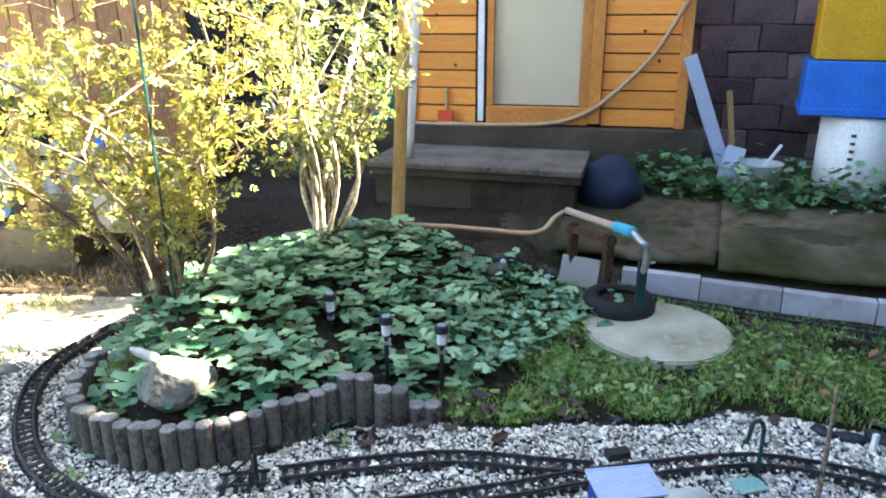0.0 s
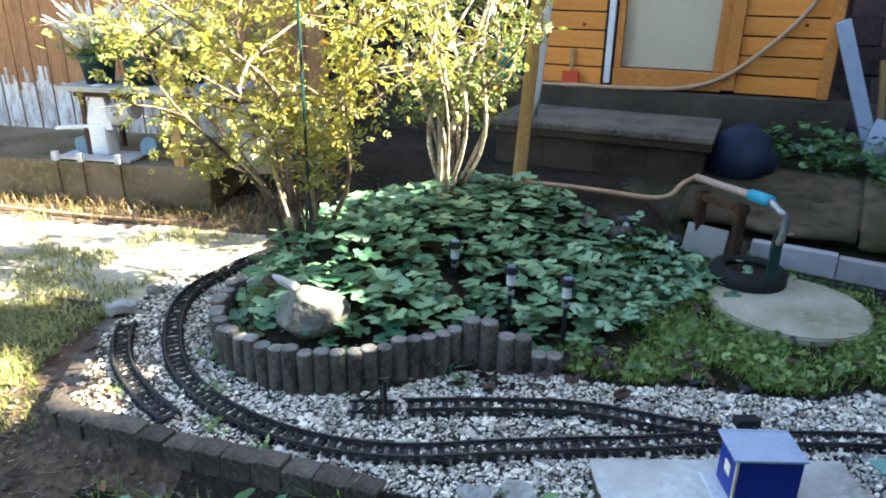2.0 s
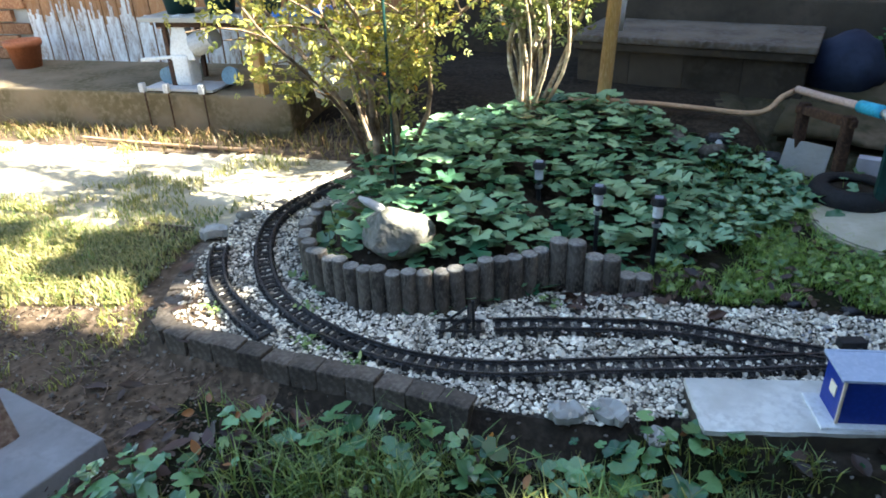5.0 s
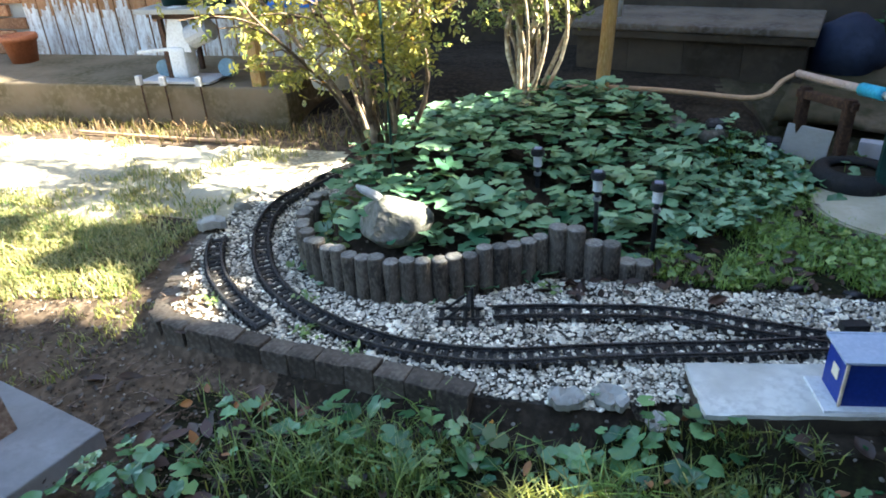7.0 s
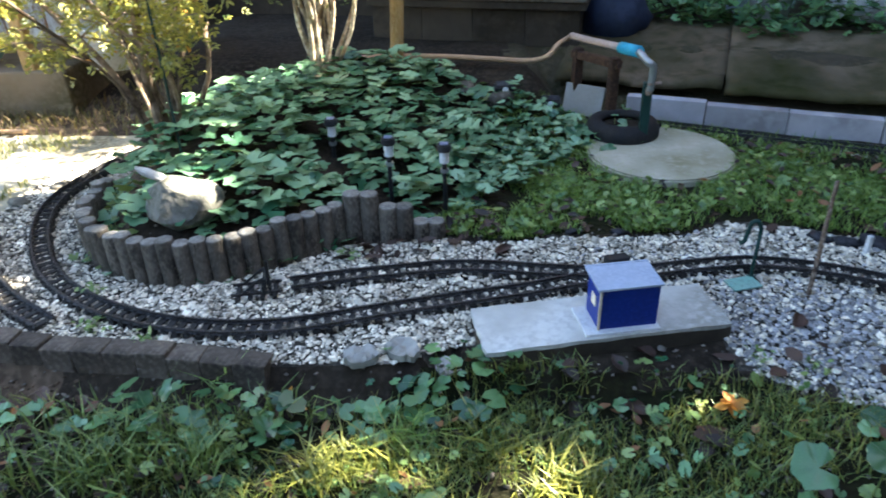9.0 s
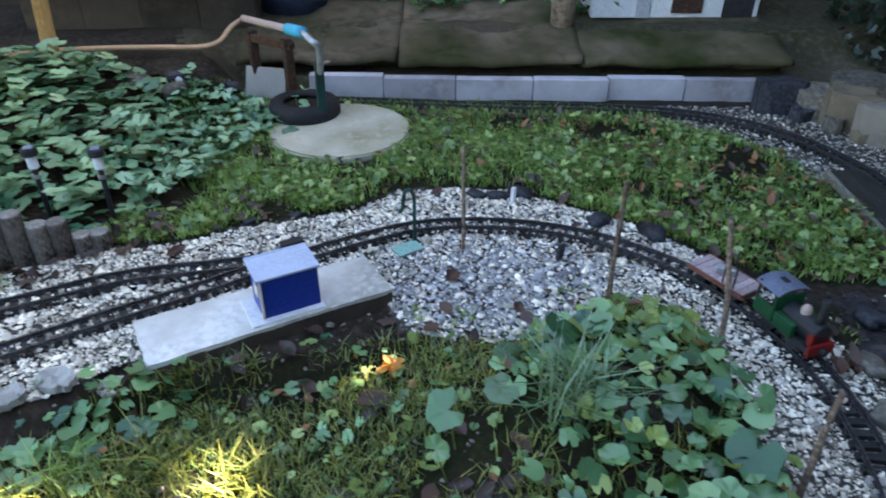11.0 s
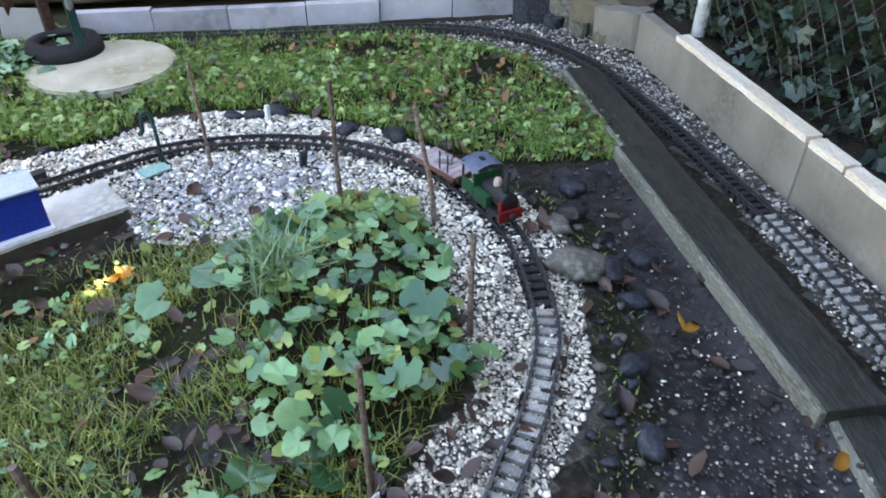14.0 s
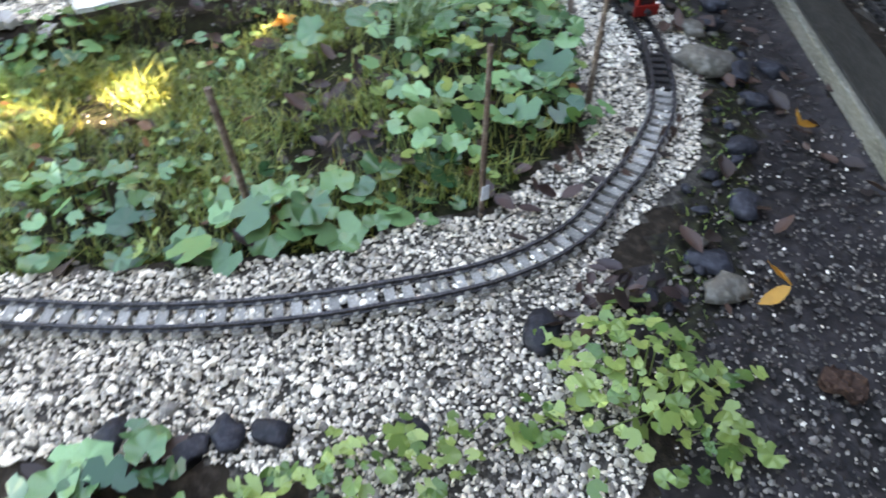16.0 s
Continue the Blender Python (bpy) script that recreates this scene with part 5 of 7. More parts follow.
def hut():
    h = thing("model_hut", "dark blue model railway hut with a pale lid", "model building", (0.349, 1.592, 0.042), 9)
    part("base", box((0.165, 0.108, 0.006), (-0.014, -0.002, 0.003), 0.001), white_m, h, "white base sheet")
    part("body", box((0.13, 0.082, 0.1), (-0.002, 0, 0.056), 0.0015), blue_m, h)
    b = bmesh.new()
    vs = [b.verts.new(p) for p in ((-0.075, -0.047, 0.106), (0.067, -0.047, 0.106), (0.067, 0.047, 0.109), (-0.075, 0.047, 0.109), (-0.075, -0.047, 0.111), (0.067, -0.047, 0.111), (0.067, 0.047, 0.114), (-0.075, 0.047, 0.114))]
    for f in ((0, 1, 2, 3), (4, 7, 6, 5), (0, 4, 5, 1), (1, 5, 6, 2), (2, 6, 7, 3), (3, 7, 4, 0)):
        b.faces.new([vs[i] for i in f])
    bmesh.ops.recalc_face_normals(b, faces=b.faces[:])
    part("roof", b, roof_blue_m, h, "pale blue-grey sheet roof")
    part("ridge", box((0.142, 0.006, 0.005), (-0.004, 0.047, 0.113), 0.001), roof_blue_m, h)
    part("notice", box((0.002, 0.026, 0.026), (-0.068, -0.004, 0.062), 0.0005), cream_m, h, "small beige notice")
    part("corner_strip", box((0.005, 0.005, 0.098), (-0.067, -0.0425, 0.056), 0.0005), pale_wood_m, h, "yellowish corner strip")
    return h


hut()
motor = thing("point_motor", "small black point motor beside the rails", "point motor", (0.4, 1.885, 0.006), 14)
part("case", box((0.06, 0.03, 0.022), (0, 0, 0.011), 0.003), black_m, motor)
part("lever", box((0.012, 0.05, 0.006), (0.01, -0.02, 0.006), 0.001), black_m, motor)

# ---- train ----
def on_line(line, s):
    ps, ds = spline(line, 0.005)
    k = min(len(ps) - 1, int(s / 0.005))
    return ps[k], math.degrees(math.atan2(ds[k][1], ds[k][0]))


def nearest_s(line, x, y):
    ps, _ = spline(line, 0.005)
    return 0.005 * int(np.argmin(np.hypot(ps[:, 0] - x, ps[:, 1] - y)))


def wheel(parent, x, r):
    for s in (-1, 1):
        w = part("wheel", cyl(r, 0.005, (x, s * 0.0235 + 0.0025 * 1, r), seg=18, rx=90), black_m, parent)


def loco():
    s = nearest_s(MAIN_LINE, 1.345, 1.14)
    p, a = on_line(MAIN_LINE, s)
    z = 0.004 + RAIL_Z + 0.01
    t = thing("steam_locomotive", "small green model steam locomotive with a red buffer beam", "locomotive", (p[0], p[1], z), a)
    part("frame", box((0.16, 0.055, 0.014), (0, 0, 0.024), 0.002), black_m, t)
    for x in (-0.035, 0.035):
        wheel(t, x, 0.017)
    part("boiler", cyl(0.024, 0.095, (-0.015, 0, 0.058), seg=20, ry=90, bevel=0.002), black_m, t, smooth=False)
    for sd in (-1, 1):
        part("tank", box((0.055, 0.016, 0.034), (0.012, sd * 0.033, 0.047), 0.003), green_m, t)
    cab = part("cab", box((0.004, 0.078, 0.062), (-0.022, 0, 0.062), 0.001), green_m, t)
    for sd in (-1, 1):
        part("cab_side", box((0.056, 0.003, 0.036), (-0.05, sd * 0.038, 0.049), 0.001), green_m, cab)
        part("cab_post", box((0.006, 0.004, 0.045), (-0.075, sd * 0.037, 0.085), 0.001), black_m, cab)
        part("cab_post", box((0.006, 0.004, 0.03), (-0.025, sd * 0.037, 0.088), 0.001), black_m, cab)
    b = bmesh.new()
    top = []
    for x in (-0.085, -0.014):
        top.append([b.verts.new((x, 0.05 * math.sin(u), 0.1 + 0.014 * math.cos(u * 1.4))) for u in np.linspace(-1.05, 1.05, 9)])
    for i in range(8):
        b.faces.new((top[0][i], top[1][i], top[1][i + 1], top[0][i + 1]))
    bmesh.ops.solidify(b, geom=b.faces[:], thickness=0.003)
    part("roof", b, slate_m, t, "dull blue cab roof")
    part("roof_vent", box((0.02, 0.012, 0.004), (-0.05, 0, 0.114), 0.001), black_m, t)
    part("chimney", lathe([(0.001, 0.058), (0.009, 0.058), (0.007, 0.075), (0.007, 0.11), (0.009, 0.116), (0.006, 0.116), (0.006, 0.09)], 14, (0.062, 0, 0.02)), black_m, t, smooth=True)
    part("dome", lathe([(0.011, 0.06), (0.011, 0.072), (0.008, 0.08), (0.001, 0.083)], 14, (0.025, 0, 0.018)), pipe_m, t, "brass-coloured dome", smooth=True)
    part("buffer_beam", box((0.008, 0.066, 0.026), (0.084, 0, 0.028), 0.002), red_m, t, "red buffer beam")
    part("smokebox_front", box((0.014, 0.05, 0.03), (0.073, 0, 0.05), 0.004), red_m, t)
    part("buffer", cyl(0.007, 0.014, (0.086, 0, 0.028), seg=12, ry=90), black_m, t)
    wagon_s = s - 0.2
    p, a = on_line(MAIN_LINE, wagon_s)
    w = thing("flat_wagon", "brown model flat wagon carrying silver parts", "wagon", (p[0], p[1], z), a)
    part("frame", box((0.16, 0.05, 0.014), (0, 0, 0.024), 0.002), brown_m, w)
    for x in (-0.045, 0.045):
        wheel(w, x, 0.014)
    for i in range(8):
        part("board", box((0.0185, 0.078, 0.005), (-0.07 + 0.02 * i, 0, 0.0345), 0.001), wagon_top_m, w)
    for sd in (-1, 1):
        part("side", box((0.16, 0.004, 0.012), (0, sd * 0.04, 0.032), 0.001), brown_m, w)
    for x in (-0.03, 0.0):
        part("stake", cyl(0.002, 0.06, (x, 0.034, 0.03), seg=8), black_m, w)
        part("stake", cyl(0.002, 0.06, (x + 0.05, -0.034, 0.03), seg=8), black_m, w)
    load = tagged(part("silver_part", box((0.045, 0.022, 0.02), (0, 0, 0.01), 0.005), steel_m), "small silver casting lying on the wagon", "load")
    load.matrix_basis = pose(p[0], p[1], z + 0.037, 0, 0, a + 35)


loco()


def water_crane():
    t = thing("water_crane", "dark green model water crane with a curved spout", "water crane", (0.715, 1.806, 0.0), 165)
    part("column", cyl(0.005, 0.135, (0, 0, 0), seg=12), dkgreen_m, t, smooth=True)
    part("base", cyl(0.011, 0.012, (0, 0, 0), seg=12), dkgreen_m, t)
    part("spout", tube([(0, 0, 0.13), (0.002, 0, 0.15), (0.012, 0, 0.165), (0.024, 0, 0.157), (0.028, 0, 0.135), (0.032, 0, 0.108), (0.042, 0, 0.1)], 0.0055, 10, step=0.008), dkgreen_m, t, smooth=True)
    sheet = tagged(part("drip_tray", box((0.075, 0.05, 0.005), (0, 0, 0.003), 0.001), mint_m), "pale green sheet under the water crane", "tray")
    sheet.matrix_basis = pose(0.685, 1.775, 0.008, 0, 0, 15)


water_crane()


def stake(x, y, h, lx, ly, label, r=0.007):
    z = float(gz(x, y))
    pts_ = [(x, y, z - 0.03), (x + lx * 0.3 + rng.normal(0, 0.003), y + ly * 0.3, z + h * 0.35), (x + lx * 0.7, y + ly * 0.7 + rng.normal(0, 0.003), z + h * 0.7), (x + lx, y + ly, z + h)]
    return tagged(part("wooden_stake", tube(pts_, r, 7, r * 0.75, 0.02), stake_m), label, "stake", "stakes along the track")


stake(0.826, 1.735, 0.3, -0.004, 0.0, "thin brown stick standing in the gravel", 0.006)
stake(1.067, 1.4, 0.325, -0.003, 0.002, "thin pale-topped stick beside the leafy mound")
stake(1.222, 1.187, 0.315, -0.038, 0.025, "thin dark stick inside the curve of the track")
stake(1.084, 0.81, 0.245, 0.0, 0.0, "short brown stick near the track")
stake(0.742, 0.54, 0.33, -0.004, 0.002, "brown stick with a small white tag", 0.006)
stake(0.36, 0.67, 0.28, -0.022, 0.0, "leaning dark stick in the leaves", 0.008)
tag = tagged(part("plant_tag", box((0.014, 0.002, 0.03), (0, 0, 0.0), 0.0005), white_m), "small white plastic tag on a stick", "tag")
tag.matrix_basis = pose(0.742, 0.531, 0.06, 0, 0, 10)
peg = tagged(part("slate_peg", box((0.022, 0.01, 0.075), (0, 0, 0.03), 0.002), dark_stone_m), "dark slate peg upright in the gravel", "peg")
peg.matrix_basis = pose(1.043, 1.611, -0.02, 3, 5, 20)
wpost = tagged(part("white_post", box((0.012, 0.012, 0.07), (0, 0, 0.03), 0.001), white_m), "small white post in front of dark stones", "post")
wpost.matrix_basis = pose(1.055, 1.925, -0.01, 0, 2, 20)


def buffer_stop():
    t = thing("buffer_stop", "black metal buffer stop ending the siding", "buffer stop", (-0.51, 1.765, 0.006), 10)
    for s in (-1, 1):
        part("rail", box((0.12, 0.005, 0.007), (0, s * 0.024, 0.014)), rail_m, t)
        part("post", box((0.006, 0.006, 0.05), (0.02, s * 0.024, 0.03), 0.001), black_m, t)
        part("strut", box((0.065, 0.005, 0.006), (-0.01, s * 0.024, 0.032), 0.001, ry=-38), black_m, t)
    part("beam", box((0.008, 0.075, 0.014), (0.026, 0, 0.05), 0.001), black_m, t)
    for k in range(4):
        part("sleeper", box((0.011, 0.08, 0.009), (-0.045 + 0.03 * k, 0, 0.005), 0.001), sleeper_m, t)
    part("signal", box((0.008, 0.008, 0.1), (0.035, -0.02, 0.05), 0.001), black_m, t, "short dark upright")


buffer_stop()


def solar_light(x, y, top):
    z = float(gz(x, y)) - 0.01
    h = top - z
    t = thing("solar_light", "black and steel solar garden light in the leaves", "solar light", (x, y, z), group="solar lights")
    part("spike", cyl(0.007, h - 0.055, (0, 0, 0), seg=10), black_m, t)
    part("lens", cyl(0.0135, 0.035, (0, 0, h - 0.06), seg=16), white_m, t, "clear whitish lens")
    part("head", cyl(0.022, 0.022, (0, 0, h - 0.025), 0.02, 18, 0.003), black_m, t)
    part("solar_panel", box((0.022, 0.022, 0.002), (0, 0, h - 0.002)), slate_m, t)
    part("collar", cyl(0.012, 0.01, (0, 0, h - 0.09), seg=12), steel_m, t)


solar_light(-0.407, 2.4, 0.238)
solar_light(-0.213, 2.235, 0.235)
solar_light(-0.049, 2.188, 0.23)

def wedge_rock():
    """A field rock: a sloping pale top, a steep dark side and rounded broken arrises."""
    b = lump(0.1, 21, (1.15, 0.85, 0.82), 4, 0.12)
    for n_, d in (((0.45, -0.2, 0.87), 0.056), ((-0.8, -0.5, 0.33), 0.07), ((-0.15, -0.96, 0.22), 0.066), ((0.8, -0.55, 0.2), 0.09), ((-0.5, 0.15, 0.85), 0.074), ((0.1, 0.6, 0.8), 0.06)):
        n_ = Vector(n_).normalized()
        for v in b.verts:
            over = v.co.dot(n_) - d
            if over > 0:
                v.co -= n_ * over * 0.93
    for v in b.verts:
        v.co += Vector(noise.noise_vector(v.co * 33 + Vector((7, 3, 1)))) * 0.0035 + Vector(noise.noise_vector(v.co * 90)) * 0.0016
    return b


rock = tagged(part("rock", wedge_rock(), rock_m), "pale grey lichen-covered rock in the bed", "rock")
rock.matrix_basis = pose(-0.735, 1.965, 0.172, 0, 0, 10) @ Matrix.Scale(0.92, 4)
chip = tagged(part("rock_shard", lump(0.045, 9, (1.0, 0.4, 0.22), 3, 0.25), shard_m), "white stone shard on top of the rock", "rock")
chip.matrix_basis = pose(-0.79, 1.95, 0.25, 0, 30, 15)


# ---- shrubs ----
def shrub(x, y, name, label, n_stems, height, spread, bark, leaf_n, leaf_size, low, seed, stem_r=0.011, leaf=shrub_leaf_m):
    r = np.random.default_rng(seed)
    z = float(gz(x, y))
    t = thing(name, label, "shrub", (x, y, z))
    tips = []
    for k in range(n_stems):
        a = r.uniform(0, 2 * math.pi)
        s = spread * math.sqrt(r.uniform(0.03, 1))
        h = height * r.uniform(0.55, 1.05)
        b0 = 0.045 * r.uniform(0.2, 1)
        p = [(b0 * math.cos(a), b0 * math.sin(a), -0.02), (s * 0.3 * math.cos(a) + r.normal(0, 0.055), s * 0.3 * math.sin(a) + r.normal(0, 0.055), h * r.uniform(0.25, 0.38)), (s * 0.65 * math.cos(a) + r.normal(0, 0.1), s * 0.65 * math.sin(a) + r.normal(0, 0.1), h * r.uniform(0.6, 0.74)), (s * math.cos(a), s * math.sin(a), h)]
        part("stem", tube(p, stem_r * r.uniform(0.45, 1.25), 6, 0.003, 0.08), bark, t, smooth=True)
        c, _ = spline(p, 0.05)
        for q in c[int(len(c) * low):]:
            tips.append(q)
            if r.uniform() < 0.75:
                b_ = r.uniform(0, 2 * math.pi)
                L = r.uniform(0.08, 0.26)
                e = q + np.array((math.cos(b_) * L, math.sin(b_) * L, r.uniform(0.0, 0.12)))
                m_ = (q + e) / 2 + np.array((0, 0, 0.02))
                if r.uniform() < 0.6:
                    part("twig", tube([q, m_, e], 0.0035, 4, 0.0015, 0.07), bark, t)
                for u in np.linspace(0.3, 1, 5):
                    tips.append(q + (e - q) * u)
    tips = np.array(tips)
    at = tips[r.integers(0, len(tips), leaf_n * 2)] + r.normal(0, 0.03, (leaf_n * 2, 3))
    clump = np.array([noise.noise(Vector(q * 5.5) + Vector((seed, 0, 0))) + 0.5 * noise.noise(Vector(q * 13)) for q in at])
    at = at[(at[:, 2] > height * 0.09) & (clump > r.uniform(-0.45, 0.35, len(at)))][:leaf_n]
    leaves("foliage", spray(), at, leaf_size * r.uniform(0.55, 1.2, len(at)), leaf, (0.2, 1.5), parent=t)
    dry = at[::22] + r.normal(0, 0.03, at[::22].shape)
    leaves("dry_foliage", oval(), dry, 0.5 * leaf_size * r.uniform(0.6, 1.1, len(dry)), orange_leaf_m, (0.2, 1.5), parent=t)
    return t


shrub(-0.89, 2.34, "flowering_shrub", "leggy shrub with yellow-green leaves in full sun", 13, 1.25, 0.57, bark_m, 3100, 0.047, 0.32, 11, 0.0105)
shrub(-0.55, 2.99, "rose_shrub", "tall shrub with pale sunlit stems and few leaves", 14, 1.45, 0.44, pale_bark_m, 1900, 0.05, 0.34, 5, 0.0105, rose_leaf_m)
cane = tagged(part("plant_cane", cyl(0.004, 1.2, (-0.82, 2.22, 0.12), seg=6), dkgreen_m), "thin green plant cane in the bed", "cane")

# ---- leaves of the raised bed ----
round_leaf = lobed(7, 0.16, 160, 29)
star_leaf = lobed(5, 0.24, 156, 21)
bp_ = sprinkle(BED, 3600, lambda x, y: (y > 1.85 + 0.1 * np.abs(x + 0.6)) | (rng.uniform(size=np.shape(x)) < 0.7))
keep = ~((np.hypot(bp_[:, 0] + 0.75, bp_[:, 1] - 1.965) < 0.08) & (rng.uniform(size=len(bp_)) < 0.95))
keep &= ~((bp_[:, 0] > -0.34) & (bp_[:, 1] < 2.25 + 0.25 * np.abs(bp_[:, 0] + 0.1)) & (rng.uniform(size=len(bp_)) < 0.4))
keep &= ~((bp_[:, 0] < -0.9) & (bp_[:, 1] < 2.3) & (rng.uniform(size=len(bp_)) < 0.7))
for lx, ly in ((-0.407, 2.4), (-0.213, 2.235), (-0.049, 2.188)):
    keep &= ~((np.abs(bp_[:, 0] - lx) < 0.045) & (bp_[:, 1] > ly - 0.14) & (bp_[:, 1] < ly + 0.02))
bp_ = apart(bp_[keep], 0.0205)
bz = gz(bp_[:, 0], bp_[:, 1]) + 0.012 + rng.uniform(0, 0.1, len(bp_)) * smooth(edge_gap(BED, bp_[:, 0], bp_[:, 1]), 0, 0.12)
bed_size = 0.074 * rng.uniform(0.65, 1.2, len(bp_))
front = np.argsort(bp_[:, 1] - 0.35 * np.abs(bp_[:, 0] + 0.5))
cover_plant = thing("ground_cover", "dense dark green lobed ground cover on the bed", "ground cover")
leaf_parts(star_leaf, np.column_stack([bp_, bz])[front[:300]], bed_size[front[:300]], single_bed_leaf_m, (0.0, 0.45), cover_plant)
leaves("foliage", star_leaf, np.column_stack([bp_, bz])[front[300:]], bed_size[front[300:]], bed_leaf_m, (0.0, 0.45), parent=cover_plant)
# trailing leaves over the lawn behind the lights
lp = sprinkle([(-0.02, 2.24), (0.1, 2.24), (0.3, 2.48), (0.47, 2.72), (0.44, 2.95), (0.1, 3.0), (0.15, 2.6), (-0.02, 2.34)], 330)
leaves("ground_cover", star_leaf, np.column_stack([lp, gz(lp[:, 0], lp[:, 1]) + rng.uniform(0.02, 0.06, len(lp))]), 0.05 * rng.uniform(0.5, 1.2, len(lp)), bed_leaf_m, (0.0, 0.7), label="green runners creeping into the lawn", category="ground cover")


def grows(x, y):
    """Where the island is not bare, shaded soil."""
    bare = inside(HOLLOW, x, y) | inside(BARE[0], x, y) | inside(BARE[1], x, y)
    return ~bare | (rng.uniform(size=np.shape(x)) < 0.22)


def leafy(name, centre, spread, count, lift, size, label, m_=big_leaf_m, template=None):
    p = np.column_stack([rng.normal(centre[0], spread[0], count), rng.normal(centre[1], spread[1], count)])
    p = apart(p[grows(p[:, 0], p[:, 1])], 0.42 * size)
    count = len(p)
    d = ((p[:, 0] - centre[0]) / spread[0]) ** 2 + ((p[:, 1] - centre[1]) / spread[1]) ** 2
    z = gz(p[:, 0], p[:, 1]) + 0.02 + lift * np.exp(-d / 2) * rng.uniform(0.3, 1.1, count)
    t = thing(name, label, "plant", (centre[0], centre[1], float(gz(*centre))))
    q = np.column_stack([p[:, 0] - centre[0], p[:, 1] - centre[1], z - float(gz(*centre))])
    out = np.arctan2(q[:, 1], q[:, 0]) + math.pi / 2
    one = {big_leaf_m: single_big_leaf_m, clover_m: single_clover_m, bed_leaf_m: single_bed_leaf_m, stalk_m: single_stalk_m}[m_]
    leaf_parts(template or mallow(), q, size * rng.uniform(0.5, 1.2, count), one, (0.0, 0.65), t, out)
    for k in range(0, count, 3):
        part("stalk", tube([(q[k][0] * 0.6, q[k][1] * 0.6, -0.02), (q[k][0] * 0.9, q[k][1] * 0.9, q[k][2] * 0.6), tuple(q[k])], 0.0016, 4, 0.001, 0.04), stalk_m, t)
    return t


leafy("leafy_plant", (0.92, 1.25), (0.1, 0.03), 30, 0.05, 0.06, "fringe of mallow leaves at the gravel edge")
leafy("leafy_plant", (1.12, 1.27), (0.05, 0.04), 40, 0.03, 0.04, "small yellow-green leaves at the edge of the clump", clover_m)
leafy("leafy_plant", (0.42, 0.63), (0.11, 0.045), 90, 0.07, 0.066, "low green leaves around a leaning stick")
leafy("leafy_plant", (0.1, 0.76), (0.14, 0.08), 46, 0.05, 0.055, "low green leaves at the edge of the gravel")
leafy("leafy_plant", (-0.56, 1.37), (0.2, 0.04), 60, 0.1, 0.052, "runner leaves hanging over the kerb")
leafy("leafy_plant", (-0.02, 1.44), (0.1, 0.05), 50, 0.06, 0.05, "green leaves beside the concrete slab")
leafy("leafy_plant", (-1.03, 1.15), (0.08, 0.06), 60, 0.07, 0.054, "small leafy clump beside the paving")
leafy("leafy_plant", (0.83, 0.11), (0.06, 0.075), 260, 0.09, 0.029, "light green seedling clump on the mud", clover_m)
leafy("leafy_plant", (0.45, 0.12), (0.13, 0.025), 150, 0.035, 0.027, "light green creeping leaves by dark stones", clover_m)
leafy("leafy_plant", (0.14, 0.215), (0.06, 0.025), 22, 0.03, 0.055, "few broad leaves beside dark stones")
leafy("leafy_plant", (-0.95, 2.0), (0.05, 0.06), 60, 0.05, 0.04, "small yellowish rosette beside the rock", stalk_m)
leafy("leafy_plant", (0.595, 2.81), (0.035, 0.03), 26, 0.1, 0.045, "leaves growing inside the old tyre", bed_leaf_m)
leafy("leafy_plant", (0.5, 2.77), (0.09, 0.05), 70, 0.05, 0.06, "leaves growing out of the tyre", bed_leaf_m)
# the mallow clump: broad leaves on long stalks over small young ones
MALLOW = [(0.93, 1.245, 0.066), (1.02, 1.13, 0.055), (1.09, 1.06, 0.058), (1.1, 0.95, 0.05), (0.95, 1.015, 0.048), (0.995, 0.955, 0.075), (1.01, 0.857, 0.088), (0.845, 1.035, 0.055), (0.867, 0.97, 0.062), (0.565, 1.125, 0.078), (0.672, 1.124, 0.066), (0.51, 1.04, 0.05), (0.64, 0.95, 0.05), (0.814, 0.925, 0.042), (0.778, 0.92, 0.045), (0.864, 0.834, 0.05), (0.917, 0.803, 0.06), (0.961, 0.778, 0.06), (0.895, 0.719, 0.071), (0.83, 0.719, 0.06), (0.771, 0.822, 0.048), (0.808, 0.785, 0.047), (0.704, 0.807, 0.057), (0.718, 0.902, 0.044), (0.691, 0.696, 0.072), (0.759, 0.697, 0.055), (0.724, 0.64, 0.045), (0.676, 0.655, 0.043), (0.647, 0.728, 0.036)]
CLUMP = [(0.79, 1.29), (0.985, 1.36), (1.155, 1.2), (1.17, 1.02), (1.065, 0.85), (1.07, 0.7), (1.03, 0.645), (0.93, 0.7), (0.75, 0.65), (0.645, 0.715), (0.66, 0.875), (0.75, 1.03)]
young = apart(sprinkle(CLUMP, 1200, grows), 0.026)


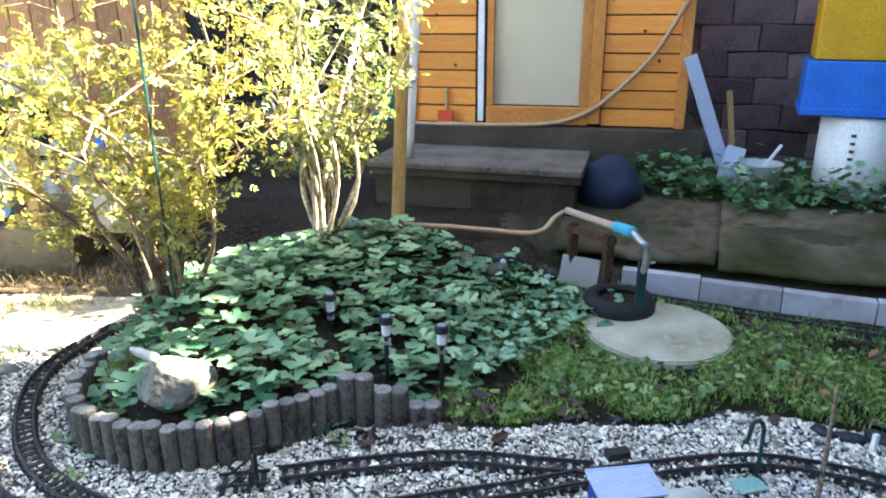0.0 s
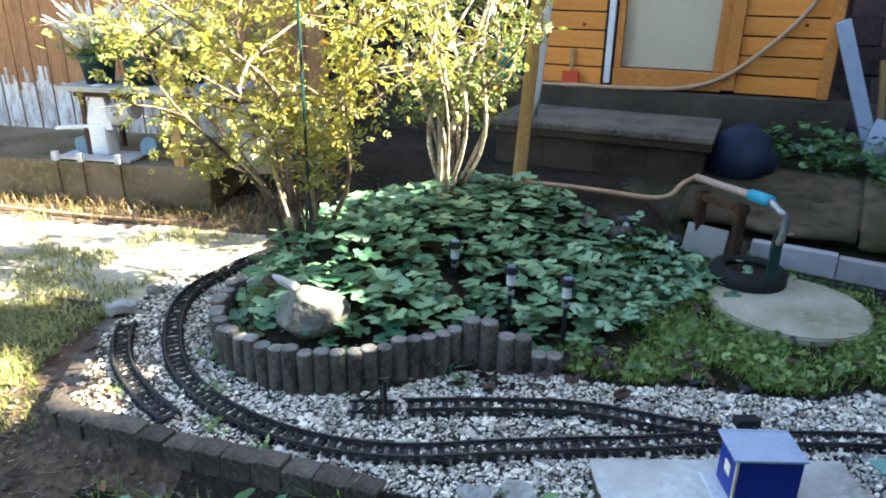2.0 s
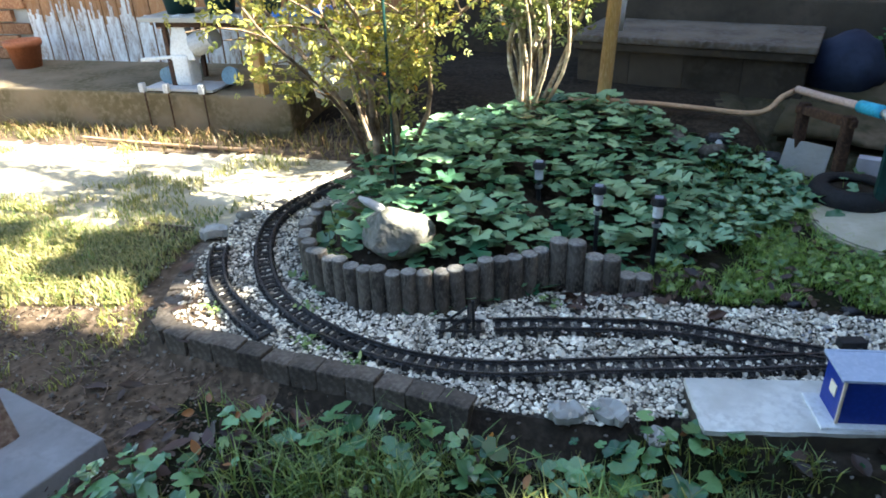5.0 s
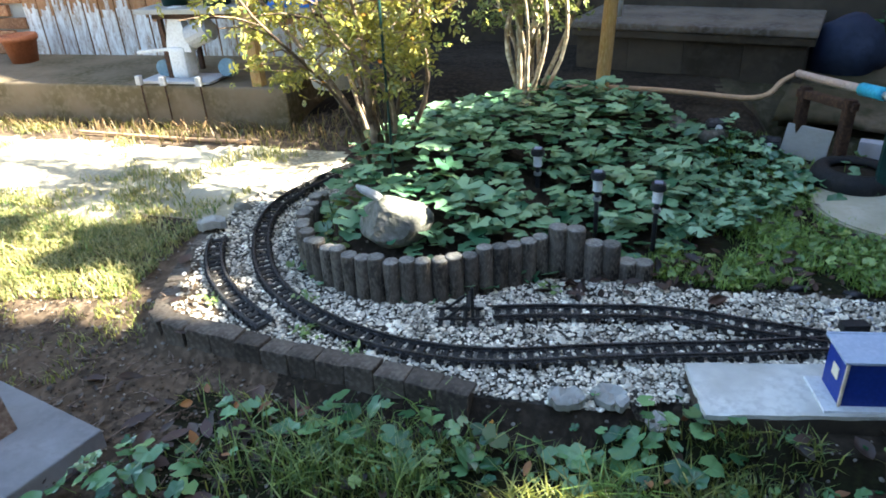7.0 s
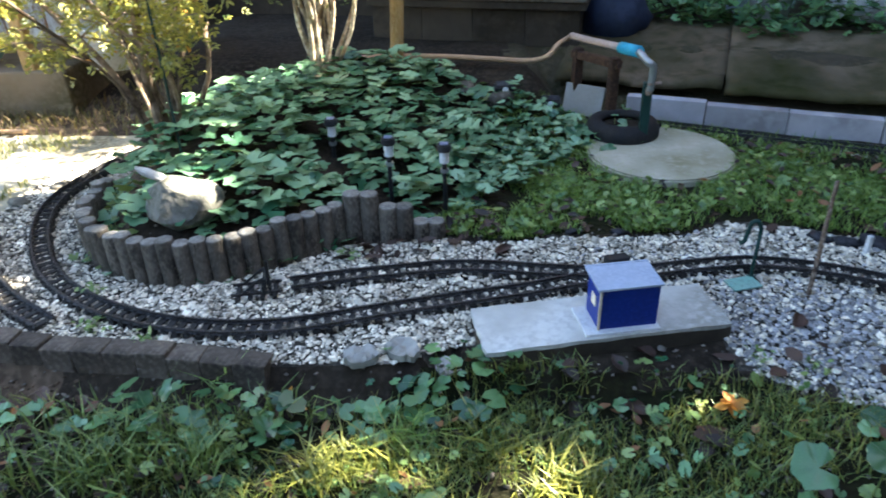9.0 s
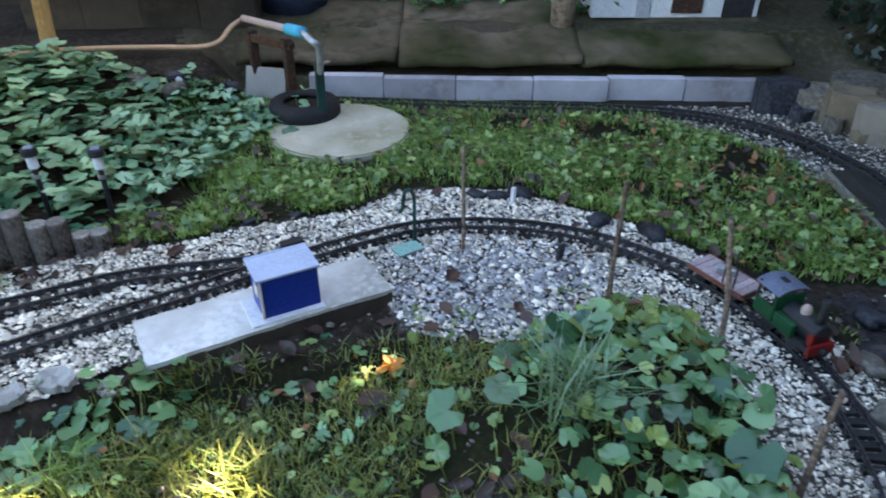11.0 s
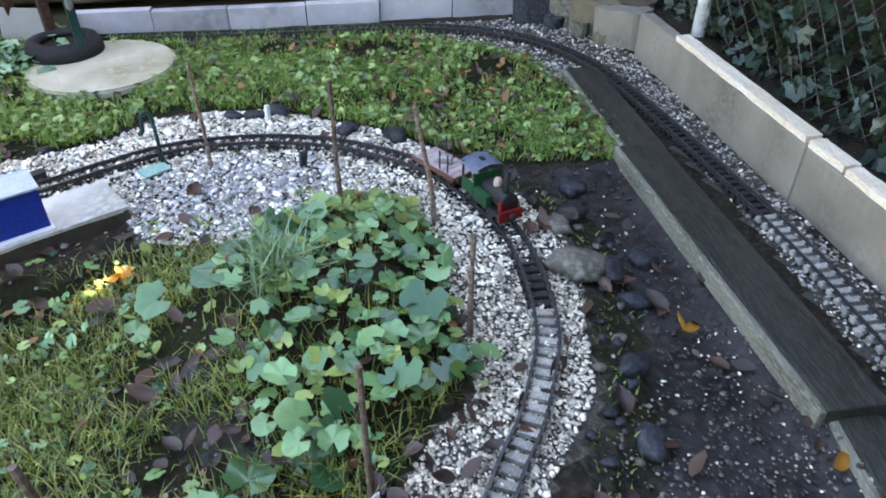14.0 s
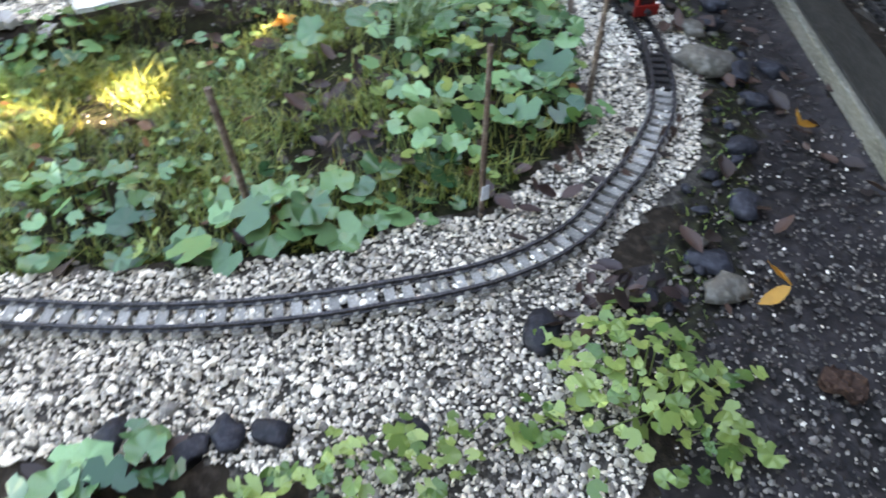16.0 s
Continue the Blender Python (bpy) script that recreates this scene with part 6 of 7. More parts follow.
def mallow_plant(centre, spots, small, label):
    t = thing("mallow", label, "plant", (centre[0], centre[1], float(gz(*centre))), group="mallows")
    base = np.array((*centre, float(gz(*centre))))
    q = np.array([(x, y, 0.09 + rng.normal(0, 0.01)) for x, y, w in spots]) - base
    leaf_parts(mallow(), q, np.array([w for x, y, w in spots]) * 1.06, single_big_leaf_m, (0.1, 0.55), t, np.full(len(q), 0.0))
    for e in q:
        part("stalk", tube([(e[0] * 0.7, e[1] * 0.7, -0.02), (e[0] * 0.9, e[1] * 0.9, e[2] * 0.6), tuple(e)], 0.0018, 5, 0.0012, 0.03), stalk_m, t)
    e = np.column_stack([small, gz(small[:, 0], small[:, 1]) + rng.uniform(0.02, 0.075, len(small))]) - base
    odd = rng.uniform(size=len(e)) < 0.4
    leaf_parts(mallow(), e[odd], rng.uniform(0.024, 0.042, int(odd.sum())), single_clover_m, (0.0, 0.8), t)
    leaf_parts(mallow(), e[~odd], rng.uniform(0.03, 0.056, int((~odd).sum())), single_big_leaf_m, (0.0, 0.7), t)


middles = ((1.0, 1.05), (0.6, 1.08), (0.88, 0.79), (0.71, 0.73))
for k, (middle, lab) in enumerate(zip(middles, ("broad-leaved mallow beside the curved track", "few bluish mallow leaves beside a grass tuft", "spreading mallow with long-stalked leaves", "low mallow at the foot of the clump"))):
    near = lambda x, y: int(np.argmin([(x - a) ** 2 + (y - b) ** 2 for a, b in middles]))
    mallow_plant(middle, [m_ for m_ in MALLOW if near(m_[0], m_[1]) == k], np.array([q for q in young if near(q[0], q[1]) == k]).reshape(-1, 2), lab)
long_tuft = np.column_stack([rng.normal(0.8, 0.03, 120), rng.normal(1.09, 0.03, 120)])
blades("grass_tuft", np.column_stack([long_tuft, gz(long_tuft[:, 0], long_tuft[:, 1])]), 0.17, 0.005, tuft_m, "tuft of long arching grass", "grass", 0.9)
t2 = np.column_stack([rng.normal(-0.72, 0.1, 200), rng.normal(1.29, 0.05, 200)])
blades("grass_tuft", np.column_stack([t2, gz(t2[:, 0], t2[:, 1])]), 0.12, 0.004, dark_grass_m, "tuft of long grass below the kerb", "grass", 0.7)

# clumps of long arching blades among the foreground leaves
for cx, cy, n_, h_, m_, lab in ((-0.62, 1.33, 60, 0.13, dark_grass_m, "clump of long dark grass below the kerb"), (-0.69, 1.24, 70, 0.12, dark_grass_m, "clump of long thin grass on bare soil"), (-0.5, 1.27, 60, 0.12, dark_grass_m, "sparse long grass among leaves"), (-0.38, 1.4, 40, 0.11, dark_grass_m, "long grass growing over the kerb"), (-0.27, 1.24, 130, 0.1, olive_grass_m, "bright tuft of sunlit grass"), (-0.17, 1.27, 80, 0.1, olive_grass_m, "loose tuft of yellowing grass"), (-0.1, 1.33, 70, 0.09, grass_m, "thin grass before the slab"), (0.06, 1.31, 80, 0.09, olive_grass_m, "tuft of grass beside the slab"), (0.17, 1.2, 110, 0.08, olive_grass_m, "low tuft of pale grass in a sunbeam"), (0.0, 1.1, 90, 0.09, olive_grass_m, "loose pale grass on the mound"), (-0.55, 1.46, 25, 0.08, grass_m, "few blades rising through the gravel edge")):
    q = np.column_stack([rng.normal(cx, 0.035, n_), rng.normal(cy, 0.025, n_)])
    blades("grass_tuft", np.column_stack([q, gz(q[:, 0], q[:, 1])]), h_, 0.0042, m_, lab, "grass", 0.85)

# ---- lawns ----
def lawn_cover(x, y):
    """How thickly the lawn grows: clumps, with worn patches between."""
    return np.array([noise.noise((a * 5, b * 5, 1)) + 0.5 * noise.noise((a * 14, b * 14, 2)) for a, b in zip(np.ravel(x), np.ravel(y))]).reshape(np.shape(x))


gp = sprinkle(LAWN, 34000, lambda x, y: (np.hypot(x - 0.69, y - 2.61) > 0.225) & (lawn_cover(x, y) - 0.22 * smooth(x, 1.3, 1.8) > rng.uniform(-0.6, 0.3, np.shape(x))))
blades("lawn_grass", np.column_stack([gp, gz(gp[:, 0], gp[:, 1])]), 0.036, 0.0036, grass_m, "short uneven lawn grass", "grass", 0.8)
cp = sprinkle(LAWN, 4600, lambda x, y: (np.hypot(x - 0.69, y - 2.61) > 0.235) & (lawn_cover(x, y) > rng.uniform(-0.5, 0.4, np.shape(x))))
leaves("lawn_weeds", star_leaf, np.column_stack([cp, gz(cp[:, 0], cp[:, 1]) + rng.uniform(0.008, 0.03, len(cp))]), 0.023 * rng.uniform(0.4, 1.5, len(cp)), clover_m, (0, 1.1), label="clover and weeds in the lawn", category="weeds")
wp = sprinkle([(0.3, 2.98), (0.73, 2.83), (1.28, 2.58), (1.83, 2.33), (1.91, 2.39), (1.38, 2.65), (0.78, 2.93), (0.35, 3.06)], 2600)
blades("lawn_grass", np.column_stack([wp, gz(wp[:, 0], wp[:, 1])]), 0.045, 0.004, grass_m, "grass overgrowing the far track", "grass", 0.8)
ip = sprinkle(ISLE, 17000, lambda x, y: grows(x, y) & (lawn_cover(x, y) - 0.5 * (1 - smooth(x, -0.85, -0.5)) > rng.uniform(-0.5, 0.35, np.shape(x))))
ip = ip[~inside(CLUMP, ip[:, 0], ip[:, 1]) | (rng.uniform(size=len(ip)) < 0.25)]
blades("rough_grass", np.column_stack([ip, gz(ip[:, 0], ip[:, 1])])[::2], 0.05, 0.003, olive_grass_m, "rough yellowing foreground grass", "grass", 0.8)
blades("rough_grass", np.column_stack([ip, gz(ip[:, 0], ip[:, 1])])[1::2], 0.044, 0.003, dark_grass_m, "rough green foreground grass", "grass", 0.8)
iw = sprinkle(ISLE, 760, lambda x, y: grows(x, y) & (np.hypot(x - 0.12, y - 1.16) > 0.15) & (lawn_cover(x * 1.3, y * 1.3) > rng.uniform(-0.7, 0.3, np.shape(x)) + 0.6 * (x < -0.7)))
leaves("lawn_weeds", round_leaf, np.column_stack([iw, gz(iw[:, 0], iw[:, 1]) + rng.uniform(0.008, 0.04, len(iw))])[::2], 0.027 * rng.uniform(0.4, 1.4, len(iw[::2])), big_leaf_m, (0, 0.8), label="rounded dark leaves in the foreground grass", category="weeds")
leaves("lawn_weeds", round_leaf, np.column_stack([iw, gz(iw[:, 0], iw[:, 1]) + rng.uniform(0.008, 0.04, len(iw))])[1::2], 0.028 * rng.uniform(0.4, 1.3, len(iw[1::2])), clover_m, (0, 0.7), label="small weeds in the foreground grass", category="weeds")
LEFT_LAWN = [(-1.52, 1.77), (-1.49, 2.35), (-1.38, 2.8), (-1.6, 3.05), (-3.9, 3.12), (-3.9, 1.6), (-2.4, 1.6)]
# darker green blades towards the shade, straw blades lightened towards the sun
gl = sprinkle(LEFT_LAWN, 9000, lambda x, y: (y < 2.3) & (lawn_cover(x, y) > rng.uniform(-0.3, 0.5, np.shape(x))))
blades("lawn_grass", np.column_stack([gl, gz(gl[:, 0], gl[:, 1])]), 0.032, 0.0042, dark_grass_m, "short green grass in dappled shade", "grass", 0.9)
thin = sprinkle([(-2.4, 1.2), (-1.62, 1.3), (-1.3, 1.5), (-1.32, 1.72), (-1.5, 1.8), (-2.4, 1.8)], 3600, lambda x, y: lawn_cover(x, y) > rng.uniform(-0.2, 0.7, np.shape(x)))
blades("lawn_grass", np.column_stack([thin, gz(thin[:, 0], thin[:, 1])]), 0.026, 0.0034, olive_grass_m, "thin olive grass on trodden earth", "grass", 0.9)
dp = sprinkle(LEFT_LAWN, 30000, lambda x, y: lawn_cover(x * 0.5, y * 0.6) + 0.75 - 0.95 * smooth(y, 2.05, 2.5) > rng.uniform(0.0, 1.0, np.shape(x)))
blades("sunny_grass", np.column_stack([dp, gz(dp[:, 0], dp[:, 1])]), 0.036, 0.005, sunlit_dry_grass_m, "dry short sunlit grass", "grass", 0.9)

# ---- deck, timber wall and things on the left ----
deck = tagged(part("deck", box((2.9, 0.85, 0.2), (-3.1, 3.585, 0.1), 0.012), deck_m), "tan mossy concrete platform in front of the timber wall", "platform", kind="structure")


def timber_wall():
    w = tagged(new("wall_timber"), "barn wall of brown vertical planks flaking white below", "wall", kind="structure")
    w.location = (-3.612, 3.824, 0.2)
    for k in range(22):
        x = 0.05 + k * 0.105
        low = 0.29 + 0.1 * noise.noise((k * 1.9, 0, 0)) - 0.004 * k
        part("plank", box((0.1, 0.025, 1.9), (x, 0, 0.95), 0.003), plank_m, w)
        coat = bmesh.new()
        for i in range(7):
            h = low + rng.normal(0, 0.035) - 0.05 * abs(i - 3) / 3 * rng.uniform()
            box((0.0134, 0.003, h), (x - 0.0402 + 0.0134 * i, -0.0136, h / 2), bm=coat)
        part("paint_coat", coat, white_plank_m, w, "flaking white paint")
    part("backing", box((2.4, 0.02, 1.9), (1.15, 0.04, 0.95)), dark_m, w)
    me = bpy.data.meshes.new("brick")
    bb = box((0.2, 0.06, 0.062), (0, 0, 0), 0.004)
    bb.to_mesh(me)
    bb.free()
    me.materials.append(red_brick_m)
    for r_ in range(16):
        for c in range(4):
            o = new("brick", me)
            o.parent = w
            o.matrix_basis = pose(-0.1 - c * 0.21 - (0.105 if r_ % 2 else 0), rng.normal(0, 0.003), 0.035 + r_ * 0.072)
    part("mortar", box((1.0, 0.05, 1.9), (-0.5, 0.02, 0.95)), concrete_m, w)


timber_wall()
# dark sheet standing in for the shade of the rear opening
wall_rear = tagged(part("wall_rear", box((2.6, 0.1, 2.4), (-1.2, 5.3, 1.2)), dark_m), "dark sheet for the shaded opening at the back", "wall", kind="structure")


def bench():
    t = thing("plant_bench", "low weathered bench carrying plant pots", "bench", (-1.87, 3.38, 0.2))
    part("top", box((1.05, 0.34, 0.022), (0, 0, 0.325), 0.004), concrete_m, t, "grey weathered top")
    for x, y in ((-0.42, -0.13), (-0.42, 0.13), (0.42, -0.13), (0.42, 0.13)):
        part("leg", box((0.022, 0.022, 0.315), (x, y, 0.157), 0.002), rust_m, t)
    part("rail", box((0.9, 0.018, 0.02), (0, -0.14, 0.3), 0.002), rust_m, t)
    p_ = tagged(part("timber_post", box((0.05, 0.05, 0.5), (0, 0, 0.24), 0.004), pole_m), "square timber post in front of the bench", "post")
    p_.location = (-1.8, 3.2, 0.2)


bench()


def heather(x, y, z, r, label):
    t = thing("heather_pot", label, "potted plant", (x, y, z), group="heather pots")
    part("pot", lathe([(0.001, 0.0), (r * 0.72, 0.0), (r * 0.95, 0.11), (r, 0.115), (r, 0.13), (r * 0.9, 0.13), (r * 0.85, 0.1), (0.001, 0.1)], 20), dkgreen_m, t, smooth=True)
    n = 60
    for k in range(n):
        a, s = rng.uniform(0, 6.28), r * math.sqrt(rng.uniform(0, 1))
        e = (1.9 * s * math.cos(a), 1.9 * s * math.sin(a), 0.1 + rng.uniform(0.1, 0.24))
        part("stalk", tube([(s * 0.6 * math.cos(a), s * 0.6 * math.sin(a), 0.09), (1.3 * s * math.cos(a), 1.3 * s * math.sin(a), 0.16), e], 0.002, 4, 0.0015, 0.05), stalk_m, t)
        out = Vector((e[0] * 1.6, e[1] * 1.6, 0.16)).normalized()
        part("flower_spike", tube([Vector(e) - out * 0.06, Vector(e) - out * 0.02, Vector(e) + out * 0.05], 0.0105, 6, 0.002, 0.03), heather_m, t)
    q = np.column_stack([rng.normal(0, r * 0.7, 160), rng.normal(0, r * 0.7, 160), rng.uniform(0.1, 0.22, 160)])
    leaves("foliage", oval(), q, np.full(160, 0.035), stalk_m, (0.3, 1.4), parent=t)


heather(-2.26, 3.36, 0.536, 0.085, "dark green pot of white flowering heather")
heather(-2.04, 3.36, 0.536, 0.085, "dark green pot of white heather beside another")
heather(-1.81, 3.38, 0.536, 0.08, "pot of white heather at the bench end")
cloth = tagged(part("blue_cloth", box((0.3, 0.2, 0.03), (-1.55, 3.3, 0.553), 0.012), sky_blue_m), "pale blue cloth hanging on the bench", "cloth")
tub = tagged(part("plastic_tub", lathe([(0.001, 0), (0.12, 0), (0.15, 0.16), (0.16, 0.17), (0.14, 0.165), (0.001, 0.03)], 18), grey_m, smooth=True), "grey plastic tub on the ground", "tub")
tub.location = (-1.428, 3.258, 0.2)


def grinder():
    t = thing("bench_grinder", "white bench grinder on a small steel table", "machine", (-2.23, 3.28, 0.2))
    part("plate", box((0.38, 0.18, 0.012), (0, -0.02, 0.012), 0.002), grey_m, t, "pale steel plate")
    part("body", box((0.09, 0.1, 0.15), (0.0, 0, 0.09), 0.02), white_m, t)
    b = bmesh.new()
    fr = [b.verts.new(p) for p in ((-0.06, -0.04, 0.14), (0.08, -0.04, 0.14), (0.035, -0.03, 0.34), (-0.005, -0.03, 0.34))]
    bk = [b.verts.new((v.co.x, v.co.y + 0.05, v.co.z)) for v in fr]
    b.faces.new(fr)
    b.faces.new(bk[::-1])
    for i in range(4):
        b.faces.new((fr[i], bk[i], bk[(i + 1) % 4], fr[(i + 1) % 4]))
    bmesh.ops.recalc_face_normals(b, faces=b.faces[:])
    part("column", b, white_m, t, "white tapered column")
    part("arm", box((0.2, 0.03, 0.016), (-0.12, -0.03, 0.145), 0.004, ry=-6), white_m, t)
    part("motor", cyl(0.055, 0.13, (0.06, 0, 0.2), seg=18, ry=70, bevel=0.01), grey_m, t, smooth=False)
    part("disc", cyl(0.04, 0.03, (-0.1, 0.0, 0.06), seg=18, rx=90), disc_m, t, "dull blue wheel")
    part("disc", cyl(0.042, 0.03, (0.24, 0.0, 0.06), seg=18, rx=70), disc_m, t, "dull blue-green wheel")
    for x in (-0.17, -0.04, 0.15):
        c = part("clamp", box((0.028, 0.026, 0.045), (x, -0.135, 0.028), 0.006), grey_m, t)
        part("screw", cyl(0.004, 0.17, (x + 0.005, -0.135, -0.16), seg=8), rust_m, c)


grinder()
redpot = tagged(part("terracotta_pot", lathe([(0.001, 0), (0.07, 0), (0.09, 0.12), (0.1, 0.12), (0.1, 0.15), (0.08, 0.15), (0.001, 0.1)], 18), terracotta_m, smooth=True), "terracotta pot on the platform", "pot")
redpot.location = (-3.515, 3.618, 0.2)


def watering_can():
    t = thing("watering_can", "dark teal plastic watering can on the shed platform", "watering can", (-0.402, 4.293, 0.485))
    part("body", lathe([(0.001, 0), (0.085, 0), (0.09, 0.02), (0.083, 0.2), (0.06, 0.235), (0.05, 0.24), (0.001, 0.236)], 20), teal_m, t, smooth=True)
    part("handle", tube([(-0.07, 0, 0.15), (-0.1, 0, 0.25), (-0.03, 0, 0.32), (0.05, 0, 0.27), (0.06, 0, 0.22)], 0.012, 8, step=0.02), teal_m, t, smooth=True)
    part("spout", tube([(0.07, 0.0, 0.05), (0.15, 0, 0.18), (0.2, 0.0, 0.28)], 0.018, 8, 0.012, 0.03), teal_m, t, smooth=True)


watering_can()
brush = thing("hand_brush", "orange-red dustpan leaning with a wooden brush", "brush", (-0.078, 4.145, 0.499), -15)
part("pan", box((0.09, 0.02, 0.075), (0, 0, 0.04), 0.006, rx=-10), crate_red_m, brush)
part("handle", tube([(0, 0.01, 0.07), (0, 0.015, 0.13), (-0.004, 0.02, 0.19)], 0.009, 8, 0.012, 0.02), pole_m, brush, smooth=True)


# ---- boxes and buckets at the back right ----
def stacked():
    b = thing("white_barrel", "white plastic barrel on the terrace", "barrel", (1.855, 3.667, 0.24))
    part("body", lathe([(0.001, 0), (0.15, 0), (0.17, 0.03), (0.17, 0.36), (0.15, 0.38), (0.001, 0.38)], 22), white_m, b, smooth=True)
    for k in range(5):
        part("print_bar", box((0.02, 0.012, 0.012), (-0.1, -0.135 - 0.004, 0.3 - 0.035 * k), rz=-35), black_m, b, "dark printed bars")
    c = thing("blue_crate", "bright blue wooden crate on the barrel", "crate", (1.853, 3.689, 0.62), -22)
    part("body", box((0.52, 0.38, 0.24), (0, 0, 0.12), 0.006), sky_blue_m, c)
    part("rim", box((0.54, 0.4, 0.03), (0, 0, 0.02), 0.004), sky_blue_m, c)
    d = thing("yellow_box", "yellow wooden box stacked on a blue crate", "box", (1.869, 3.710, 0.865), -22)
    part("body", box((0.48, 0.36, 0.3), (0, 0, 0.15), 0.006), yellow_m, d)
    part("lid", box((0.52, 0.4, 0.03), (0, 0, 0.315), 0.005), yellow_m, d)
    part("upper_body", box((0.46, 0.34, 0.2), (0, 0, 0.43), 0.006), yellow_m, d)
    k = thing("grey_bucket", "grey plastic bucket with a white stick", "bucket", (1.41, 3.66, 0.25))
    part("body", lathe([(0.001, 0), (0.08, 0), (0.105, 0.14), (0.11, 0.145), (0.1, 0.14), (0.001, 0.02)], 20), grey_m, k, smooth=True)
    part("stick", box((0.014, 0.008, 0.16), (0.05, 0, 0.16), 0.002, ry=32), white_m, k)
    s = tagged(part("garden_sheet", box((0.09, 0.02, 0.2), (0, 0, 0.1), 0.008), roof_blue_m), "pale blue plastic sheet leaning by the bucket", "sheet")
    s.matrix_basis = pose(1.28, 3.72, 0.26, -8, 12, -15)
    w = thing("model_house", "white painted wooden model house on the terrace", "model building", (2.31, 2.96, 0.2), -17)
    part("wall", box((0.76, 0.03, 0.34), (0, 0.03, 0.17), 0.004), white_m, w)
    part("roof_board", box((0.82, 0.16, 0.02), (0, 0.03, 0.35), 0.004), white_m, w)
    for i in range(2):
        part("side_wall", box((0.03, 0.22, 0.34), (-0.365 + 0.73 * i, 0.155, 0.17), 0.004), white_m, w)
    for i in range(5):
        win = part("window", box((0.115, 0.012, 0.055), (-0.29 + 0.145 * i, 0.012, 0.205), 0.002), dark_m, w, "dark little window")
        part("window_frame", box((0.12, 0.01, 0.01), (-0.29 + 0.145 * i, 0.01, 0.172), 0.001), white_m, win)
    part("door", box((0.06, 0.01, 0.15), (-0.15, 0.012, 0.075), 0.002), grey_m, w, "grey-green door panel")
    part("panel", box((0.14, 0.01, 0.13), (0.05, 0.012, 0.085), 0.002), rust_m, w, "brown worn panel")
    part("panel", box((0.14, 0.01, 0.2), (0.285, 0.012, 0.1), 0.002), dark_m, w, "dark open panel")
    tr = tagged(part("tree_stump", tube([(1.79, 3.05, 0.15), (1.79, 3.06, 0.6), (1.81, 3.07, 1.3)], 0.055, 12, 0.05, 0.1), bark_m, smooth=True), "dark brown bare trunk on the terrace", "trunk")

stacked()

# ---- fence and ivy on the right ----
ang = math.degrees(math.atan2(rdir.y, rdir.x))


def fence():
    f = thing("chain_link_fence", "rusty chain-link fence grown through with ivy", "fence", (2.6, 1.78, 0.15), ang)
    for x in (-0.2, -2.3):
        part("post", cyl(0.024, 1.7, (x, 0.0, -0.05), seg=14), post_m, f, "peeling whitewashed post")
    L, Hh, s = 2.6, 1.5, 0.078
    b = bmesh.new()
    for sg in (-1, 1):
        k = -Hh
        while k < L + Hh:
            x0, d = (k, Hh) if sg > 0 else (k + Hh, -Hh)
            ua, ub = sorted(((0 - x0) / d, (L - x0) / d))
            lo, hi = max(0.0, ua), min(1.0, ub)
            if hi - lo > 0.04:
                run = []
                for u in np.linspace(lo, hi, max(3, int((hi - lo) * 20))):
                    p = Vector((-(x0 + d * u), 0.003 * sg, Hh * u))
                    sag = Vector(noise.noise_vector(p * 3.2)) * 0.022 + Vector(noise.noise_vector(p * 14 + Vector((0, sg, 0)))) * 0.004
                    run.append(tuple(p + sag))
                tube(run, 0.0012, 4, 0.0012, 0.08, bm=b)
            k += s
    part("wire_mesh", b, wire_m, f)


fence()
hn = Vector((rdir.y, -rdir.x))


# openings cut to place single sunbeams: x, y, z of the lit spot, radius
CHINKS = [(-0.24, 1.22, 0.0, 0.085), (-1.42, 1.75, 0.0, 0.05), (-1.85, 1.75, 0.0, 0.04), (0.16, 1.19, 0.0, 0.1), (0.53, 1.365, 0.0, 0.03), (-0.02, 1.03, 0.0, 0.07), (-0.68, 1.965, 0.23, 0.062), (-0.53, 1.87, 0.15, 0.03), (-2.1, 2.33, 0.03, 0.09), (-1.78, 2.2, 0.02, 0.08), (-1.61, 1.82, 0.0, 0.05), (-1.62, 2.32, 0.0, 0.09), (-1.2, 1.67, 0.03, 0.07), (-2.0, 2.07, 0.0, 0.05), (-2.28, 2.2, 0.0, 0.06)]


def along(a, off):
    """Plan points a metres back from the wall's far end and off metres behind it."""
    return 2.44 - rdir.x * a + hn.x * off, 1.8 - rdir.y * a + hn.y * off


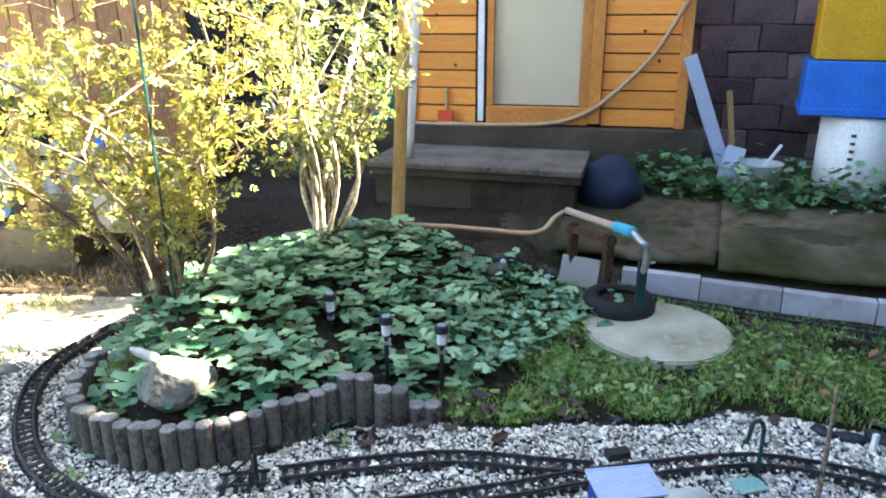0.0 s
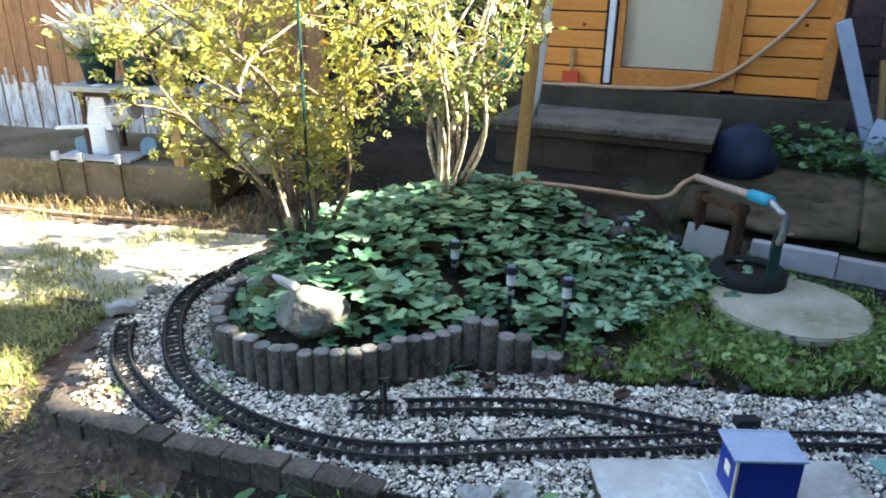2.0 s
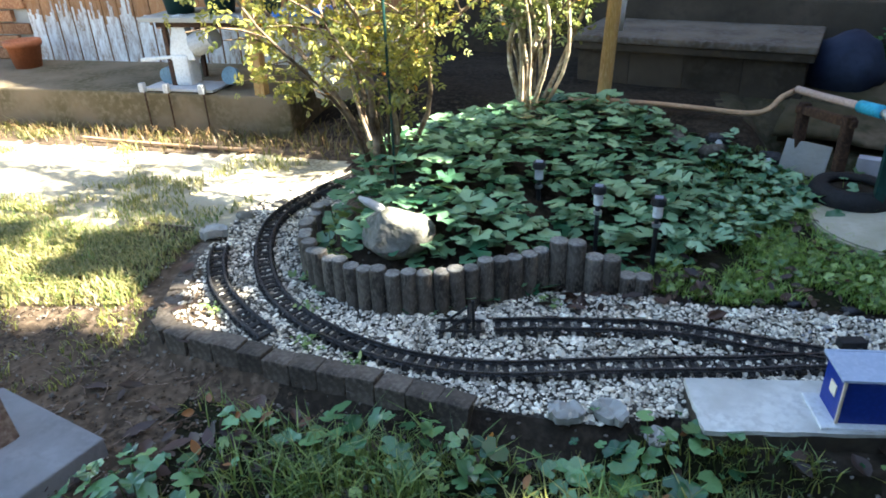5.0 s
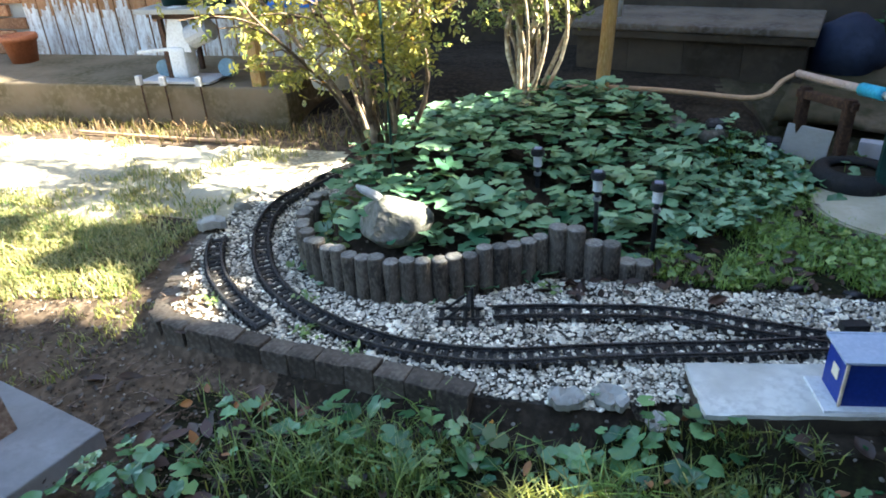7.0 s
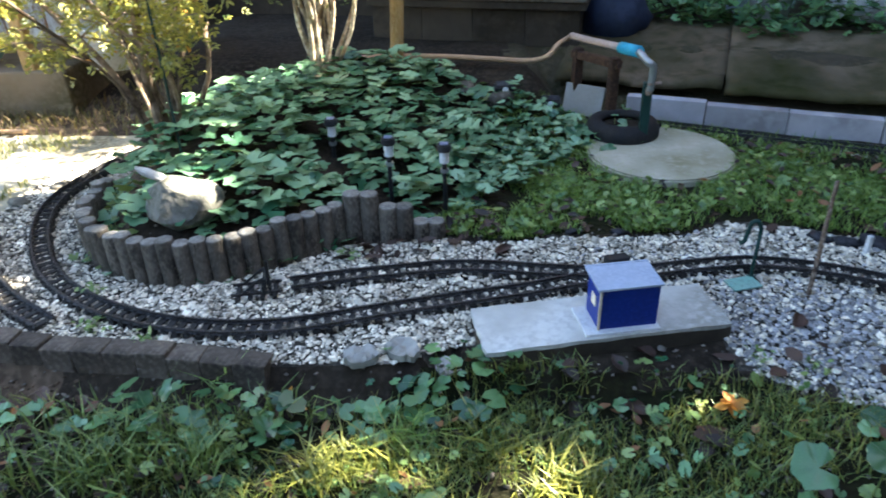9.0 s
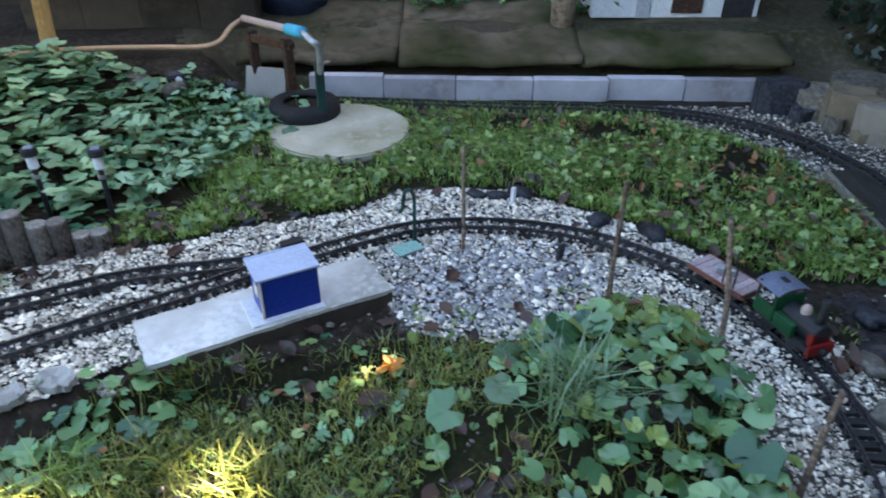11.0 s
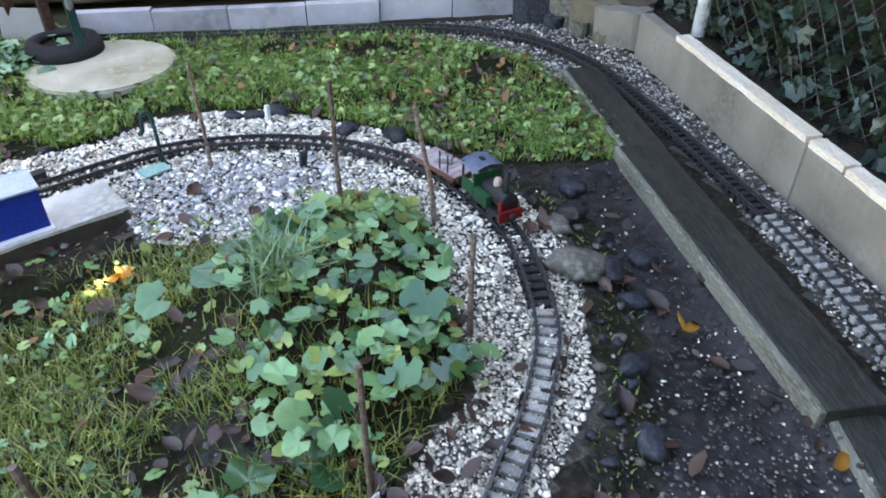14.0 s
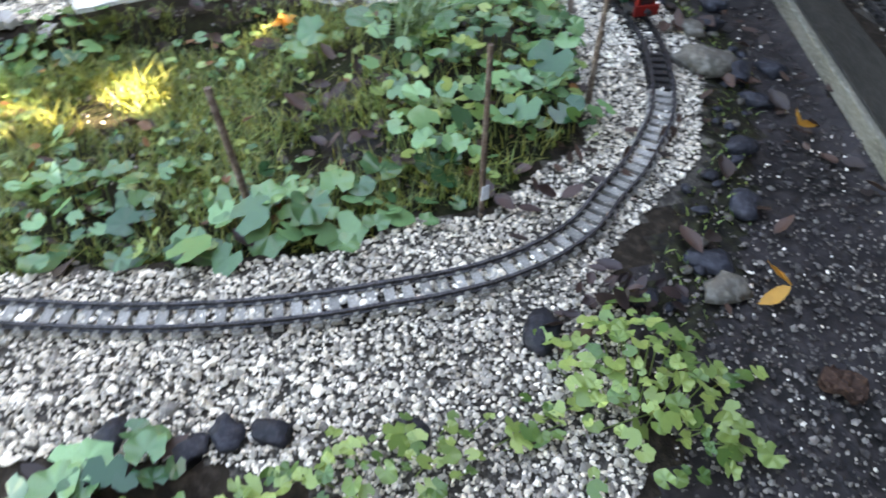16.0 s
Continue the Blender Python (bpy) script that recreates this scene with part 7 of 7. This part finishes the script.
def hedge():
    """A dense hedge, unseen height added for shade; chinks place single sunbeams."""
    t = thing("ivy_hedge", "dark ivy hedge behind the fence, unseen height added for shade", "hedge", (0, 0, 0))
    v, f = [], []
    unit = lump(1.0, 2, (1, 1, 1), 1, 0.5)
    uv, uf = np.array([p.co for p in unit.verts]), [[p.index for p in q.verts] for q in unit.faces]
    unit.free()
    at, size = [], []
    for a in np.arange(-5.4, 4.4, 0.17):
        x, y = along(a, 0.75)
        top = 3.23 + 1.17 * (1 - float(smooth(y, 2.46, 2.74))) + 0.18 * math.sin(a * 3.1) + 0.12 * math.sin(a * 7.7)
        for z in np.arange(0.1, top, 0.17):
            if z > 3.05 and y < 2.75 and rng.uniform() < (0.68 if z > 3.4 else 0.25):
                continue
            p = Vector((x, y, z)) + Vector(rng.normal(0, 0.04, 3))
            near = min((p - Vector(c[:3])).cross(SUN).length - c[3] for c in CHINKS)
            if near < 0.26:
                for _ in range(28):
                    p2 = p + Vector(rng.uniform(-0.11, 0.11, 3))
                    if min((p2 - Vector(c[:3])).cross(SUN).length - c[3] for c in CHINKS) > 0.05:
                        at.append(p2)
                        size.append(rng.uniform(0.06, 0.085))
            else:
                at.append(p)
                size.append(rng.uniform(0.14, 0.19) if z > 2.9 else rng.uniform(0.18, 0.23))
    n = len(at)
    vv, ff = scattered((uv, uf), np.array(at), np.array(size), turned(rng.uniform(0, 6.28, n), rng.uniform(0, 3.1, n), rng.uniform(0, 6.28, n)))
    # near-black lumps put the hedge's inner shade into the colour
    mesh_ob("thicket", vv, ff, twig_shade_m, t, "dark brown lumps for the twigs and shade inside the hedge")
    n = 5200
    a = rng.uniform(-1.2, 3.8, n)
    off = np.abs(rng.normal(0, 0.14, n)) + 0.15
    x, y = 2.44 - rdir.x * a + hn.x * off, 1.8 - rdir.y * a + hn.y * off
    leaves("foliage", star_leaf, np.column_stack([x, y, 0.1 + 1.3 * rng.uniform(0, 1, n) ** 1.6]), 0.06 * rng.uniform(0.5, 1.2, n), ivy_m, (0.5, 1.4), parent=t)
    return t


def shade_tree():
    """An unseen tree added behind the hedge; its crown dapples the near garden."""
    t = thing("unseen_shade_tree", "unseen leafy tree added behind the hedge for dappled shade", "tree", (3.3, 0.9, 0.0))
    part("trunk", tube([(0, 0, -0.1), (0.05, 0, 1.2), (0.0, 0.1, 2.4), (0.05, 0.05, 3.6)], 0.12, 10, 0.05, 0.2), bark_m, t, smooth=True)
    tips = []
    for k in range(16):
        a, h = rng.uniform(0, 6.28), rng.uniform(2.0, 3.4)
        L = rng.uniform(0.6, 1.1)
        e = np.array((math.cos(a) * L * 0.8, math.sin(a) * L, h + rng.uniform(0.4, 1.2)))
        part("limb", tube([(0.03, 0.05, h), (e[0] * 0.5, e[1] * 0.5, h + 0.35), tuple(e)], 0.035, 6, 0.012, 0.15), bark_m, t, smooth=True)
        tips += [np.array((0.03, 0.05, h)) * (1 - u) + e * u for u in np.linspace(0.35, 1.05, 8)]
    tips = np.array(tips)
    n = 3600
    at = tips[rng.integers(0, len(tips), n)] + rng.normal(0, 0.17, (n, 3))
    base = np.array((3.3, 0.9, 0.0))
    for c in CHINKS:
        off = np.linalg.norm(np.cross(at + base - np.array(c[:3]), np.array(SUN)), axis=1)
        at = at[off > c[3] * 0.6 + 0.03]
    n = len(at)
    leaves("crown", oval(), at, 0.15 * rng.uniform(0.6, 1.2, n), shrub_leaf_m, (0.1, 1.2), parent=t)


rng = np.random.default_rng(33)
shade_tree()
hedge()
n = 1150
s_ = rng.uniform(-0.5, 1.3, n)
o_ = 0.66 + np.abs(rng.normal(0, 0.2, n)) - 0.05 * s_ - 0.12 * (np.sin(s_ * 9) > 0.5)
xi, yi = WALL_AT[0] + 0.1 + s_ * WALL_D[0] + o_ * WALL_N[0], WALL_AT[1] + s_ * WALL_D[1] + o_ * WALL_N[1]
leaves("ivy", star_leaf, np.column_stack([xi, yi, gz(xi, yi) + 0.03 + np.abs(rng.normal(0, 0.07, n))]), 0.058 * rng.uniform(0.5, 1.2, n), big_leaf_m, (0, 0.9), label="dark ivy trailing along the terrace", category="ivy")

# ---- loose stones, paving, litter ----
for k, (x, y, s) in enumerate(((1.1, 1.97, 0.035), (1.03, 1.98, 0.03), (1.24, 1.75, 0.035), (1.35, 1.63, 0.04), (0.97, 2.01, 0.03), (1.54, 1.06, 0.04), (1.47, 0.83, 0.042), (1.58, 0.84, 0.035), (1.46, 0.735, 0.035), (1.31, 0.585, 0.032), (1.22, 0.44, 0.036), (1.64, 1.17, 0.04), (1.08, 0.335, 0.036), (0.92, 0.285, 0.024), (0.735, 0.265, 0.036), (0.275, 0.235, 0.026), (0.33, 0.218, 0.025), (0.225, 0.224, 0.024), (0.13, 0.275, 0.026), (0.51, 0.16, 0.022), (0.44, 2.06, 0.02), (0.31, 2.07, 0.018))):
    stone(x, y, s, dark_stone_m, "dark blue-grey stone beside the track", 60 + k, (1.2, 0.8, 0.5), group="dark edging stones")
for k, (x, y, s) in enumerate(((1.47, 1.03, 0.036), (1.405, 0.87, 0.058), (1.07, 0.275, 0.034), (0.15, 2.95, 0.06), (0.02, 3.0, 0.05), (-1.42, 2.31, 0.03), (-1.34, 2.43, 0.03))):
    stone(x, y, s, stone_m, "brownish field stone half sunk in the soil", 90 + k, (1.2, 0.9, 0.5), group="field stones")
for k, (x, y, a) in enumerate(((-1.39, 1.155, -15), (-1.78, 1.26, -15), (-1.47, 0.84, -15))):
    o = tagged(part("paving_slab", box((0.38, 0.3, 0.05), (0, 0, 0), 0.005), paving_m), "pale grey paving slab in the soil", "paving slab", "paving slabs")
    o.matrix_basis = pose(x, y, -0.05, 0, 0, a + k)
trunk = tagged(part("dark_post", box((0.11, 0.1, 0.5), (0, 0, 0.25), 0.012), stake_m), "dark weathered timber post on the paving", "post")
trunk.matrix_basis = pose(-1.41, 1.18, -0.06, 0, -12, -15)
fl = np.column_stack([rng.uniform(-1.4, 1.7, 420), rng.uniform(-0.1, 2.1, 420)])
fl = fl[~inside(GRAVEL, fl[:, 0], fl[:, 1]) | (rng.uniform(size=len(fl)) < 0.25)]
leaves("fallen_leaves", curled(), np.column_stack([fl, gz(fl[:, 0], fl[:, 1]) + 0.012]), 0.05 * rng.uniform(0.5, 1.3, len(fl)), fallen_m, (0, 0.5), label="dry brown fallen leaves", category="leaf litter")
for x, y in ((0.56, 0.83), (0.64, 0.73), (0.78, 0.57), (0.87, 0.53), (0.83, 0.61), (0.67, 0.97), (0.56, 1.0), (0.8, 0.52)):
    q = np.array([(x + rng.normal(0, 0.008), y + rng.normal(0, 0.008), float(gz(x, y)) + 0.02) for _ in range(2)])
    leaves("dead_leaf", curled(), q, np.full(2, 0.045), purple_leaf_m, (0.2, 0.9), label="curled purple-brown dead leaf", category="leaf", kind="")
for x, y, n_, d_, lab in ((-0.36, 1.42, 2, 0.04, "orange autumn leaf on the grass"), (0.52, 1.365, 13, 0.031, "large orange marigold in the grass"), (1.15, 0.23, 2, 0.055, "orange fallen leaf on the mud"), (1.42, 0.25, 1, 0.05, "pale tan fallen leaf on the mud"), (1.45, 0.6, 2, 0.05, "orange-brown leaf on the dark mud")):
    q = np.array([(x + rng.normal(0, 0.004), y + rng.normal(0, 0.004), float(gz(x, y)) + 0.035) for _ in range(n_)])
    leaves("autumn_leaf", curled(), q, np.full(n_, d_), orange_leaf_m, (0.1, 0.9), label=lab, category="leaf", kind="")
# darker litter swept against the edging and outside the curve
lit = np.concatenate([np.column_stack([rng.normal(-0.16, 0.13, 70), rng.normal(2.03, 0.05, 70)]), np.column_stack([rng.normal(1.42, 0.1, 16), rng.normal(0.72, 0.2, 16)]), np.column_stack([rng.normal(0.75, 0.1, 9), rng.normal(1.42, 0.04, 9)]), np.column_stack([rng.normal(1.0, 0.1, 16), rng.normal(0.62, 0.06, 16)]), np.column_stack([rng.normal(-0.95, 0.25, 45), rng.normal(1.3, 0.1, 45)])])
leaves("fallen_leaves", curled(), np.column_stack([lit, gz(lit[:, 0], lit[:, 1]) + 0.014]), 0.043 * rng.uniform(0.5, 1.5, len(lit)), fallen_m, (0, 1.0), label="red-brown fallen leaves swept together", category="leaf litter")
for k, (x, y, a) in enumerate(((-0.02, 1.5, 20), (-0.13, 1.52, -35), (-0.22, 1.5, 10))):
    o = tagged(part("flat_stone", flag(0.075, 0.055, 0.016, 70 + k), concrete_m), "flat pale grey stone beside the slab", "stone", "flat stones")
    o.matrix_basis = pose(x, y, float(gz(x, y)) + 0.008, 0, 0, a)
il = sprinkle(ISLE, 80)
leaves("fallen_leaves", curled(), np.column_stack([il, gz(il[:, 0], il[:, 1]) + rng.uniform(0.012, 0.04, len(il))]), 0.03 * rng.uniform(0.5, 1.3, len(il)), rust_leaf_m, (0, 1.0), label="rust-brown fallen leaves among the weeds", category="leaf litter")
for poly_ in BARE:
    q = sprinkle(poly_, 8)
    leaves("fallen_leaves", curled(), np.column_stack([q, gz(q[:, 0], q[:, 1]) + rng.uniform(0.008, 0.03, len(q))]), rng.uniform(0.03, 0.055, len(q)), purple_leaf_m, (0, 1.0), label="dark dead leaves in a shaded hollow", category="leaf litter")
# twigs and bark crumbs on the bare earth by the kerb
tw = bmesh.new()
for k in range(110):
    x, y, a, L = rng.uniform(-1.75, -0.75), rng.uniform(1.12, 1.75), rng.uniform(0, 3.14), rng.uniform(0.02, 0.075)
    if inside(GRAVEL, x, y):
        continue
    z = float(gz(x, y)) + 0.008
    tube([(x, y, z), (x + 0.5 * L * math.cos(a), y + 0.5 * L * math.sin(a), z + rng.uniform(0, 0.008)), (x + L * math.cos(a + 0.2), y + L * math.sin(a + 0.2), z)], rng.uniform(0.001, 0.0028), 5, 0.0008, 0.02, bm=tw)
tw_ob = part("twigs", tw, stake_m, None, "dry twigs scattered on bare earth", "stuff")
tw_ob["category"] = "twigs"
eb = np.column_stack([rng.uniform(-1.9, -0.75, 2600), rng.uniform(1.1, 1.8, 2600)])
eb = eb[~inside(GRAVEL, eb[:, 0], eb[:, 1])]
pebbles("soil_crumbs", eb, 0.0034, crumb_m, "crumbs of dry brown earth", "soil")
pile = np.column_stack([rng.normal(-0.88, 0.03, 16), rng.normal(1.33, 0.03, 16)])
leaves("fallen_leaves", curled(), np.column_stack([pile, gz(pile[:, 0], pile[:, 1]) + rng.uniform(0.008, 0.03, 16)]), rng.uniform(0.035, 0.06, 16), purple_leaf_m, (0.2, 1.2), label="curled dark leaves on the bare soil", category="leaf litter")
o = tagged(part("flat_stone", flag(0.095, 0.065, 0.025, 77), concrete_m), "flat pale stone at the end of the kerb", "stone", "flat stones")
o.matrix_basis = pose(-1.43, 2.13, 0.015, 0, 0, 25)
# small weeds rooted in the gravel
for x, y, n_ in ((-0.86, 1.63, 26), (-0.93, 1.78, 14), (-0.72, 1.57, 18), (-0.3, 1.94, 14), (-1.18, 1.72, 16), (0.62, 1.5, 16), (0.72, 1.46, 20), (1.0, 1.47, 12)):
    q = np.column_stack([rng.normal(x, 0.02, n_), rng.normal(y, 0.015, n_)])
    leaves("gravel_weed", oval(), np.column_stack([q, gz(q[:, 0], q[:, 1]) + rng.uniform(0.004, 0.022, n_)]), rng.uniform(0.01, 0.024, n_), clover_m, (0.2, 1.2), label="small green weed rooted in the gravel", category="weed", kind="stuff")
# weeds and a pipe along the foot of the platform
wd = np.column_stack([rng.uniform(-3.6, -1.2, 1300), rng.normal(3.1, 0.09, 1300)])
blades("weeds", np.column_stack([wd, gz(wd[:, 0], wd[:, 1])]), 0.075, 0.006, weed_m, "dry weeds along the foot of the platform", "weeds", 0.8)
tagged(part("grey_hose", tube([(-2.7, 3.0, 0.015), (-2.2, 2.97, 0.012), (-1.75, 2.96, 0.014)], 0.008, 8), hose_m, smooth=True), "pale hose lying on the soil", "hose")
bk_, _ = spline(BANK, 0.032)
for k, p in enumerate(bk_):
    stone(p[0] + rng.normal(0, 0.026), p[1] + rng.normal(0, 0.022), rng.uniform(0.007, 0.015), dark_stone_m if k % 3 else stone_m, "small dark stone bedded in the muddy bank", 120 + k, (1.2, 0.9, 0.6), group="bank stones")
bw = np.repeat(bk_, 10, 0) + rng.normal(0, 0.03, (len(bk_) * 10, 2))
blades("bank_moss", np.column_stack([bw[:, :2], gz(bw[:, 0], bw[:, 1])]), 0.013, 0.004, dark_grass_m, "mossy growth on the muddy bank", "moss", 0.9)
heap = np.column_stack([rng.normal(0.87, 0.05, 34), rng.normal(0.29, 0.03, 34)])
leaves("fallen_leaves", curled(), np.column_stack([heap, gz(heap[:, 0], heap[:, 1]) + rng.uniform(0.008, 0.03, 34)]), rng.uniform(0.025, 0.045, 34), purple_leaf_m, (0, 1.1), label="heap of curled dark leaves beside a stone", category="leaf litter")
bark = tagged(part("bark_piece", flag(0.065, 0.045, 0.012, 91), rotten_m), "rotting red-brown piece of bark on the mud", "bark")
bark.matrix_basis = pose(1.12, 0.06, float(gz(1.12, 0.06)) + 0.008, 0, 0, -50)
ll = sprinkle(LAWN, 420, lambda x, y: np.hypot(x - 0.69, y - 2.61) > 0.25)
leaves("fallen_leaves", curled(), np.column_stack([ll, gz(ll[:, 0], ll[:, 1]) + rng.uniform(0.01, 0.03, len(ll))]), 0.03 * rng.uniform(0.5, 1.4, len(ll)), fallen_m, (0, 0.9), label="small brown leaves scattered in the lawn", category="leaf litter")
rl = sprinkle(LAWN, 380, lambda x, y: x + 0.3 * rng.normal(size=np.shape(x)) > 1.35)
leaves("fallen_leaves", curled(), np.column_stack([rl, gz(rl[:, 0], rl[:, 1]) + rng.uniform(0.012, 0.035, len(rl))]), 0.027 * rng.uniform(0.5, 1.4, len(rl)), rust_leaf_m, (0, 1.0), label="rusty leaves thick in the thin grass", category="leaf litter")
white_ = sprinkle(GRAVEL, 1500, lambda x, y: (y < 0.62) & (x < 0.45) & off_track(x, y))
pebbles("gravel", white_, 0.006, pebble_m, "larger white pebbles on the front gravel", "gravel")
big_ = sprinkle(GRAVEL, 2600, lambda x, y: off_track(x, y) & (y > 0.95))
pebbles("gravel", big_, 0.0078, pebble_m, "larger pale pebbles among the gravel", "gravel")
mud_chips = sprinkle(MUD, 7000, lambda x, y: (edge_gap(BANK, x, y, False) > 0.06) & (rng.uniform(size=np.shape(x)) < np.clip(1.1 - 0.9 * y, 0.12, 0.9)))
pebbles("gravel", mud_chips[::20], 0.0026, pebble_m, "small pale chips trodden into the mud", "gravel")
near_mud = sprinkle(MUD, 9000, lambda x, y: (y < 0.55) & (rng.uniform(size=np.shape(x)) < np.clip(0.95 - 1.5 * y, 0, 1)))[:2600]
pebbles("gravel", near_mud, 0.0032, dark_pebble_m, "grey-brown grit trodden into the path", "gravel")
pebbles("gravel", mud_chips[1::6], 0.004, mud_pebble_m, "small dark chips trodden into the mud", "gravel")
pebbles("gravel", mud_chips[2::5], 0.003, mud_pebble_m, "fine grit trodden into the mud", "gravel")
